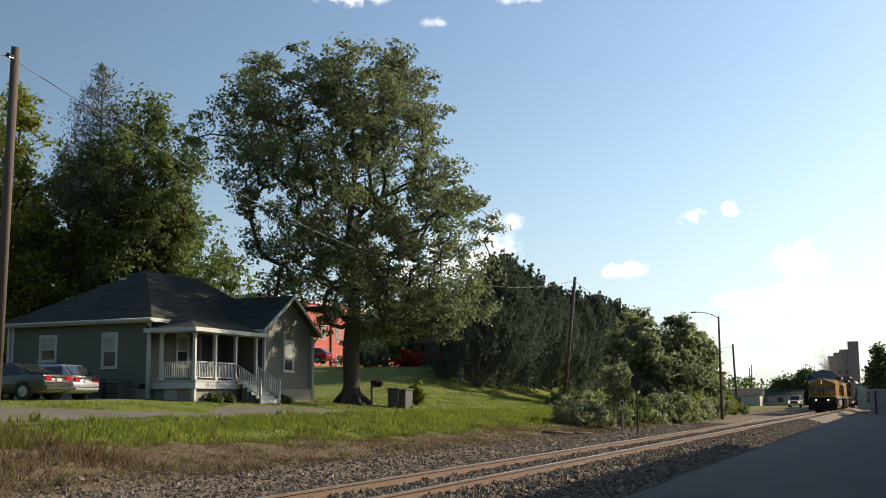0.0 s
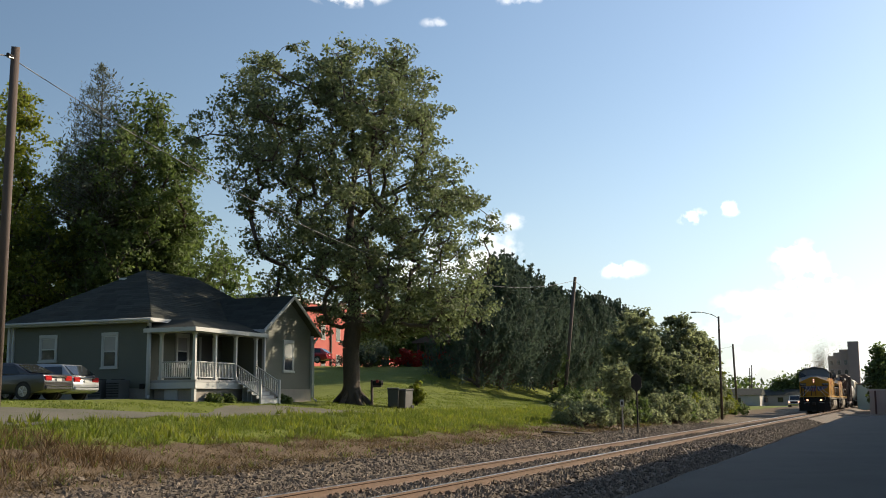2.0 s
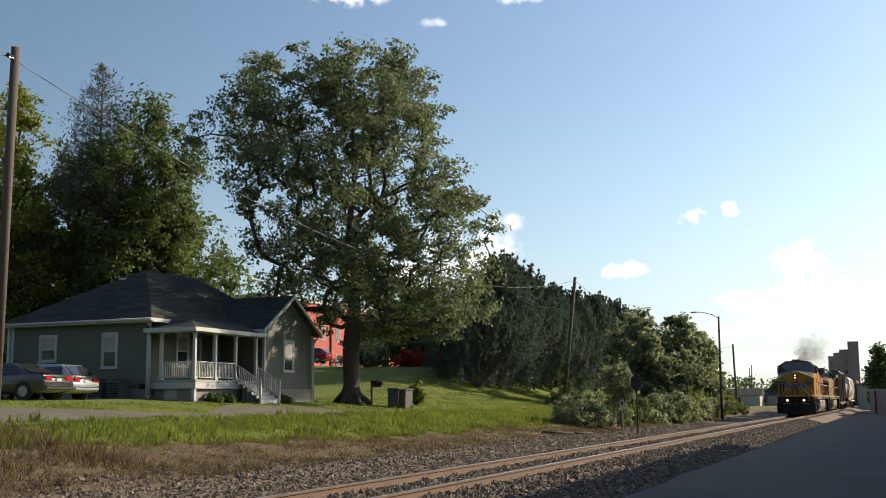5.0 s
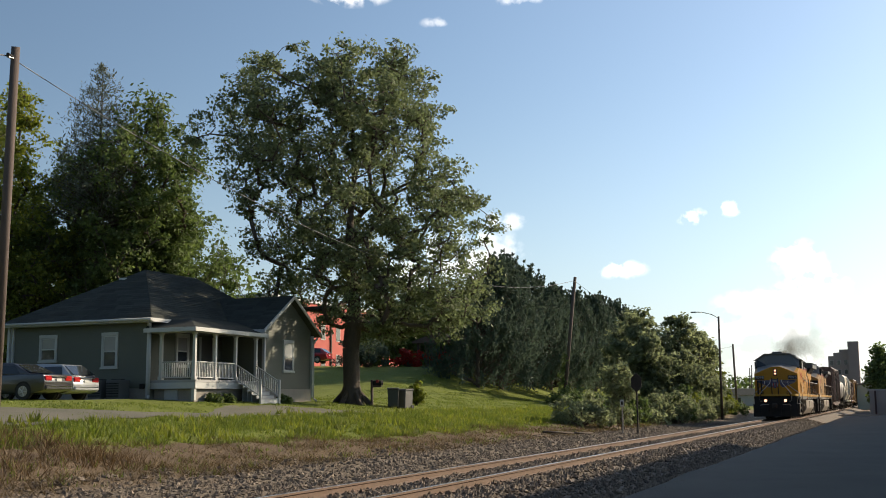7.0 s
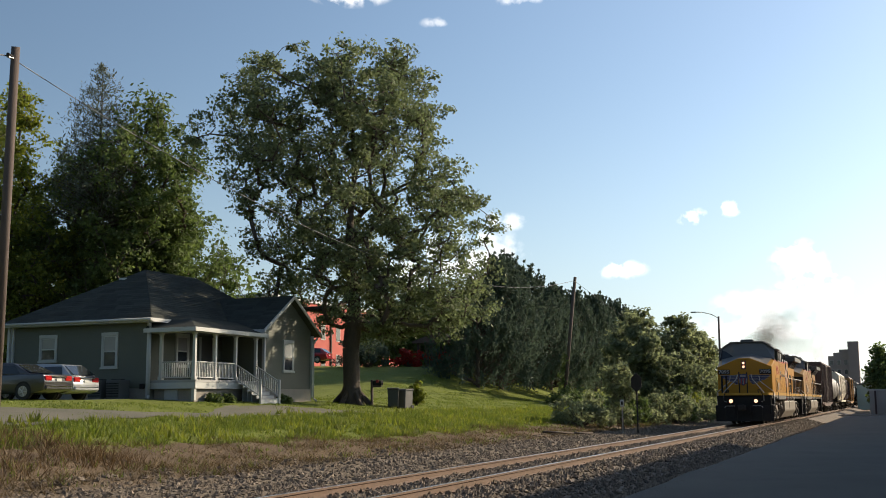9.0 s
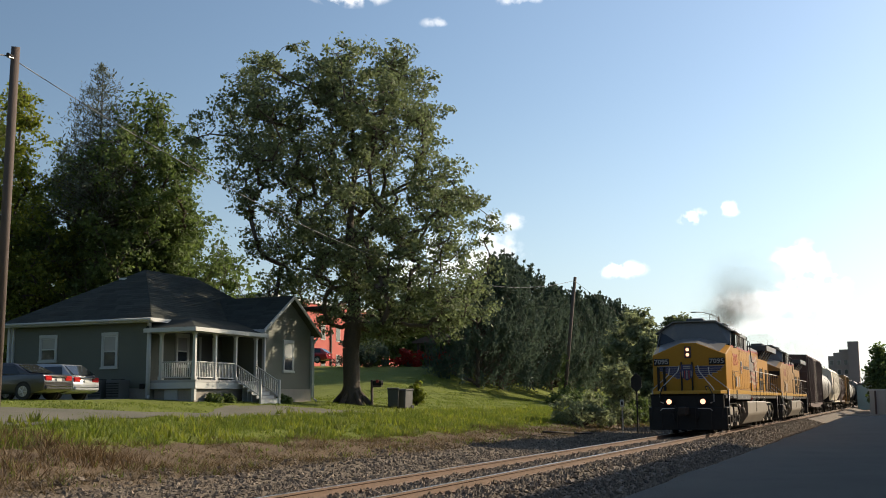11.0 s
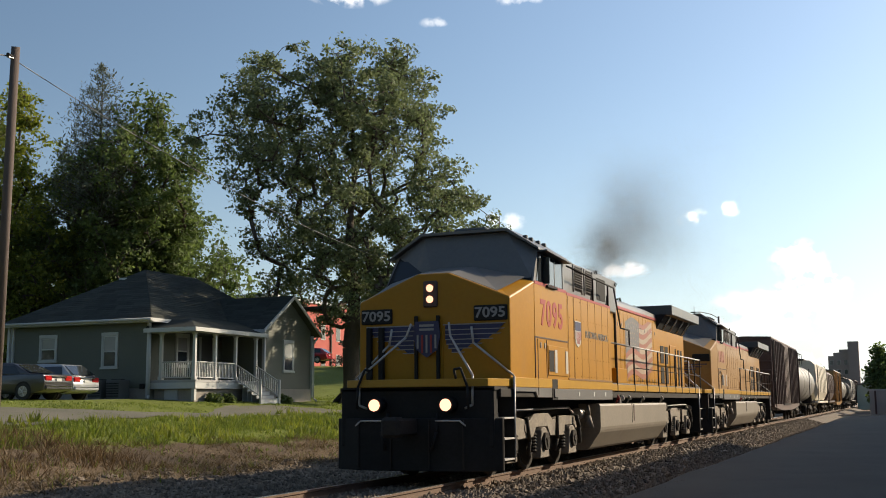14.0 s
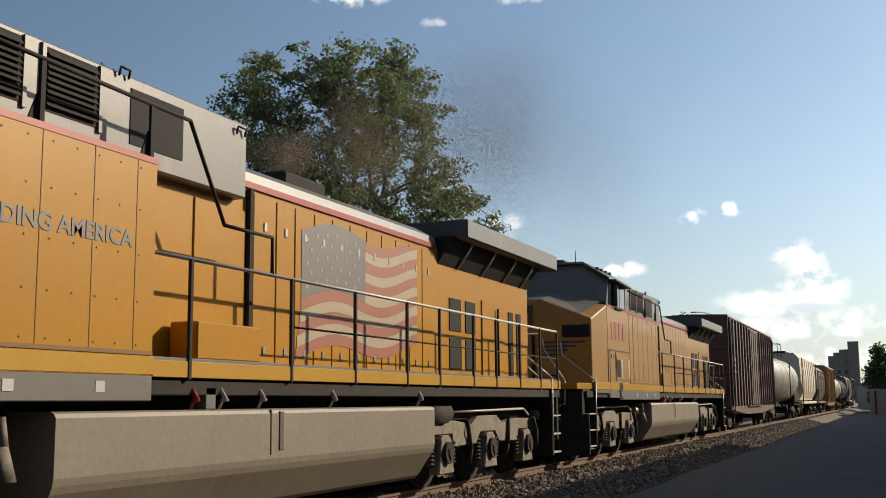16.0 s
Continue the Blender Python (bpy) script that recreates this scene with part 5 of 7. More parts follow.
def far_yard():
    t = thing("metal_shed", "pale green metal shed close to the track", "shed", pose(-2.2, 201, 0))
    part("wall", box(-3.6, 4, -1.5, 14, -0.6, 3.7, 0.02), "shed_green", t)
    part("roof", prism([(-3.8, 3.65), (4.2, 3.65), (4.2, 3.8), (0.2, 4.7), (-3.8, 3.8)], -1.7, 14.2, "y"), "loco_grey", t)
    for i in range(9):
        part("seam", box(-3.5 + 0.8 * i, -3.44 + 0.8 * i, -1.54, -1.5, -0.5, 3.6), "shed_green", t)
    t = thing("block_store", "low tan masonry store with a white coping", "building", pose(0, 130.5, 0))
    part("wall", box(-2.5, 9, 0, 8, -0.6, 2.2, 0.01), "concrete", t)
    part("coping", box(-2.6, 9.1, -0.1, 8.1, 2.2, 2.38, 0.02), "white", t)
    part("pilaster", box(-2.0, -1.8, -0.08, 0, -0.5, 2.2), "brown", t)
    tagged(part("kerb", box(-5.4, -1.5, 118, 118.6, -0.5, -0.26, 0.02), "concrete"), "pale concrete kerb strip across the yard", "kerb", kind="structure")
    for x, y, w, h in ((-31, 228, 12, 3.6), (-22, 236, 9, 3.4), (-44, 232, 14, 4.2)):
        k = thing("far_house", "low grey house among distant trees", "house", pose(x, y, 0.1), "far houses")
        part("wall", box(-w / 2, w / 2, 0, 8, -0.5, h * 0.62), "concrete", k)
        part("roof", prism([(-0.4, h * 0.62), (8.4, h * 0.62), (4, h)], -w / 2 - 0.3, w / 2 + 0.3, "x"), "shingle", k)
        for i in range(3):
            part("window", box(-w / 2 + 1.2 + i * 3, -w / 2 + 2.3 + i * 3, -0.05, 0, 0.7, 1.7), "glass", k)
    for x, y in ((-27.5, 236.0), (-30.5, 258.0)):
        utility_pole((x, y, 0.1), (x + 0.3, y, 8.6), 0.15, "thin distant utility pole", "far poles")
    # far woods round the horizon
    rng = np.random.default_rng(99)
    cs, rad = [], []
    for i in range(900):
        a = rng.uniform(-0.35, 1.25)
        d = rng.uniform(300, 420)
        x, y = -math.sin(a) * d, math.cos(a) * d
        if abs(x - TRACK) < 9:
            continue
        cs.append((x, y, ground_z(x, y) + rng.uniform(0.5, 7.5)))
        rad.append(rng.uniform(2.5, 4.5))
    v, f = leaves(cs, rad, 40, 1.5, rng, 0.8)
    tagged(from_arrays("far_woods", v, f, "leaf_mid"), "hazy green woods along the horizon", "woods", kind="stuff")
    cs, rad = [], []
    for i in range(420):
        y = rng.uniform(-60, 120)
        x = rng.uniform(-115, -68)
        cs.append((x, y, ground_z(x, y) + rng.uniform(0.5, 13)))
        rad.append(rng.uniform(1.8, 3.2))
    # unseen clumps added behind the camera, to cut sky light on faces turned this way
    for i in range(420):
        x, y = rng.uniform(-60, 30), rng.uniform(-46, -26)
        cs.append((x, y, ground_z(x, y) + rng.uniform(0.5, 15)))
        rad.append(rng.uniform(1.8, 3.2))
    v, f = leaves(cs, rad, 60, 0.8, rng, 0.8)
    tagged(from_arrays("woods_and_sky_blocker", v, f, "leaf_mid"), "thick green wood at the left, with an unseen wood added behind the camera", "woods", kind="stuff")


M["shed_green"] = mat("pale_green_sheet", (0.42, 0.50, 0.44), (0.36, 0.43, 0.38), 1, 12, 0.6, 0.05)
far_yard()


def depot():
    """The long low building behind the camera, whose shade lies on the yard."""
    t = thing("depot_building", "long plain masonry depot beside the yard", "building", pose(4.0, 0, 0))
    part("wall", box(0, 12, -40, 51.4, -0.6, 6.9), "concrete", t)
    part("low_wing", box(0.02, 11, 51.4, 165, -0.6, 6.05), "concrete", t)
    part("coping", box(-0.02, 12.1, -40.1, 51.42, 6.9, 6.93), "white", t)


depot()


# ---- sleepers and stones of the track ----
def track_pieces():
    bed = bpy.data.objects["track_bed"]
    tie = None
    rng = random.Random(4)
    for i in range(290):
        y = 6 + i * 0.52
        m_ = pose(TRACK + rng.uniform(-0.04, 0.04), y, -0.152 + rng.uniform(-0.004, 0.004), 0, 0, rng.uniform(-0.8, 0.8))
        if tie is None:
            tie = part("tie", box(-1.3, 1.3, -0.11, 0.11, -0.12, 0.0, 0.008), "tie", bed)
            tie.matrix_basis = m_
        else:
            again(tie, m_, bed)
    V, F = [], []
    for i in range(290):
        y = 6 + i * 0.52
        for s in (-0.7525, 0.7525):
            k = len(V)
            x = TRACK + s
            for zz in (-0.155, -0.135):
                V += [(x - 0.17, y - 0.09, zz), (x + 0.17, y - 0.09, zz), (x + 0.17, y + 0.09, zz), (x - 0.17, y + 0.09, zz)]
            F += [(k + 4, k + 5, k + 6, k + 7), (k, k + 1, k + 5, k + 4), (k + 1, k + 2, k + 6, k + 5), (k + 2, k + 3, k + 7, k + 6), (k + 3, k, k + 4, k + 7)]
    tagged(from_arrays("tie_plates", V, F, "rust", bed), "rusty tie plates", kind="stuff")
    # loose crushed stone, thickest near the camera
    g = np.random.default_rng(12)
    n = 76000
    y = 10 + 75 * g.random(n) ** 1.7
    x = g.uniform(TRACK - 7.9, TRACK + 3.3, n)
    keep = (x > TRACK - 3.2) | (g.random(n) < 0.42)
    x, y = x[keep], y[keep]
    n = len(x)
    z = np.array([max(ballast_z(a, b), ground_z(a, b)) for a, b in zip(x, y)])
    s = g.uniform(0.022, 0.05, n)[:, None, None] * (1 + 0.35 * g.random((n, 1, 1)))
    oct_ = np.array([(1, 0, 0), (-1, 0, 0), (0, 1, 0), (0, -1, 0), (0, 0, 1), (0, 0, -1)], float)
    pts = oct_[None] * (0.6 + 0.7 * g.random((n, 6, 1))) + g.normal(0, 0.18, (n, 6, 3))
    pts = pts * s + np.stack([x, y, z + 0.01], 1)[:, None]
    tri = np.array([(0, 2, 4), (2, 1, 4), (1, 3, 4), (3, 0, 4), (2, 0, 5), (1, 2, 5), (3, 1, 5), (0, 3, 5)])
    F = (tri[None] + (np.arange(n) * 6)[:, None, None]).reshape(-1, 3)
    tagged(from_arrays("crushed_stone", pts.reshape(-1, 3), F, "stone", bed), "loose grey crushed stone", kind="stuff")
    stick = tagged(part("fallen_stick", pipe([(-15.2, 49, -0.1), (-14.2, 50.6, -0.2), (-13.6, 51.9, -0.25)], 0.05, 6), "bark"), "dark fallen branch lying on the verge", "branch")


track_pieces()
# ---- the train ----
WHEELS = []  # (wheelset, its place in its thing, radius)


def wheelset(parent, v, r):
    b = rod((-0.95, 0, 0), (0.95, 0, 0), 0.08, 10)
    for s in (-1, 1):
        rod((s * 0.70, 0, 0), (s * 0.83, 0, 0), r, 24, b)
        rod((s * 0.675, 0, 0), (s * 0.70, 0, 0), r + 0.028, 24, b)
        rod((s * 0.83, 0, 0), (s * 0.845, 0, 0), r - 0.07, 24, b, r2=r - 0.12)
        for k in range(4):
            a = k * math.pi / 2
            rod((s * 0.845, 0.22 * math.cos(a), 0.22 * math.sin(a)), (s * 0.852, 0.22 * math.cos(a), 0.22 * math.sin(a)), 0.05, 6, b)
    w = part("wheelset", b, "under", parent, "dark worn steel wheels on an axle")
    w.location = (0, v, r)
    WHEELS.append((w, v, r))
    return w


def turned(rows, x, y, n=10):
    """A body of revolution about an upright axis: rows of (height, radius)."""
    b = bmesh.new()
    prev = None
    for z, r in rows:
        ring = [b.verts.new((x + r * math.cos(i * math.tau / n), y + r * math.sin(i * math.tau / n), z)) for i in range(n)]
        if prev:
            for i in range(n):
                b.faces.new((prev[i], prev[(i + 1) % n], ring[(i + 1) % n], ring[i]))
        else:
            b.faces.new(ring[::-1])
        prev = ring
    b.faces.new(prev)
    return b


def engine_truck(parent, axles, back):
    """A three-axle truck with cast side frames, bearings, springs and brake gear."""
    c = axles[1]
    fr = box(-0.5, 0.5, axles[0] - 0.4, axles[2] + 0.4, 0.55, 0.95, 0.05)
    tr = part("truck", fr, "under", parent, "dusty cast-steel three-axle truck")
    for s in (-1, 1):
        u0, u1 = s * 1.02, s * 1.16
        ya, yb = axles[0] - 0.75, axles[2] + 0.75
        beam = [(ya, 0.86), (ya + 0.25, 0.98), (axles[0] + 0.5, 1.0), (c - 0.75, 0.93), (c - 0.45, 1.06), (c + 0.45, 1.06), (c + 0.75, 0.93), (axles[2] - 0.5, 1.0), (yb - 0.25, 0.98), (yb, 0.86),
                (yb - 0.1, 0.74), (axles[2] + 0.42, 0.72), (axles[2] + 0.36, 0.80), (axles[2] - 0.36, 0.80), (axles[2] - 0.42, 0.60), (c + 0.55, 0.62), (c + 0.36, 0.80), (c - 0.36, 0.80), (c - 0.55, 0.62),
                (axles[0] + 0.42, 0.60), (axles[0] + 0.36, 0.80), (axles[0] - 0.36, 0.80), (axles[0] - 0.42, 0.72), (ya + 0.1, 0.74)]
        b = prism(beam, min(u0, u1), max(u0, u1), "x", 0.012)
        for hx in (c - 1.0, c + 1.0):
            rod((s * 1.155, hx, 0.80), (s * 1.175, hx, 0.80), 0.09, 12, b)
        part("side_frame", b, "truck_grey", tr)
        for a in axles:
            jb = prism([(a - 0.30, 0.22), (a + 0.30, 0.22), (a + 0.26, 0.40), (a + 0.20, 0.74), (a + 0.11, 0.79), (a - 0.11, 0.79), (a - 0.20, 0.74), (a - 0.26, 0.40)], s * 1.04 if s > 0 else s * 1.21, s * 1.21 if s > 0 else s * 1.04, "x", 0.015)
            part("pedestal", jb, "truck_grey", tr)
            cp = rod((s * 1.2, a, 0.53), (s * 1.27, a, 0.53), 0.165, 16)
            rod((s * 1.27, a, 0.53), (s * 1.29, a, 0.53), 0.07, 10, cp)
            for k in range(3):
                g = k * 2.094 + 0.5
                rod((s * 1.27, a + 0.095 * math.cos(g), 0.53 + 0.095 * math.sin(g)), (s * 1.285, a + 0.095 * math.cos(g), 0.53 + 0.095 * math.sin(g)), 0.022, 6, cp)
            part("bearing_cap", cp, "under", tr)
            for d in (-0.42, 0.42):
                part("coil_spring", turned([(0.34 + 0.03 * k, 0.088 if k % 2 else 0.062) for k in range(13)], s * 1.1, a + d), "under", tr)
        for a, e in ((axles[0] - 0.62, -1), (axles[2] + 0.55, 1)):
            bc = rod((s * 1.14, a, 1.02), (s * 1.14, a + e * 0.34, 1.02), 0.115, 14)
            rod((s * 1.14, a + e * 0.34, 1.02), (s * 1.14, a + e * 0.40, 1.02), 0.09, 14, bc)
            part("brake_cylinder", bc, "steel", tr)
        part("brake_pipe", pipe([(s * 1.2, axles[0] + 0.2, 1.13), (s * 1.2, axles[2] - 0.2, 1.16), (s * 1.2, axles[2] + 0.1, 1.05)], 0.02), "rail_white", tr)
        for e in (-1, 1):
            part("brake_hanger", pipe([(s * 1.18, c + e, 1.0), (s * 1.2, c + e * 0.9, 0.55), (s * 1.15, c + e * 0.85, 0.32)], 0.035), "under", tr)
        sb = pipe([(s * 1.22, axles[2] + 0.30, 1.0), (s * 1.26, axles[2] + 0.36, 0.75), (s * 1.24, axles[2] + 0.42, 0.42)], 0.045, 8)
        part("sand_hose", sb, "under", tr)
    for a in axles:
        wheelset(parent, a, 0.53)
    return tr


def locomotive(at, number, paint, label):
    t = thing("locomotive", label, "locomotive", at, "engines of the train")
    grey, dark = "loco_grey", "roof_dark"
    # frame and walkway
    fr = box(-1.0, 1.0, 0.4, 20.8, 1.0, 1.36, 0.02)
    box(-1.46, 1.46, 0.5, 20.75, 1.36, 1.50, 0.01, fr)
    part("underframe", fr, "under", t, "black underframe and walkway")
    # nose: short hood lofted back to the cab
    n0 = [(-1.44, 1.52), (1.44, 1.52), (1.44, 3.08), (0.30, 3.55), (-0.30, 3.55), (-1.44, 3.08)]
    n1 = [(-1.5, 1.52), (1.5, 1.52), (1.5, 3.47), (0.34, 3.78), (-0.34, 3.78), (-1.5, 3.47)]
    b = loft(n0, 1.08, n1, 2.30)
    bevelled(b, 0.025, 2)
    part("nose", b, paint, t, "yellow short hood nose")
    part("nose_walkway", loft([(-1.2, 3.20), (1.2, 3.20), (0.30, 3.565), (-0.30, 3.565)], 1.14, [(-1.35, 3.55), (1.35, 3.55), (0.34, 3.79), (-0.34, 3.79)], 2.25), grey, t, "worn grey anti-slip nose top")
    # cab
    c0 = [(-1.5, 1.52), (1.5, 1.52), (1.5, 3.44), (0.34, 3.44), (-0.34, 3.44), (-1.5, 3.44)]
    b = loft(c0, 2.302, c0, 4.42)
    part("cab_lower", b, paint, t)
    b = bmesh.new()
    sec = [(2.28, [(-1.49, 3.442), (1.49, 3.442), (1.49, 3.46), (0.5, 3.47), (-0.5, 3.47), (-1.49, 3.46)]),
           (2.72, [(-1.47, 3.442), (1.47, 3.442), (1.44, 4.1), (0.86, 4.48), (-0.86, 4.48), (-1.44, 4.1)]),
           (4.42, [(-1.47, 3.442), (1.47, 3.442), (1.44, 4.1), (0.86, 4.48), (-0.86, 4.48), (-1.44, 4.1)])]
    rings = [[b.verts.new((x, y, z)) for x, z in s_] for y, s_ in sec]
    for ra, rb in zip(rings, rings[1:]):
        for i in range(6):
            b.faces.new((ra[i], ra[(i + 1) % 6], rb[(i + 1) % 6], rb[i]))
    b.faces.new(rings[0])
    b.faces.new(rings[-1])
    bmesh.ops.recalc_face_normals(b, faces=list(b.faces))
    part("cab_upper", b, grey, t, "grey cab upper half")
    rf = loft([(-1.50, 4.10), (-1.50, 4.14), (-0.88, 4.54), (0.88, 4.54), (1.50, 4.14), (1.50, 4.10), (0.86, 4.49), (-0.86, 4.49)], 2.60,
              [(-1.50, 4.10), (-1.50, 4.14), (-0.88, 4.54), (0.88, 4.54), (1.50, 4.14), (1.50, 4.10), (0.86, 4.49), (-0.86, 4.49)], 4.55)
    part("cab_roof", rf, grey, t, "grey cab roof with raised edges")
    for y in (2.9, 3.25, 3.7, 4.1):
        part("roof_bracket", box(1.10, 1.18, y, y + 0.09, 4.36, 4.43, 0.01), dark, t)
    part("air_conditioner_cover", box(-0.4, 0.3, 3.1, 3.9, 4.53, 4.68, 0.04), dark, t)
    part("antenna", rod((0.6, 3.0, 4.5), (0.6, 3.0, 4.85), 0.012, 6), dark, t)
    # windscreen: four panes lying on the sloping cab front
    def on_front(u, k_):
        return Vector((u, 2.28 + 0.44 * k_ - 0.012, 3.465 + 0.63 * k_))
    def pane(name, u0, u1, k0, k1, material):
        bb = bmesh.new()
        a = [on_front(u0, k0), on_front(u1, k0), on_front(u1 * 0.985, k1), on_front(u0 * 0.985, k1)]
        o = Vector((0, -0.015, 0.01))
        v0 = [bb.verts.new(p_) for p_ in a]
        v1 = [bb.verts.new(p_ + o) for p_ in a]
        bb.faces.new(v1)
        for i in range(4):
            bb.faces.new((v0[i], v0[(i + 1) % 4], v1[(i + 1) % 4], v1[i]))
        bmesh.ops.recalc_face_normals(bb, faces=list(bb.faces))
        return part(name, bb, material, t)
    # dark window surround, spread black over the grey front to paint in its shade
    part("windscreen_surround", (lambda bb: (bb.faces.new([bb.verts.new(on_front(*q) + Vector((0, -0.004, 0.002))) for q in ((-1.46, 0.02), (1.46, 0.02), (1.38, 1.0), (-1.38, 1.0))]), bb)[1])(bmesh.new()), "black", t)
    for u0, u1 in ((-1.36, -0.74), (-0.66, -0.04), (0.04, 0.66), (0.74, 1.36)):
        pane("windscreen_pane", u0, u1, 0.2, 0.86, "glass")
    # side windows in the cab
    for s in (-1, 1):
        part("side_window_opening", box(s * 1.452, s * 1.474, 2.86, 4.28, 3.47, 4.02, 0.01), "black", t)
        w = part("side_window", box(s * 1.474, s * 1.482, 3.10, 3.66, 3.50, 3.99, 0.003), "glass", t)
        part("window_frame", box(s * 1.473, s * 1.488, 3.66, 3.69, 3.49, 4.0), "loco_grey", w)
        w2 = part("side_window", box(s * 1.474, s * 1.480, 3.70, 4.22, 3.50, 3.99, 0.003), "glass", t)
        part("window_frame", box(s * 1.473, s * 1.490, 4.22, 4.26, 3.47, 4.02), "loco_grey", w2)
        part("arm_rest", box(s * 1.46, s * 1.55, 3.02, 3.66, 3.42, 3.47, 0.01), "black", t)
        part("wind_deflector", box(s * 1.47, s * 1.60, 2.96, 2.985, 3.48, 3.98, 0.005), "glass", t)
        part("awning", prism([(2.72, 4.10), (4.35, 4.04), (4.35, 4.015), (2.72, 4.07)], s * 1.44 if s > 0 else s * 1.64, s * 1.64 if s > 0 else s * 1.44, "x"), dark, t)
        part("quarter_window", prism([(2.50, 3.50), (2.80, 3.50), (2.80, 3.98), (2.74, 3.98)], min(s * 1.470, s * 1.482), max(s * 1.470, s * 1.482), "x"), "glass", t)
        # red stripe and yellow sill stripe
        part("red_stripe", box(s * 1.495, s * 1.504, 2.32, 4.42, 3.425, 3.485), "red", t, "red line between yellow and grey")
        part("sill_stripe", box(s * 1.40, s * 1.506, 1.10, 8.10, 1.535, 1.70, 0.005), "stripe_yellow", t, "brighter yellow sill stripe")
    # equipment cabinet behind the cab, full width
    part("cabinet", box(-1.5, 1.5, 4.424, 8.08, 1.52, 3.44, 0.012), paint, t, "yellow riveted equipment cabinet")
    for s in (-1, 1):
        sill = box(s * 1.42, s * 1.502, 3.62, 8.08, 1.31, 1.53, 0.008)
        prism([(1.12, 1.53), (1.12, 1.46), (2.30, 1.46), (2.42, 1.36), (3.62, 1.36), (3.62, 1.53)], min(s * 1.42, s * 1.501), max(s * 1.42, s * 1.501), "x", 0, sill)
        part("side_sill", sill, grey, t, "grey side sill")
        edge = bmesh.new()
        for y in (4.95, 5.5, 6.05, 6.65, 7.25, 7.8):
            box(s * 1.5, s * 1.5035, y, y + 0.009, 1.74, 3.40, 0, edge)
        for y in (4.5, 4.9):
            box(s * 1.5, s * 1.505, y, y + 0.012, 1.74, 3.38, 0, edge)
        box(s * 1.5, s * 1.512, 4.45, 8.06, 1.705, 1.74, 0, edge)
        part("panel_joint", edge, "seam", t, "dark panel joint")
        rv = bmesh.new()
        for y in [4.6 + 0.27 * i for i in range(13)]:
            for z in (1.78, 2.15, 2.55, 2.95, 3.32):
                box(s * 1.5, s * 1.506, y, y + 0.014, z, z + 0.014, 0, rv)
        tagged(part("rivets", rv, "seam", t), kind="stuff")
        part("red_stripe", box(s * 1.40, s * 1.506, 4.42, 8.08, 3.40, 3.455), "red", t)
        for y in (5.15, 6.35, 7.35):
            part("placard", box(s * 1.5, s * 1.507, y, y + 0.11, 1.385, 1.475), "white", t, "small white notice plate")
    part("upper_housing", box(-1.2, 1.2, 4.56, 9.98, 3.44, 4.25, 0.02), grey, t, "grey upper housing behind the cab")
    for s in (-1, 1):
        for y0, y1 in ((6.05, 6.70), (6.95, 7.60)):
            lv = part("louvre", box(s * 1.19, s * 1.206, y0, y1, 3.66, 4.20), "black", t, "black louvred air intake")
            for i in range(9):
                part("slat", prism([(0, 0), (0.03, -0.045), (0.036, -0.04), (0.006, 0.004)], y0 + 0.02, y1 - 0.02, "y"), "under", lv).matrix_basis = Matrix.Translation((s * 1.205, 0, 3.74 + 0.053 * i)) @ Matrix.Diagonal((s, 1, 1, 1))
            part("louvre_frame", box(s * 1.2, s * 1.225, y0 - 0.05, y0, 3.62, 4.22, 0.004), grey, lv)
            part("louvre_frame", box(s * 1.2, s * 1.225, y1, y1 + 0.05, 3.62, 4.22, 0.004), grey, lv)
        part("service_panel", box(s * 1.2, s * 1.208, 8.04, 8.84, 3.62, 4.14, 0.003), "black", t, "black screened service opening")
        part("grey_door", box(s * 1.2, s * 1.209, 4.75, 5.75, 3.55, 4.15, 0.003), grey, t)
        part("lifting_eye", pipe([(s * 1.22, 7.85, 4.2), (s * 1.24, 7.85, 4.28), (s * 1.24, 7.98, 4.28), (s * 1.22, 7.98, 4.2)], 0.012), "black", t)
        part("lifting_eye", pipe([(s * 1.22, 9.75, 4.1), (s * 1.24, 9.75, 4.18), (s * 1.24, 9.9, 4.18), (s * 1.22, 9.9, 4.1)], 0.012), "black", t)
        # upper rail along the housing, coming down to the walkway
        part("upper_handrail", pipe([(s * 1.48, 4.58, 4.0), (s * 1.48, 8.57, 3.93), (s * 1.48, 9.17, 3.02), (s * 1.48, 10.07, 3.02), (s * 1.48, 10.07, 2.62)], 0.02, 8), "black" if number else "under", t)
        for y in (6.62, 7.98):
            st = box(s * 1.46, s * 1.49, y, y + 0.05, 3.44, 3.96)
            prism([(y - 0.10, 3.44), (y + 0.09, 3.44), (y + 0.05, 3.70), (y + 0.01, 3.70)], min(s * 1.44, s * 1.455), max(s * 1.44, s * 1.455), "x", 0, st)
            part("stanchion", st, "black", t)
    # long hood
    part("long_hood", prism([(-1.06, 1.50), (1.06, 1.50), (1.06, 3.66), (-1.06, 3.66)], 8.082, 20.05, "y", 0.01), paint, t, "yellow long engine hood")
    part("hood_roof", loft([(-1.08, 3.66), (1.08, 3.66), (1.05, 3.80), (0.75, 3.96), (-0.75, 3.96), (-1.05, 3.80)], 9.98, [(-1.08, 3.66), (1.08, 3.66), (1.05, 3.80), (0.75, 3.96), (-0.75, 3.96), (-1.05, 3.80)], 15.5), grey, t, "grey hood roof")
    for s in (-1, 1):
        part("red_stripe", box(s * 1.05, s * 1.086, 9.98, 15.5, 3.62, 3.69), "red", t)
    part("exhaust_pipe", bevelled(box(-0.35, 0.35, 12.2, 13.3, 3.95, 4.28), 0.03), "under", t, "sooty black exhaust stack")
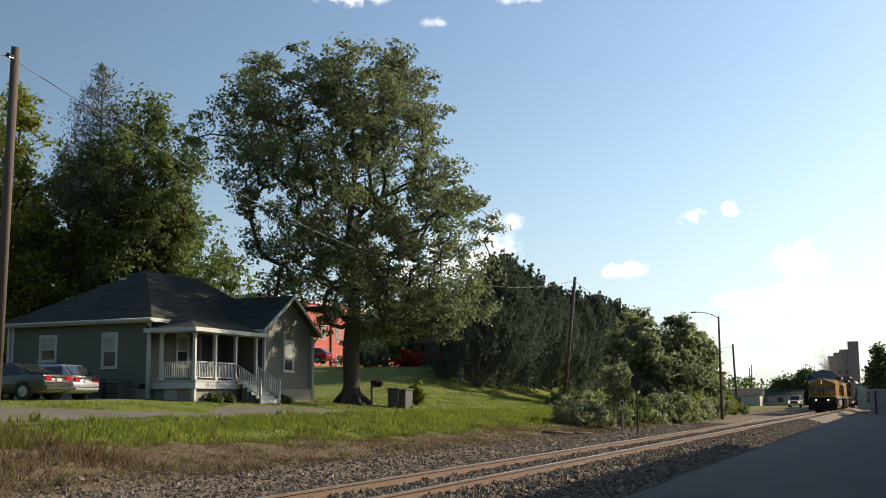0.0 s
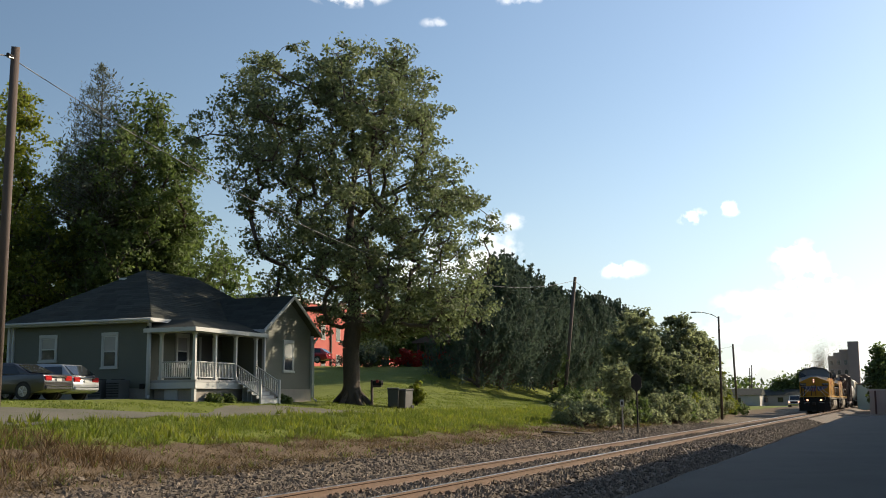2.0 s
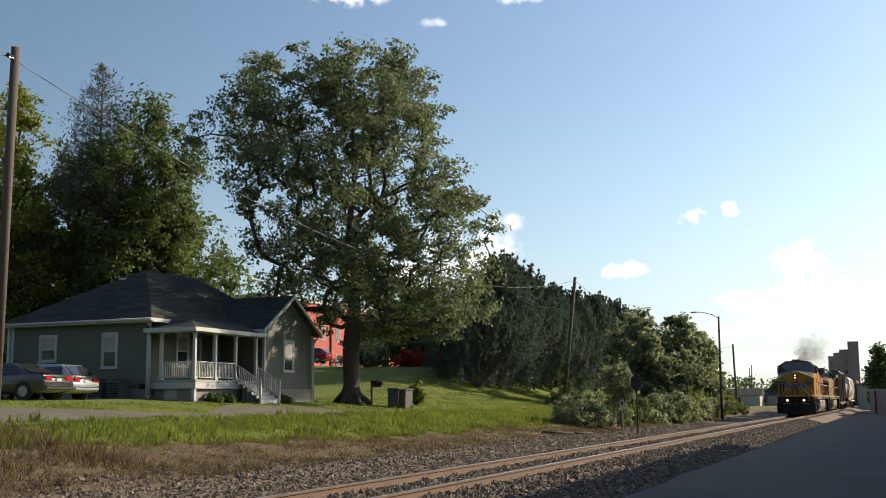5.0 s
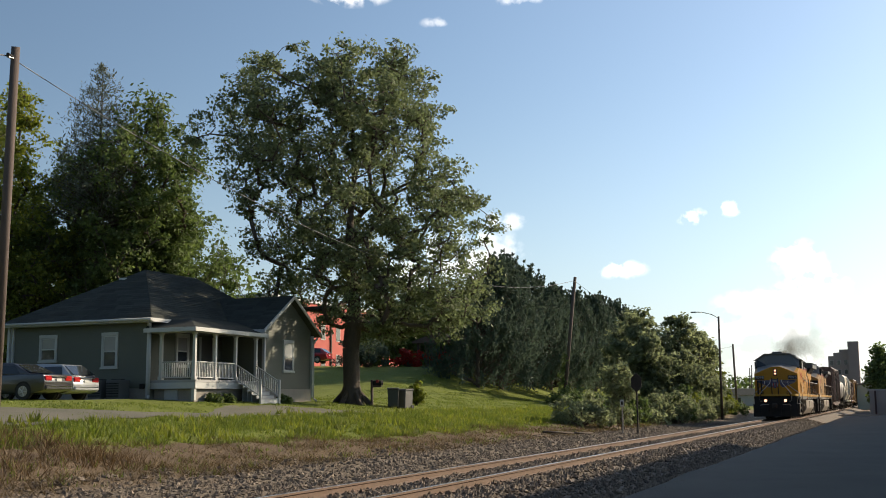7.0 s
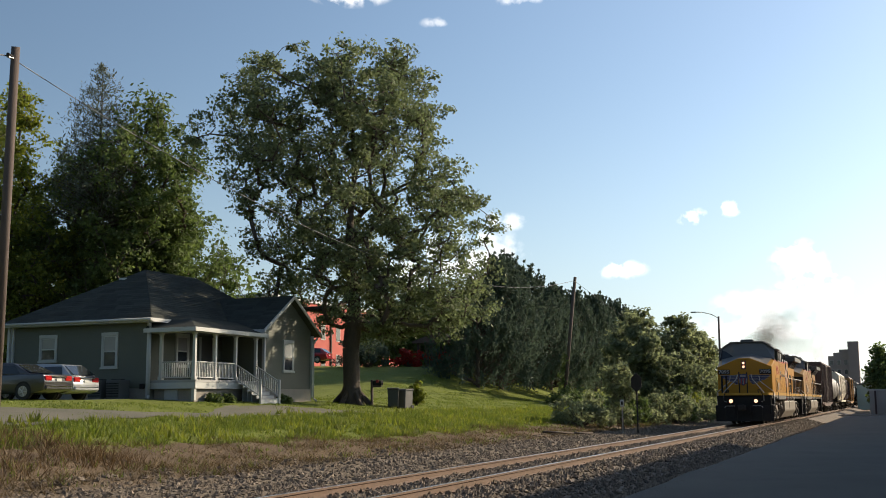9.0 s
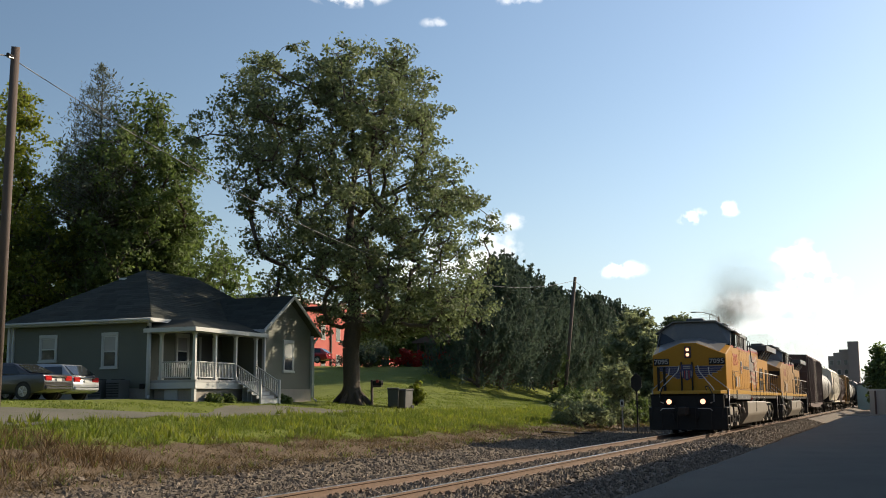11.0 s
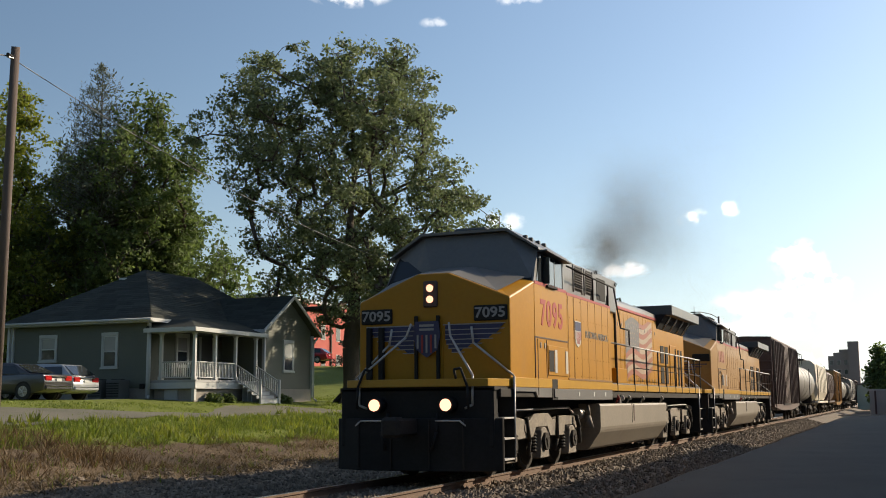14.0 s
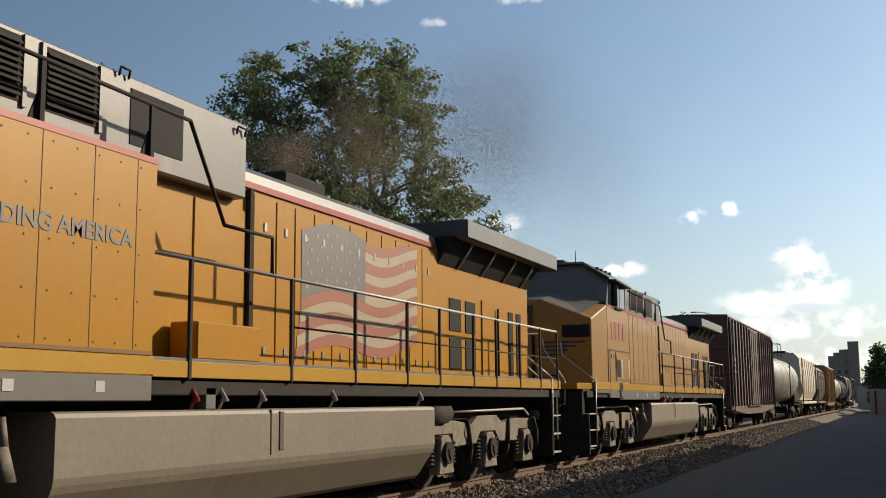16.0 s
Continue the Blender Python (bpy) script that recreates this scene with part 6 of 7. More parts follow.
    part("hood_vent", box(-0.5, 0.5, 13.7, 14.5, 3.95, 4.08, 0.02), dark, t)
    ds = [10.32, 10.80, 11.22, 11.68, 12.14, 12.62, 13.10, 13.56, 14.02, 14.48, 14.95, 15.42]
    for s in (-1, 1):
        for y0, y1 in zip(ds, ds[1:]):
            d = part("hood_door", box(s * 1.06, s * 1.082, y0 + 0.012, y1 - 0.012, 1.62, 3.56, 0.006), paint, t)
            part("door_gap", box(s * 1.06, s * 1.067, y0 - 0.012, y0 + 0.012, 1.62, 3.56), "under", t, "dark gap between hood doors")
            if s > 0 and number:
                part("latch", box(1.082, 1.094, (y0 + y1) / 2 - 0.03, (y0 + y1) / 2 + 0.03, 3.18, 3.28, 0.004), "steel", d)
                part("latch", box(1.082, 1.094, (y0 + y1) / 2 - 0.03, (y0 + y1) / 2 + 0.03, 1.80, 1.90, 0.004), "steel", d)
        part("hood_door", box(s * 1.06, s * 1.078, 8.3, 9.2, 1.62, 3.35, 0.006), paint, t)
        part("hood_door", box(s * 1.06, s * 1.078, 9.24, 10.16, 1.62, 3.35, 0.006), paint, t)
        cond = box(s * 1.06, s * 1.12, 10.2, 10.27, 1.5, 3.6)
        part("conduit", cond, "under", t)
        part("tool_box", box(s * 1.12, s * 1.44, 8.82, 9.93, 1.70, 2.06, 0.015), paint, t, "yellow box on the walkway")
    # radiator end
    part("radiator_core", loft([(-1.06, 3.40), (1.06, 3.40), (1.34, 3.82), (-1.34, 3.82)], 15.6, [(-1.06, 3.40), (1.06, 3.40), (1.34, 3.82), (-1.34, 3.82)], 20.0), "black", t, "dark sloped radiator screens")
    for s in (-1, 1):
        for y in (16.4, 17.5, 18.6, 19.6):
            part("radiator_strut", rod((s * 1.09, y, 3.40), (s * 1.36, y, 3.81), 0.02, 6), "rail_white", t)
    part("radiator_wing", box(-1.5, 1.5, 15.75, 20.6, 3.80, 4.10, 0.02), dark, t, "overhanging dark grey radiator housing")
    part("wing_side", box(1.495, 1.512, 15.76, 20.59, 3.82, 4.09, 0.004), grey, t)
    part("wing_side", box(-1.512, -1.495, 15.76, 20.59, 3.82, 4.09, 0.004), grey, t)
    part("rear_hood_roof", box(-1.0, 1.0, 15.52, 20.04, 3.662, 3.79), dark, t)
    for s in (-1, 1):
        for y0, y1, z0, z1 in ((16.05, 16.55, 2.40, 2.92), (16.75, 17.2, 2.40, 2.92), (16.05, 16.55, 1.80, 2.28), (16.75, 17.2, 1.80, 2.28), (18.9, 19.15, 1.75, 2.9), (19.35, 19.6, 1.75, 2.9)):
            part("screen", box(s * 1.06, s * 1.075, y0, y1, z0, z1, 0.004), "black", t, "black screened opening")
        part("rear_door", box(s * 1.06, s * 1.085, 17.5, 18.6, 1.62, 3.0, 0.01), paint, t)
        part("vertical_rail", pipe([(s * 1.12, 18.2, 1.7), (s * 1.12, 18.2, 2.9)], 0.02), "black", t)
    # walkway edges
    for s in (-1, 1):
        part("walkway_stripe", box(s * 1.40, s * 1.5, 8.084, 20.7, 1.52, 1.67, 0.005), "stripe_yellow", t, "yellow walkway edge")
        dk = box(s * 1.06, s * 1.49, 8.084, 20.7, 1.66, 1.70, 0.004)
        part("walkway", dk, "loco_grey", t)
        part("walkway_handrail", pipe([(s * 1.48, 8.0, 2.62), (s * 1.48, 20.55, 2.62)], 0.02, 8), "rail_white", t, "round steel handrail")
        for y in (8.6, 10.44, 11.95, 13.47, 14.6, 15.96, 17.0, 18.22, 19.4, 20.5):
            part("handrail_post", box(s * 1.475, s * 1.51, y, y + 0.05, 1.50, 2.62, 0.006), "under", t)
        part("lower_cable", pipe([(s * 1.48, 10.44, 2.1), (s * 1.48, 20.5, 2.1)], 0.012), "under", t)
    # front platform, pilot, plough, steps
    part("pilot", box(-1.40, 1.40, 0.30, 0.52, 0.55, 1.53, 0.02), "black", t, "black pilot sheet")
    part("anticlimber", prism([(-1.44, 0.95), (-1.3, 0.32), (-0.95, 0.18), (0.95, 0.18), (1.3, 0.32), (1.44, 0.95), (1.44, 1.08), (-1.44, 1.08)], 1.54, 1.67, "z", 0.008), "stripe_yellow", t, "yellow anticlimber lip")
    part("front_deck", box(-1.42, 1.42, 0.30, 1.08, 1.48, 1.538), "under", t)
    pl = [(-1.52, 0.42), (-0.95, 0.08), (0.95, 0.08), (1.52, 0.42), (1.52, 0.48), (-1.52, 0.48)]
    part("snow_plough", prism(pl, 0.16, 1.02, "z", 0.015), "black", t, "black snow plough")
    for u in (-0.95, -0.35, 0.35, 0.95):
        part("plough_rib", box(u - 0.012, u + 0.012, 0.05, 0.09, 0.2, 1.0), "under", t)
    cp = box(-0.13, 0.13, -0.62, 0.3, 0.75, 1.02, 0.03)
    box(-0.2, 0.12, -0.66, -0.36, 0.72, 1.05, 0.05, cp)
    part("coupler", cp, "under", t)
    for s in (-1, 1):
        part("air_hose", pipe([(s * 0.45, 0.2, 1.1), (s * 0.5, 0.02, 0.8), (s * 0.42, 0.0, 0.5)], 0.03), "black", t)
    for s in (-1, 1):
        for end in (0, 1):
            yy = (lambda y: y) if not end else (lambda y: 21.2 - y)
            for z in (0.32, 0.66, 1.0):
                a, c = sorted((yy(0.55), yy(1.05)))
                stp = part("step", box(s * 1.10, s * 1.50, a, c, z, z + 0.03, 0.004), "rail_white", t, "worn steel step")
            a, c = sorted((yy(1.05), yy(1.09)))
            part("step_side", box(s * 1.05, s * 1.5, a, c, 0.28, 1.5), "black", t)
            a, c = sorted((yy(0.50), yy(1.07)))
            part("step_back", box(s * 1.02, s * 1.06, a, c, 0.3, 1.5), "black", t)
            part("grab_rail", pipe([(s * 1.5, yy(1.08), 0.36), (s * 1.5, yy(1.08), 1.72), (s * 0.80, yy(0.98), 2.30), (s * 0.76, yy(1.0), 2.58)], 0.02, 8), "rail_white", t, "light grey bent handrail")
            part("grab_rail", pipe([(s * 0.9, yy(0.30), 1.18), (s * 1.04, yy(0.28), 1.24), (s * 1.04, yy(0.30), 1.72), (s * 0.42, yy(0.86), 2.42), (s * 0.36, yy(0.95), 2.66)], 0.02, 8), "rail_white", t)
        part("uncoupling_lever", pipe([(s * 0.15, 0.12, 0.98), (s * 0.9, 0.05, 0.98), (s * 1.0, 0.05, 0.9)], 0.014), "rail_white", t)
        mr = pipe([(s * 0.78, 0.2, 1.67), (s * 0.76, 0.16, 1.82), (s * 0.88, 0.16, 1.84), (s * 1.0, 0.14, 1.55), (s * 1.02, 0.14, 1.18)], 0.022, 8)
        part("corner_loop", mr, "black", t)
        # ditch lights
        dl = rod((s * 0.65, 0.34, 1.24), (s * 0.65, 0.06, 1.24), 0.125, 16)
        hs = part("ditch_light", dl, "black", t)
        part("lens", rod((s * 0.65, 0.062, 1.24), (s * 0.65, 0.045, 1.24), 0.10, 16), "lamp" if number else "glass", hs, "glowing warm headlight" if number else "unlit headlight")
    rear = pipe([(-1.1, 20.6, 1.7), (-1.1, 20.7, 2.6), (1.1, 20.7, 2.6), (1.1, 20.6, 1.7)], 0.02)
    part("rear_handrail", rear, "rail_white", t)
    part("rear_pilot", box(-1.4, 1.4, 20.7, 20.85, 0.55, 1.5, 0.02), "black", t)
    # headlight box, number boards, nose door
    hb = part("headlight_box", box(-0.17, 0.10, 1.035, 1.10, 2.95, 3.42, 0.02), "brown", t, "dark recessed headlight housing")
    for z in (3.29, 3.09):
        part("lens", rod((-0.035, 1.04, z), (-0.035, 1.022, z), 0.066, 14), "lamp_dim" if number else "glass", hb, "glowing warm headlight" if number else "unlit headlight")
    for s in (-1, 1):
        nb = part("number_board", box(s * 0.78, s * 1.40, 1.045, 1.09, 2.68, 2.95, 0.02), "black", t, "black number board with white figures")
        if number:
            words("board_figure", number, 0.25, "silver", pose(s * 1.09, 1.044, 2.815, 90), nb, sx=1.15)
    nd = part("nose_door", box(-0.36, 0.20, 1.06, 1.083, 1.60, 2.72, 0.008), paint, t, "yellow nose door")
    for u in (-0.30, 0.12):
        part("door_rail", box(u - 0.03, u + 0.03, 1.0, 1.06, 1.66, 2.80, 0.01), "black", nd)
    for u in (-1.22, -0.98):
        part("hose_rack", box(u - 0.045, u + 0.045, 0.98, 1.08, 1.66, 2.62, 0.01), "black", t)
    # winged emblem in plain shapes
    if number:
        for s in (-1, 1):
            for i, (l0, l1, z) in enumerate(((0.24, 1.34, 2.585), (0.24, 1.27, 2.50), (0.24, 1.13, 2.415), (0.26, 0.93, 2.335), (0.30, 0.74, 2.26), (0.36, 0.60, 2.19))):
                l1 = l1 if s > 0 else l1 * 0.96
                part("wing_bar", prism([(s * l0, z - 0.038), (s * l0, z + 0.038), (s * l1, z + 0.038), (s * (l1 - 0.09), z - 0.038)], 1.068, 1.079, "y"), "navy", t)
                part("wing_edge", prism([(s * l0, z - 0.052), (s * l0, z - 0.036), (s * (l1 + 0.01), z - 0.036), (s * (l1 - 0.02), z - 0.052)], 1.066, 1.079, "y"), "silver", t)
        part("wing_top", box(-1.3, 1.36, 1.066, 1.079, 2.625, 2.642), "silver", t)
        sh = part("shield", prism([(-0.30, 2.70), (0.14, 2.70), (0.18, 2.45), (0.12, 2.20), (-0.08, 2.06), (-0.28, 2.20), (-0.34, 2.45)], 0.985, 0.998, "y"), "navy", t, "shield emblem in navy, silver and dull red bars")
        for i in range(5):
            u = -0.25 + 0.085 * i
            part("shield_bar", box(u - 0.018, u + 0.018, 0.978, 0.986, 2.14 if i in (1, 2, 3) else 2.22, 2.46), "silver" if i % 2 == 0 else "red", sh)
        for i in range(2):
            part("shield_mark", box(-0.22, 0.06, 0.978, 0.986, 2.535 + 0.07 * i, 2.575 + 0.07 * i), "silver", sh)
        # lettering on the side
        for i, ch in enumerate(number):
            words("road_figure", ch, 0.68, "red", pose(1.5015, 2.80 + 0.387 * i, 2.90, 90, 0, 90), t, sx=1.02)
        words("slogan", "BUILDING AMERICA", 0.20, "loco_grey", pose(1.5015, 6.78, 2.68, 90, 0, 90), t, sx=1.08)
        ss = part("side_shield", prism([(4.98, 2.92), (5.43, 2.92), (5.43, 2.55), (5.36, 2.44), (5.2, 2.38), (5.05, 2.44), (4.98, 2.55)], 1.5, 1.512, "x"), "white", t, "painted shield with red and white bars")
        part("shield_head", box(1.512, 1.516, 5.0, 5.41, 2.72, 2.90), "navy", ss)
        for i in range(5):
            part("shield_bar", box(1.512, 1.516, 5.02 + i * 0.084, 5.05 + i * 0.084, 2.45 if i in (1, 2, 3) else 2.53, 2.70), "red", ss)
        flag(t)
    else:
        for s in (-1, 1):
            for i in range(4):
                y0 = 3.36 - 0.72 + i * 0.38
                part("figure_bar", box(1.5, 1.508, y0, y0 + 0.26, 2.70, 3.12), "flag_red", t) if s > 0 else None
        for i in range(4):
            part("wing_bar", box(0.3, 1.3 - 0.2 * i, 1.068, 1.079, 2.56 - 0.09 * i, 2.60 - 0.09 * i), "navy", t)
            part("wing_bar", box(-1.3 + 0.2 * i, -0.3, 1.068, 1.079, 2.56 - 0.09 * i, 2.60 - 0.09 * i), "navy", t)
    # cab side door, battery box front, step pocket
    for s in (-1, 1):
        fr = bmesh.new()
        box(s * 1.5, s * 1.513, 2.27, 4.44, 2.44, 2.465, 0, fr)
        box(s * 1.5, s * 1.513, 2.27, 2.295, 1.72, 2.465, 0, fr)
        box(s * 1.5, s * 1.510, 2.44, 2.455, 1.40, 2.42, 0, fr)
        box(s * 1.5, s * 1.510, 2.98, 2.995, 1.72, 2.42, 0, fr)
        part("side_door_frame", fr, "brown", t, "raised door edges")
        bw = part("battery_door", box(s * 1.5, s * 1.516, 3.06, 4.40, 1.77, 2.33, 0.006), paint, t)
        part("dark_slot", box(s * 1.516, s * 1.522, 3.10, 3.42, 1.84, 2.24, 0.003), "black", bw)
        part("vent_panel", box(s * 1.516, s * 1.526, 3.46, 3.62, 1.82, 2.26, 0.003), "rail_white", bw)
        part("vent_panel", box(s * 1.516, s * 1.526, 4.20, 4.36, 1.82, 2.26, 0.003), "rail_white", bw)
        sp = part("step_pocket", box(s * 1.498, s * 1.509, 3.30, 3.66, 1.31, 1.70, 0.003), "black", t)
        part("step_plate", box(s * 1.505, s * 1.53, 3.38, 3.58, 1.36, 1.52, 0.004), "loco_grey", sp)
        for y in (2.58, 2.84):
            part("latch", box(s * 1.5, s * 1.516, y, y + 0.06, 2.26, 2.36, 0.004), "steel", t)
    # fuel tank
    side = [(1.44, 1.23), (1.48, 1.215), (1.5, 1.18), (1.5, 0.72), (1.488, 0.66), (1.465, 0.60), (1.24, 0.28), (1.19, 0.24), (1.10, 0.22)]
    sec = side + [(-x, z) for x, z in side[::-1]]
    tank = prism(sec, 6.92, 14.40, "y")
    ft = part("fuel_tank", tank, "tank_grey", t, "dusty grey fuel tank with rounded lower sides")
    part("sight_glass", box(1.49, 1.512, 10.22, 10.30, 0.80, 1.20, 0.004), "brown", ft)
    part("tank_seam", box(1.49, 1.506, 10.05, 10.065, 0.76, 1.22), "under", ft)
    for y, mt in ((8.78, "red"), (9.25, "rail_white"), (9.95, "rail_white"), (11.5, "rail_white"), (14.0, "rail_white")):
        g = rod((1.40, y, 1.22), (1.46, y, 1.36), 0.018, 6)
        rod((1.44, y - 0.01, 1.36), (1.47, y + 0.01, 1.38), 0.075, 10, g)
        part("tank_fitting", g, mt, ft)
    part("valve_box", box(1.30, 1.46, 8.95, 9.12, 1.23, 1.44, 0.01), "loco_grey", ft)
    for s in (-1, 1):
        ar = rod((s * 1.15, 14.6, 1.12), (s * 1.15, 15.6, 1.12), 0.16, 14)
        part("air_reservoir", ar, "under", t)
        bl = rod((s * 1.32, 6.55, 1.20), (s * 1.32, 6.55, 0.98), 0.03, 10, r2=0.06)
        rod((s * 1.32, 6.55, 0.98), (s * 1.32, 6.55, 0.72), 0.06, 12, bl, r2=0.13)
        part("bell", bl, "truck_grey", t, "dusty bell hanging under the frame")
    part("under_gear", box(-0.9, 0.9, 5.9, 6.9, 0.7, 1.1, 0.03), "under", t)
    part("under_gear", box(-1.1, 1.1, 14.45, 15.2, 0.85, 1.3, 0.03), "under", t)
    engine_truck(t, (1.75, 3.70, 5.65), False)
    engine_truck(t, (15.55, 17.50, 19.45), True)
    return t


def flag(t):
    """A faded waving flag painted over the hood doors."""
    def wave(y):
        return 0.10 * math.sin((y - 11.5) * 2.3) + 0.06 * (y - 11.5)
    y0, y1, zb, zt = 11.25, 14.75, 1.85, 3.36
    def band(name, ya, yb, za, zc, material, off):
        b = bmesh.new()
        n = 14
        prev = None
        for i in range(n + 1):
            y = ya + (yb - ya) * i / n
            w = wave(y)
            lo, hi = b.verts.new((off, y, max(1.66, min(3.52, za + w)))), b.verts.new((off, y, max(1.66, min(3.52, zc + w))))
            lo2, hi2 = b.verts.new((off - 0.006, y, lo.co.z)), b.verts.new((off - 0.006, y, hi.co.z))
            if prev:
                b.faces.new((prev[0], lo, hi, prev[1]))
                b.faces.new((prev[1], hi, hi2, prev[3]))
                b.faces.new((prev[0], prev[2], lo2, lo))
            prev = (lo, hi, lo2, hi2)
        return part(name, b, material, t)
    h = (zt - zb) / 11
    for i in range(11):
        za = zb + i * h
        ya = y0 + 0.03 * i if i < 5 else 13.05
        band("flag_stripe", ya, y1, za, za + h * 0.98, "flag_red" if i % 2 == 0 else "flag_white", 1.0885)
    band("flag_canton", y0 + 0.12, 13.04, zb + 5 * h, zt, "flag_blue", 1.0885)
    st = bmesh.new()
    for r in range(5):
        for c in range(6):
            y = 11.5 + c * 0.25 + (r % 2) * 0.1
            z = 2.66 + r * 0.14 + wave(y)
            if z < 3.46:
                rod((1.089, y, z), (1.0915, y, z), 0.028, 5, st)
    tagged(part("flag_stars", st, "flag_white", t), kind="stuff")


M["flag_red"] = mat("faded_flag_red", (0.33, 0.105, 0.07), (0.29, 0.12, 0.07), 1.5, 12, 0.45, 0.02)
M["flag_white"] = mat("faded_flag_white", (0.40, 0.33, 0.25), (0.36, 0.27, 0.17), 1.5, 12, 0.45, 0.02)
M["flag_blue"] = mat("faded_flag_blue", (0.125, 0.125, 0.135), (0.165, 0.145, 0.125), 1.5, 12, 0.45, 0.02)


def freight_truck(parent, c):
    tr = part("truck", box(-0.6, 0.6, c - 0.3, c + 0.3, 0.45, 0.8, 0.04), "under", parent)
    for s in (-1, 1):
        b = prism([(c - 1.25, 0.62), (c - 0.9, 0.74), (c - 0.45, 0.86), (c + 0.45, 0.86), (c + 0.9, 0.74), (c + 1.25, 0.62), (c + 1.1, 0.48), (c + 0.7, 0.46), (c + 0.4, 0.26), (c - 0.4, 0.26), (c - 0.7, 0.46), (c - 1.1, 0.48)], min(s * 0.98, s * 1.12), max(s * 0.98, s * 1.12), "x", 0.015)
        for a in (-0.88, 0.88):
            rod((s * 1.1, c + a, 0.46), (s * 1.2, c + a, 0.46), 0.12, 12, b)
        part("side_frame", b, "under", tr)
        sp = bmesh.new()
        for d in (-0.18, 0, 0.18):
            rod((s * 1.06, c + d, 0.30), (s * 1.06, c + d, 0.62), 0.075, 8, sp)
        part("springs", sp, "rust", tr)
    for a in (-0.88, 0.88):
        wheelset(parent, c + a, 0.46)


def couplers(t, L):
    for y0, y1 in ((-0.45, 0.3), (L - 0.3, L + 0.45)):
        part("coupler", box(-0.12, 0.12, y0, y1, 0.75, 1.0, 0.02), "under", t)


def ladder(t, y, s, z0, z1):
    b = pipe([(s * 1.56, y, z0), (s * 1.56, y, z1)], 0.018)
    pipe([(s * 1.56, y + 0.4, z0), (s * 1.56, y + 0.4, z1)], 0.018, bm=b)
    z = z0 + 0.2
    while z < z1:
        pipe([(s * 1.56, y, z), (s * 1.56, y + 0.4, z)], 0.015, bm=b)
        z += 0.38
    part("ladder", b, "under", t)


def boxcar(at, L, h, paint, label, ribs=True):
    t = thing("boxcar", label, "freight car", at, "cars of the train")
    part("body", box(-1.46, 1.46, 0.3, L - 0.3, 1.02, h - 0.12, 0.02), paint, t)
    part("roof", prism([(-1.5, h - 0.14), (1.5, h - 0.14), (1.46, h - 0.05), (0, h), (-1.46, h - 0.05)], 0.25, L - 0.25, "y"), "brown" if paint == "brown" else "loco_grey", t)
    part("side_sill", prism([(0.4, 1.04), (0.4, 0.9), (L * 0.3, 0.68), (L * 0.7, 0.68), (L - 0.4, 0.9), (L - 0.4, 1.04)], -1.49, 1.49, "x"), paint, t)
    rib = None
    for s in (-1, 1):
        n = int((L - 1) / 0.95)
        for i in range(n + 1):
            y = 0.5 + i * (L - 1.0) / n
            if abs(y - L / 2) < 1.7:
                continue
            m_ = Matrix.Translation((s * 1.49, y, 0))
            if rib is None:
                rib = part("rib", box(-0.045, 0.045, -0.05, 0.05, 1.04, h - 0.18, 0.012), paint, t)
                rib.matrix_basis = m_
            else:
                again(rib, m_)
        d = part("door", box(s * 1.46, s * 1.53, L / 2 - 1.5, L / 2 + 1.5, 1.08, h - 0.25, 0.012), paint, t)
        for k in range(4):
            part("door_rod", box(s * 1.53, s * 1.56, L / 2 - 1.2 + k * 0.8, L / 2 - 1.16 + k * 0.8, 1.1, h - 0.3), "under", d)
        part("door_track", box(s * 1.47, s * 1.57, L / 2 - 3.2, L / 2 + 1.7, 1.0, 1.07), "under", t)
        for k in range(3):
            part("stencil_bar", box(s * 1.46, s * 1.467, 1.3 + 0.3 * (k == 1), 3.0 - 0.3 * k, 2.9 - 0.25 * k, 3.02 - 0.25 * k), "silver", t)
        ladder(t, 0.35, s, 0.6, h - 0.3)
        ladder(t, L - 0.75, s, 0.6, h - 0.3)
    for yv in (0.29, L - 0.29):
        bb = bmesh.new()
        for i in range(6):
            box(-1.4, 1.4, yv - 0.03, yv + 0.03, 1.3 + 0.5 * i, 1.42 + 0.5 * i, 0.01, bb)
        part("end_ribs", bb, paint, t)
    couplers(t, L)
    freight_truck(t, 2.2)
    freight_truck(t, L - 2.2)
    return t


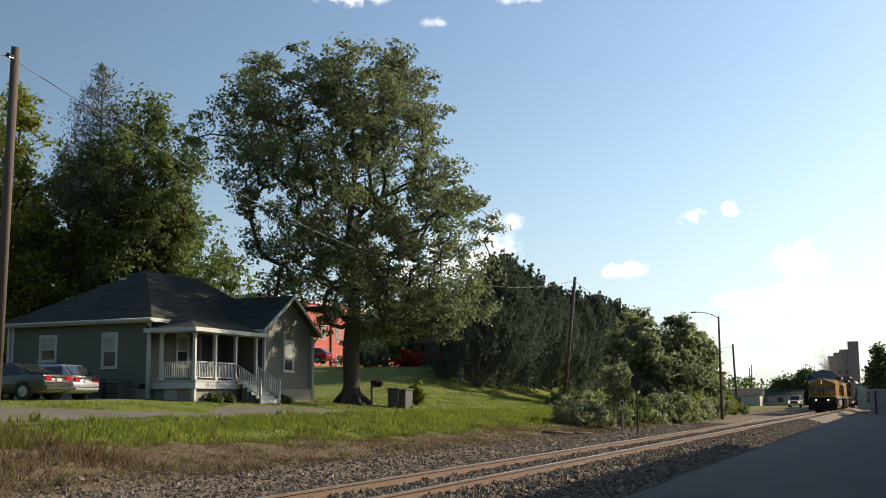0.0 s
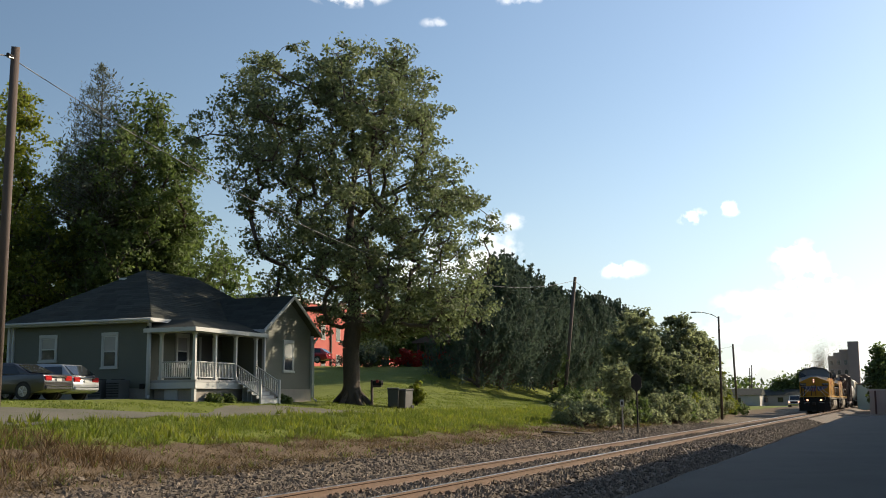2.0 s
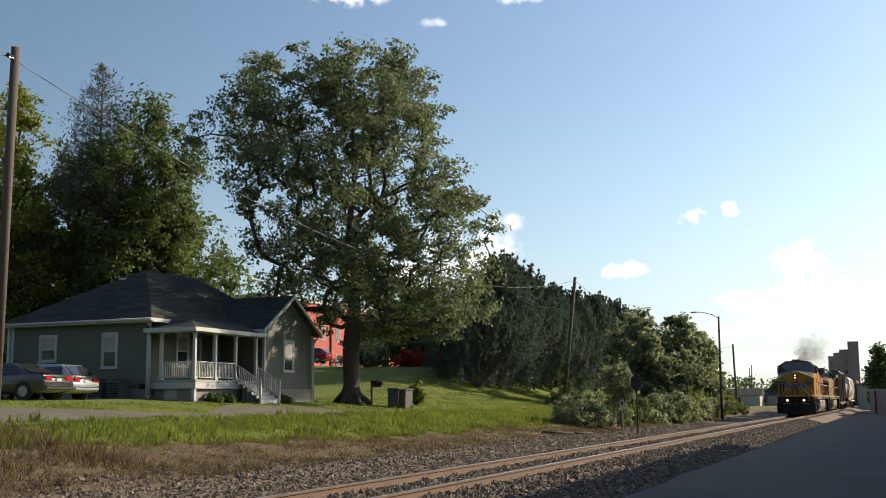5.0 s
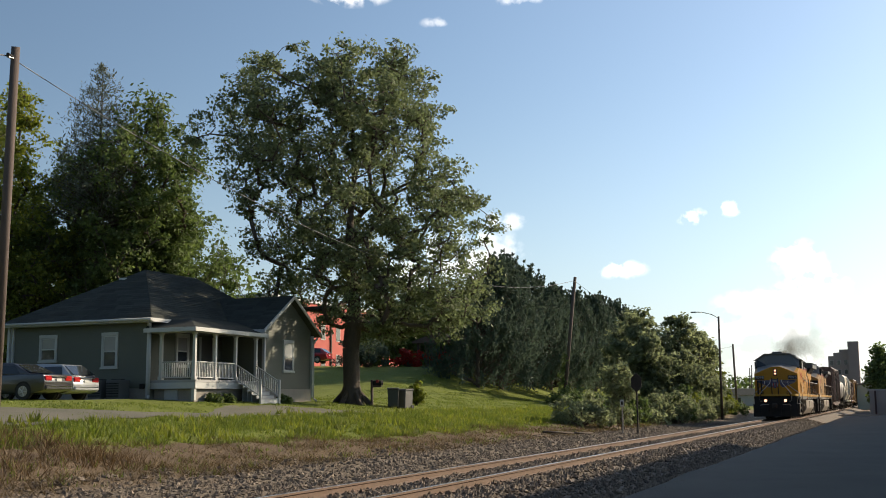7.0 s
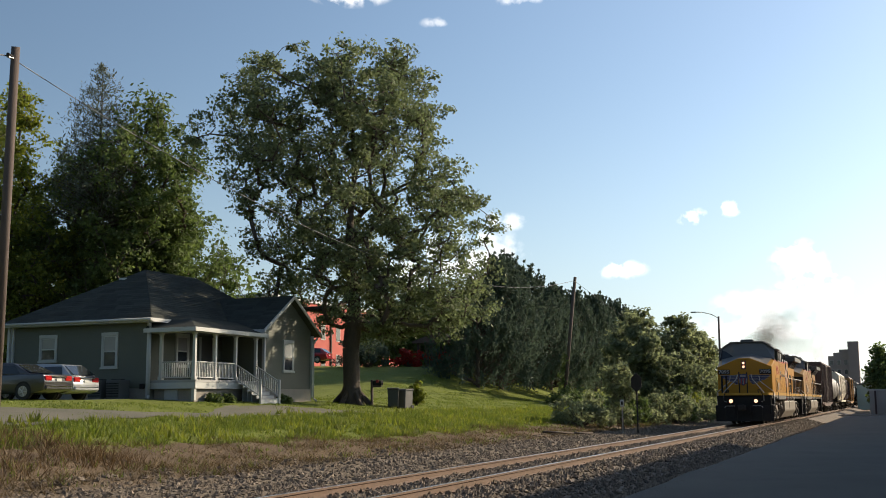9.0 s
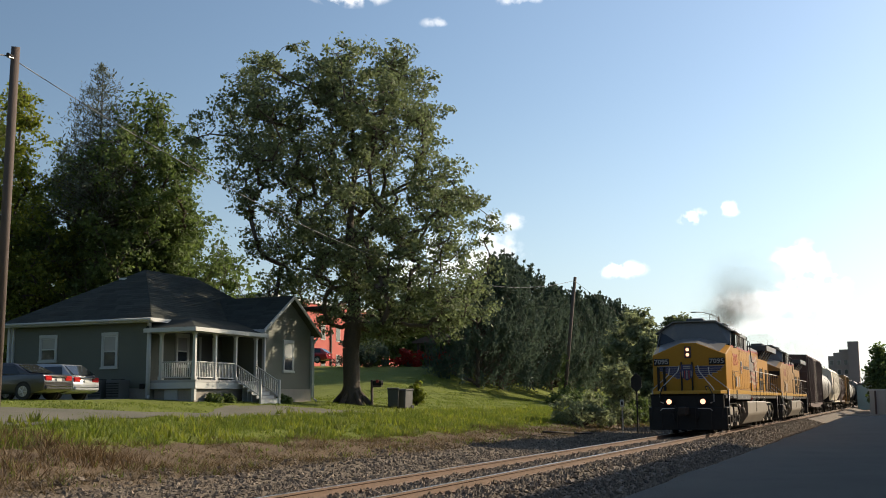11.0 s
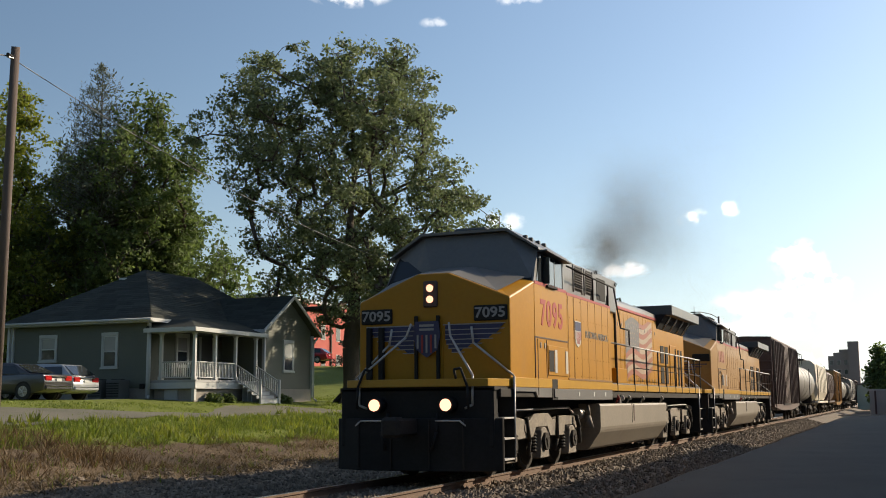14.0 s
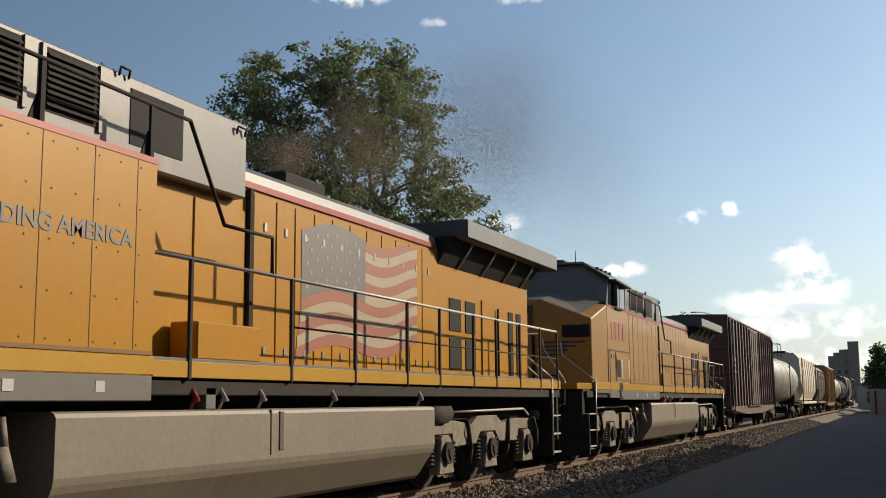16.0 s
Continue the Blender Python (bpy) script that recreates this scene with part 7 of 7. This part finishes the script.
def tank_car(at, L, paint, label):
    t = thing("tank_car", label, "freight car", at, "cars of the train")
    b = bmesh.new()
    prof = [(0.5, 0.3), (0.55, 0.75), (0.7, 1.1), (0.95, 1.35), (1.3, 1.47), (L - 1.3, 1.47), (L - 0.95, 1.35), (L - 0.7, 1.1), (L - 0.55, 0.75), (L - 0.5, 0.3)]
    prev = None
    for y, r in prof:
        ring = [b.verts.new((r * math.cos(a), y, 2.55 + r * math.sin(a))) for a in [k * math.tau / 28 for k in range(28)]]
        if prev:
            for i in range(28):
                b.faces.new((prev[i], prev[(i + 1) % 28], ring[(i + 1) % 28], ring[i]))
        else:
            b.faces.new(ring)
        prev = ring
    b.faces.new(prev)
    bmesh.ops.recalc_face_normals(b, faces=list(b.faces))
    part("barrel", b, paint, t, smooth=True)
    bd = bmesh.new()
    for y in (L * 0.3, L * 0.5, L * 0.7):
        rod((0, y - 0.03, 2.55), (0, y + 0.03, 2.55), 1.483, 28, bd)
    part("bands", bd, paint, t)
    dm = rod((0, L / 2, 3.95), (0, L / 2, 4.35), 0.45, 16)
    part("dome", dm, "under", t)
    pf = pipe([(-1.0, L / 2 - 1.1, 3.9), (-1.0, L / 2 - 1.1, 4.75), (-1.0, L / 2 + 1.1, 4.75), (-1.0, L / 2 + 1.1, 3.9)], 0.02)
    pipe([(1.0, L / 2 - 1.1, 3.9), (1.0, L / 2 - 1.1, 4.75), (1.0, L / 2 + 1.1, 4.75), (1.0, L / 2 + 1.1, 3.9)], 0.02, bm=pf)
    pipe([(-1.0, L / 2 - 1.1, 4.75), (1.0, L / 2 - 1.1, 4.75)], 0.02, bm=pf)
    pipe([(-1.0, L / 2 + 1.1, 4.75), (1.0, L / 2 + 1.1, 4.75)], 0.02, bm=pf)
    part("platform_rail", pf, "under", t)
    part("centre_sill", box(-0.35, 0.35, 0.1, L - 0.1, 0.85, 1.15, 0.02), "under", t)
    for yv in (0.35, L - 1.55):
        part("end_deck", box(-1.45, 1.45, yv, yv + 1.2, 1.05, 1.14, 0.01), "under", t)
        part("cradle", box(-1.2, 1.2, yv + 1.2 if yv < 1 else yv - 0.2, yv + 1.4 if yv < 1 else yv, 1.0, 1.7, 0.02), "under", t)
    for s in (-1, 1):
        ladder(t, L / 2 - 0.2, s, 1.0, 3.6)
    couplers(t, L)
    freight_truck(t, 2.0)
    freight_truck(t, L - 2.0)
    return t


def hopper(at, L, h, paint, label):
    t = thing("covered_hopper", label, "freight car", at, "cars of the train")
    sec = [(-1.2, 1.25), (1.2, 1.25), (1.52, 1.9), (1.56, 2.9), (1.48, h - 0.5), (1.1, h - 0.15), (-1.1, h - 0.15), (-1.48, h - 0.5), (-1.56, 2.9), (-1.52, 1.9)]
    part("body", loft(sec, 1.6, sec, L - 1.6), paint, t)
    sec2 = [(x * 0.92, z if z > 2 else z + 0.9) for x, z in sec]
    part("end_slope", loft(sec2, 0.7, sec, 1.6), paint, t)
    part("end_slope", loft(sec, L - 1.6, sec2, L - 0.7), paint, t)
    part("running_board", box(-0.5, 0.5, 0.5, L - 0.5, h - 0.14, h - 0.02, 0.01), "under", t)
    for i in range(3):
        y = 3.4 + i * (L - 6.8) / 2
        part("hatch", rod((0, y, h - 0.03), (0, y, h + 0.1), 0.4, 14), paint, t)
        part("outlet_hopper", loft([(-0.9, 1.26), (0.9, 1.26), (0.5, 0.5), (-0.5, 0.5)], y - 0.9, [(-0.9, 1.26), (0.9, 1.26), (0.5, 0.5), (-0.5, 0.5)], y + 0.9), paint, t)
    part("side_sill", box(-1.5, 1.5, 0.3, L - 0.3, 0.98, 1.16, 0.02), paint, t)
    for s in (-1, 1):
        for i in range(7):
            y = 1.9 + i * (L - 3.8) / 6
            part("seam", prism([(s * 1.53, 1.9), (s * 1.57, 1.9), (s * 1.60, 2.9), (s * 1.52, h - 0.5), (s * 1.47, h - 0.5), (s * 1.55, 2.9)], y - 0.03, y + 0.03, "y"), paint, t)
        ladder(t, 0.5, s, 0.7, h - 0.5)
        ladder(t, L - 0.9, s, 0.7, h - 0.5)
    couplers(t, L)
    freight_truck(t, 1.9)
    freight_truck(t, L - 1.9)
    return t


TRAIN = [(locomotive(pose(TRACK, 12, 0), "7095", "yellow", "yellow and grey diesel locomotive with lit headlights, numbered nose"), 0.0),
         (locomotive(pose(TRACK, 34, 0), "", "yellow_b", "faded yellow trailing diesel locomotive with grey roof"), 22.3),
         (boxcar(pose(TRACK, 57, 0), 17.2, 4.75, "brown", "oxide brown ribbed steel boxcar behind the engines"), 44.5),
         (tank_car(pose(TRACK, 74, 0), 17.4, "car_grey", "dirty grey cylindrical tank car"), 62.4),
         (hopper(pose(TRACK, 92, 0), 16.0, 4.75, "tan", "pale tan covered hopper car"), 80.6),
         (hopper(pose(TRACK, 109, 0), 12.4, 4.3, "brown", "short rust brown covered hopper car"), 97.5),
         (boxcar(pose(TRACK, 122, 0), 16.6, 4.6, "yellow_b", "faded yellow boxcar in the middle of the train"), 110.8),
         (tank_car(pose(TRACK, 140, 0), 16.6, "car_grey", "dirty grey cylindrical tank car"), 128.3),
         (tank_car(pose(TRACK, 157, 0), 16.6, "black", "black cylindrical tank car near the end"), 145.8),
         (hopper(pose(TRACK, 175, 0), 16.0, 4.6, "car_grey", "grey covered hopper car near the end"), 163.3),
         (boxcar(pose(TRACK, 192, 0), 16.6, 4.6, "brown", "oxide brown ribbed steel boxcar at the end"), 180.2)]
# ---- exhaust smoke: soft puffs of fine soot that drift along with the engine ----
M["soot"] = mat("brown_grey_soot", (0.44, 0.35, 0.25), (0.35, 0.275, 0.195), 2, 20, 1.0, 0.0, spec=0.0)


def puff(r, count, seed, tall=1.0, size=0.0074):
    g = np.random.default_rng(seed)
    n = count * 9
    cs = g.normal(size=(9, 3)) * [0.42, 0.5, 0.42 * tall] * r
    k = g.integers(0, 9, n)
    p = cs[k] + g.normal(size=(n, 3)) * 0.36 * r * [1, 1, tall]
    a = g.normal(size=(n, 3, 3))
    a = p[:, None] + a / np.linalg.norm(a, axis=2, keepdims=True) * size * (0.7 + 0.6 * g.random((n, 1, 1)))
    ob = from_arrays("smoke_puff", a.reshape(-1, 3), np.arange(n * 3).reshape(n, 3), "soot")
    return tagged(ob, "thin brown-grey puff of diesel exhaust smoke", "smoke", "exhaust smoke", "stuff")


# (puff, rows of seconds, metres behind the engine's front, height)
PUFFS = [(puff(0.45, 2600, 1), [(0, 12.8, 4.6), (16, 12.9, 4.6)]),
         (puff(0.8, 5200, 2, 1.1), [(0, 14.0, 5.2), (9, 13.6, 5.2), (12.5, 13.3, 5.6), (14.5, 14.6, 5.5), (16, 15.2, 5.2)]),
         (puff(1.05, 8000, 3, 1.2), [(0, 16.5, 5.6), (9, 15.5, 5.7), (12.5, 13.9, 6.2), (14.5, 16.6, 6.3), (16, 18.0, 6.0)]),
         (puff(1.4, 9500, 4, 1.25), [(0, 20.0, 6.0), (9, 18.0, 6.2), (12.5, 15.0, 6.7), (14.5, 18.6, 7.0), (16, 21.5, 7.0)]),
         (puff(2.1, 9500, 5, 1.1), [(0, 26.0, 6.4), (9, 24.0, 6.6), (12.5, 17.5, 7.2), (14.5, 20.8, 7.7), (16, 25.0, 7.8)]),
         (puff(2.6, 7500, 6), [(0, 33.0, 6.8), (9, 31.0, 7.0), (12.5, 22.0, 7.6), (14.5, 23.5, 8.2), (16, 28.5, 8.4)])]
# ---- what moves ----
def train_y(t):
    """How far the front of the leading engine is along the track."""
    k = t - 14.5
    return 12.28 - 8.5024 * k + 0.0773 * k * k + 0.00729 * k ** 3


def motions():
    for ob, back in TRAIN:
        walk(ob, [(k * 0.5, pose(TRACK, train_y(k * 0.5) + back, 0)) for k in range(33)])
    for ob, rows in PUFFS:
        walk(ob, [(t, pose(TRACK, train_y(t) + v, z)) for t, v, z in rows])
    # wheels turn with the ground they cover
    for w, v, r in WHEELS[:24]:
        walk(w, [(k / 15, pose(0, v, r, math.degrees((train_y(k / 15) - train_y(0)) / -r) * -1)) for k in range(241)])


motions()
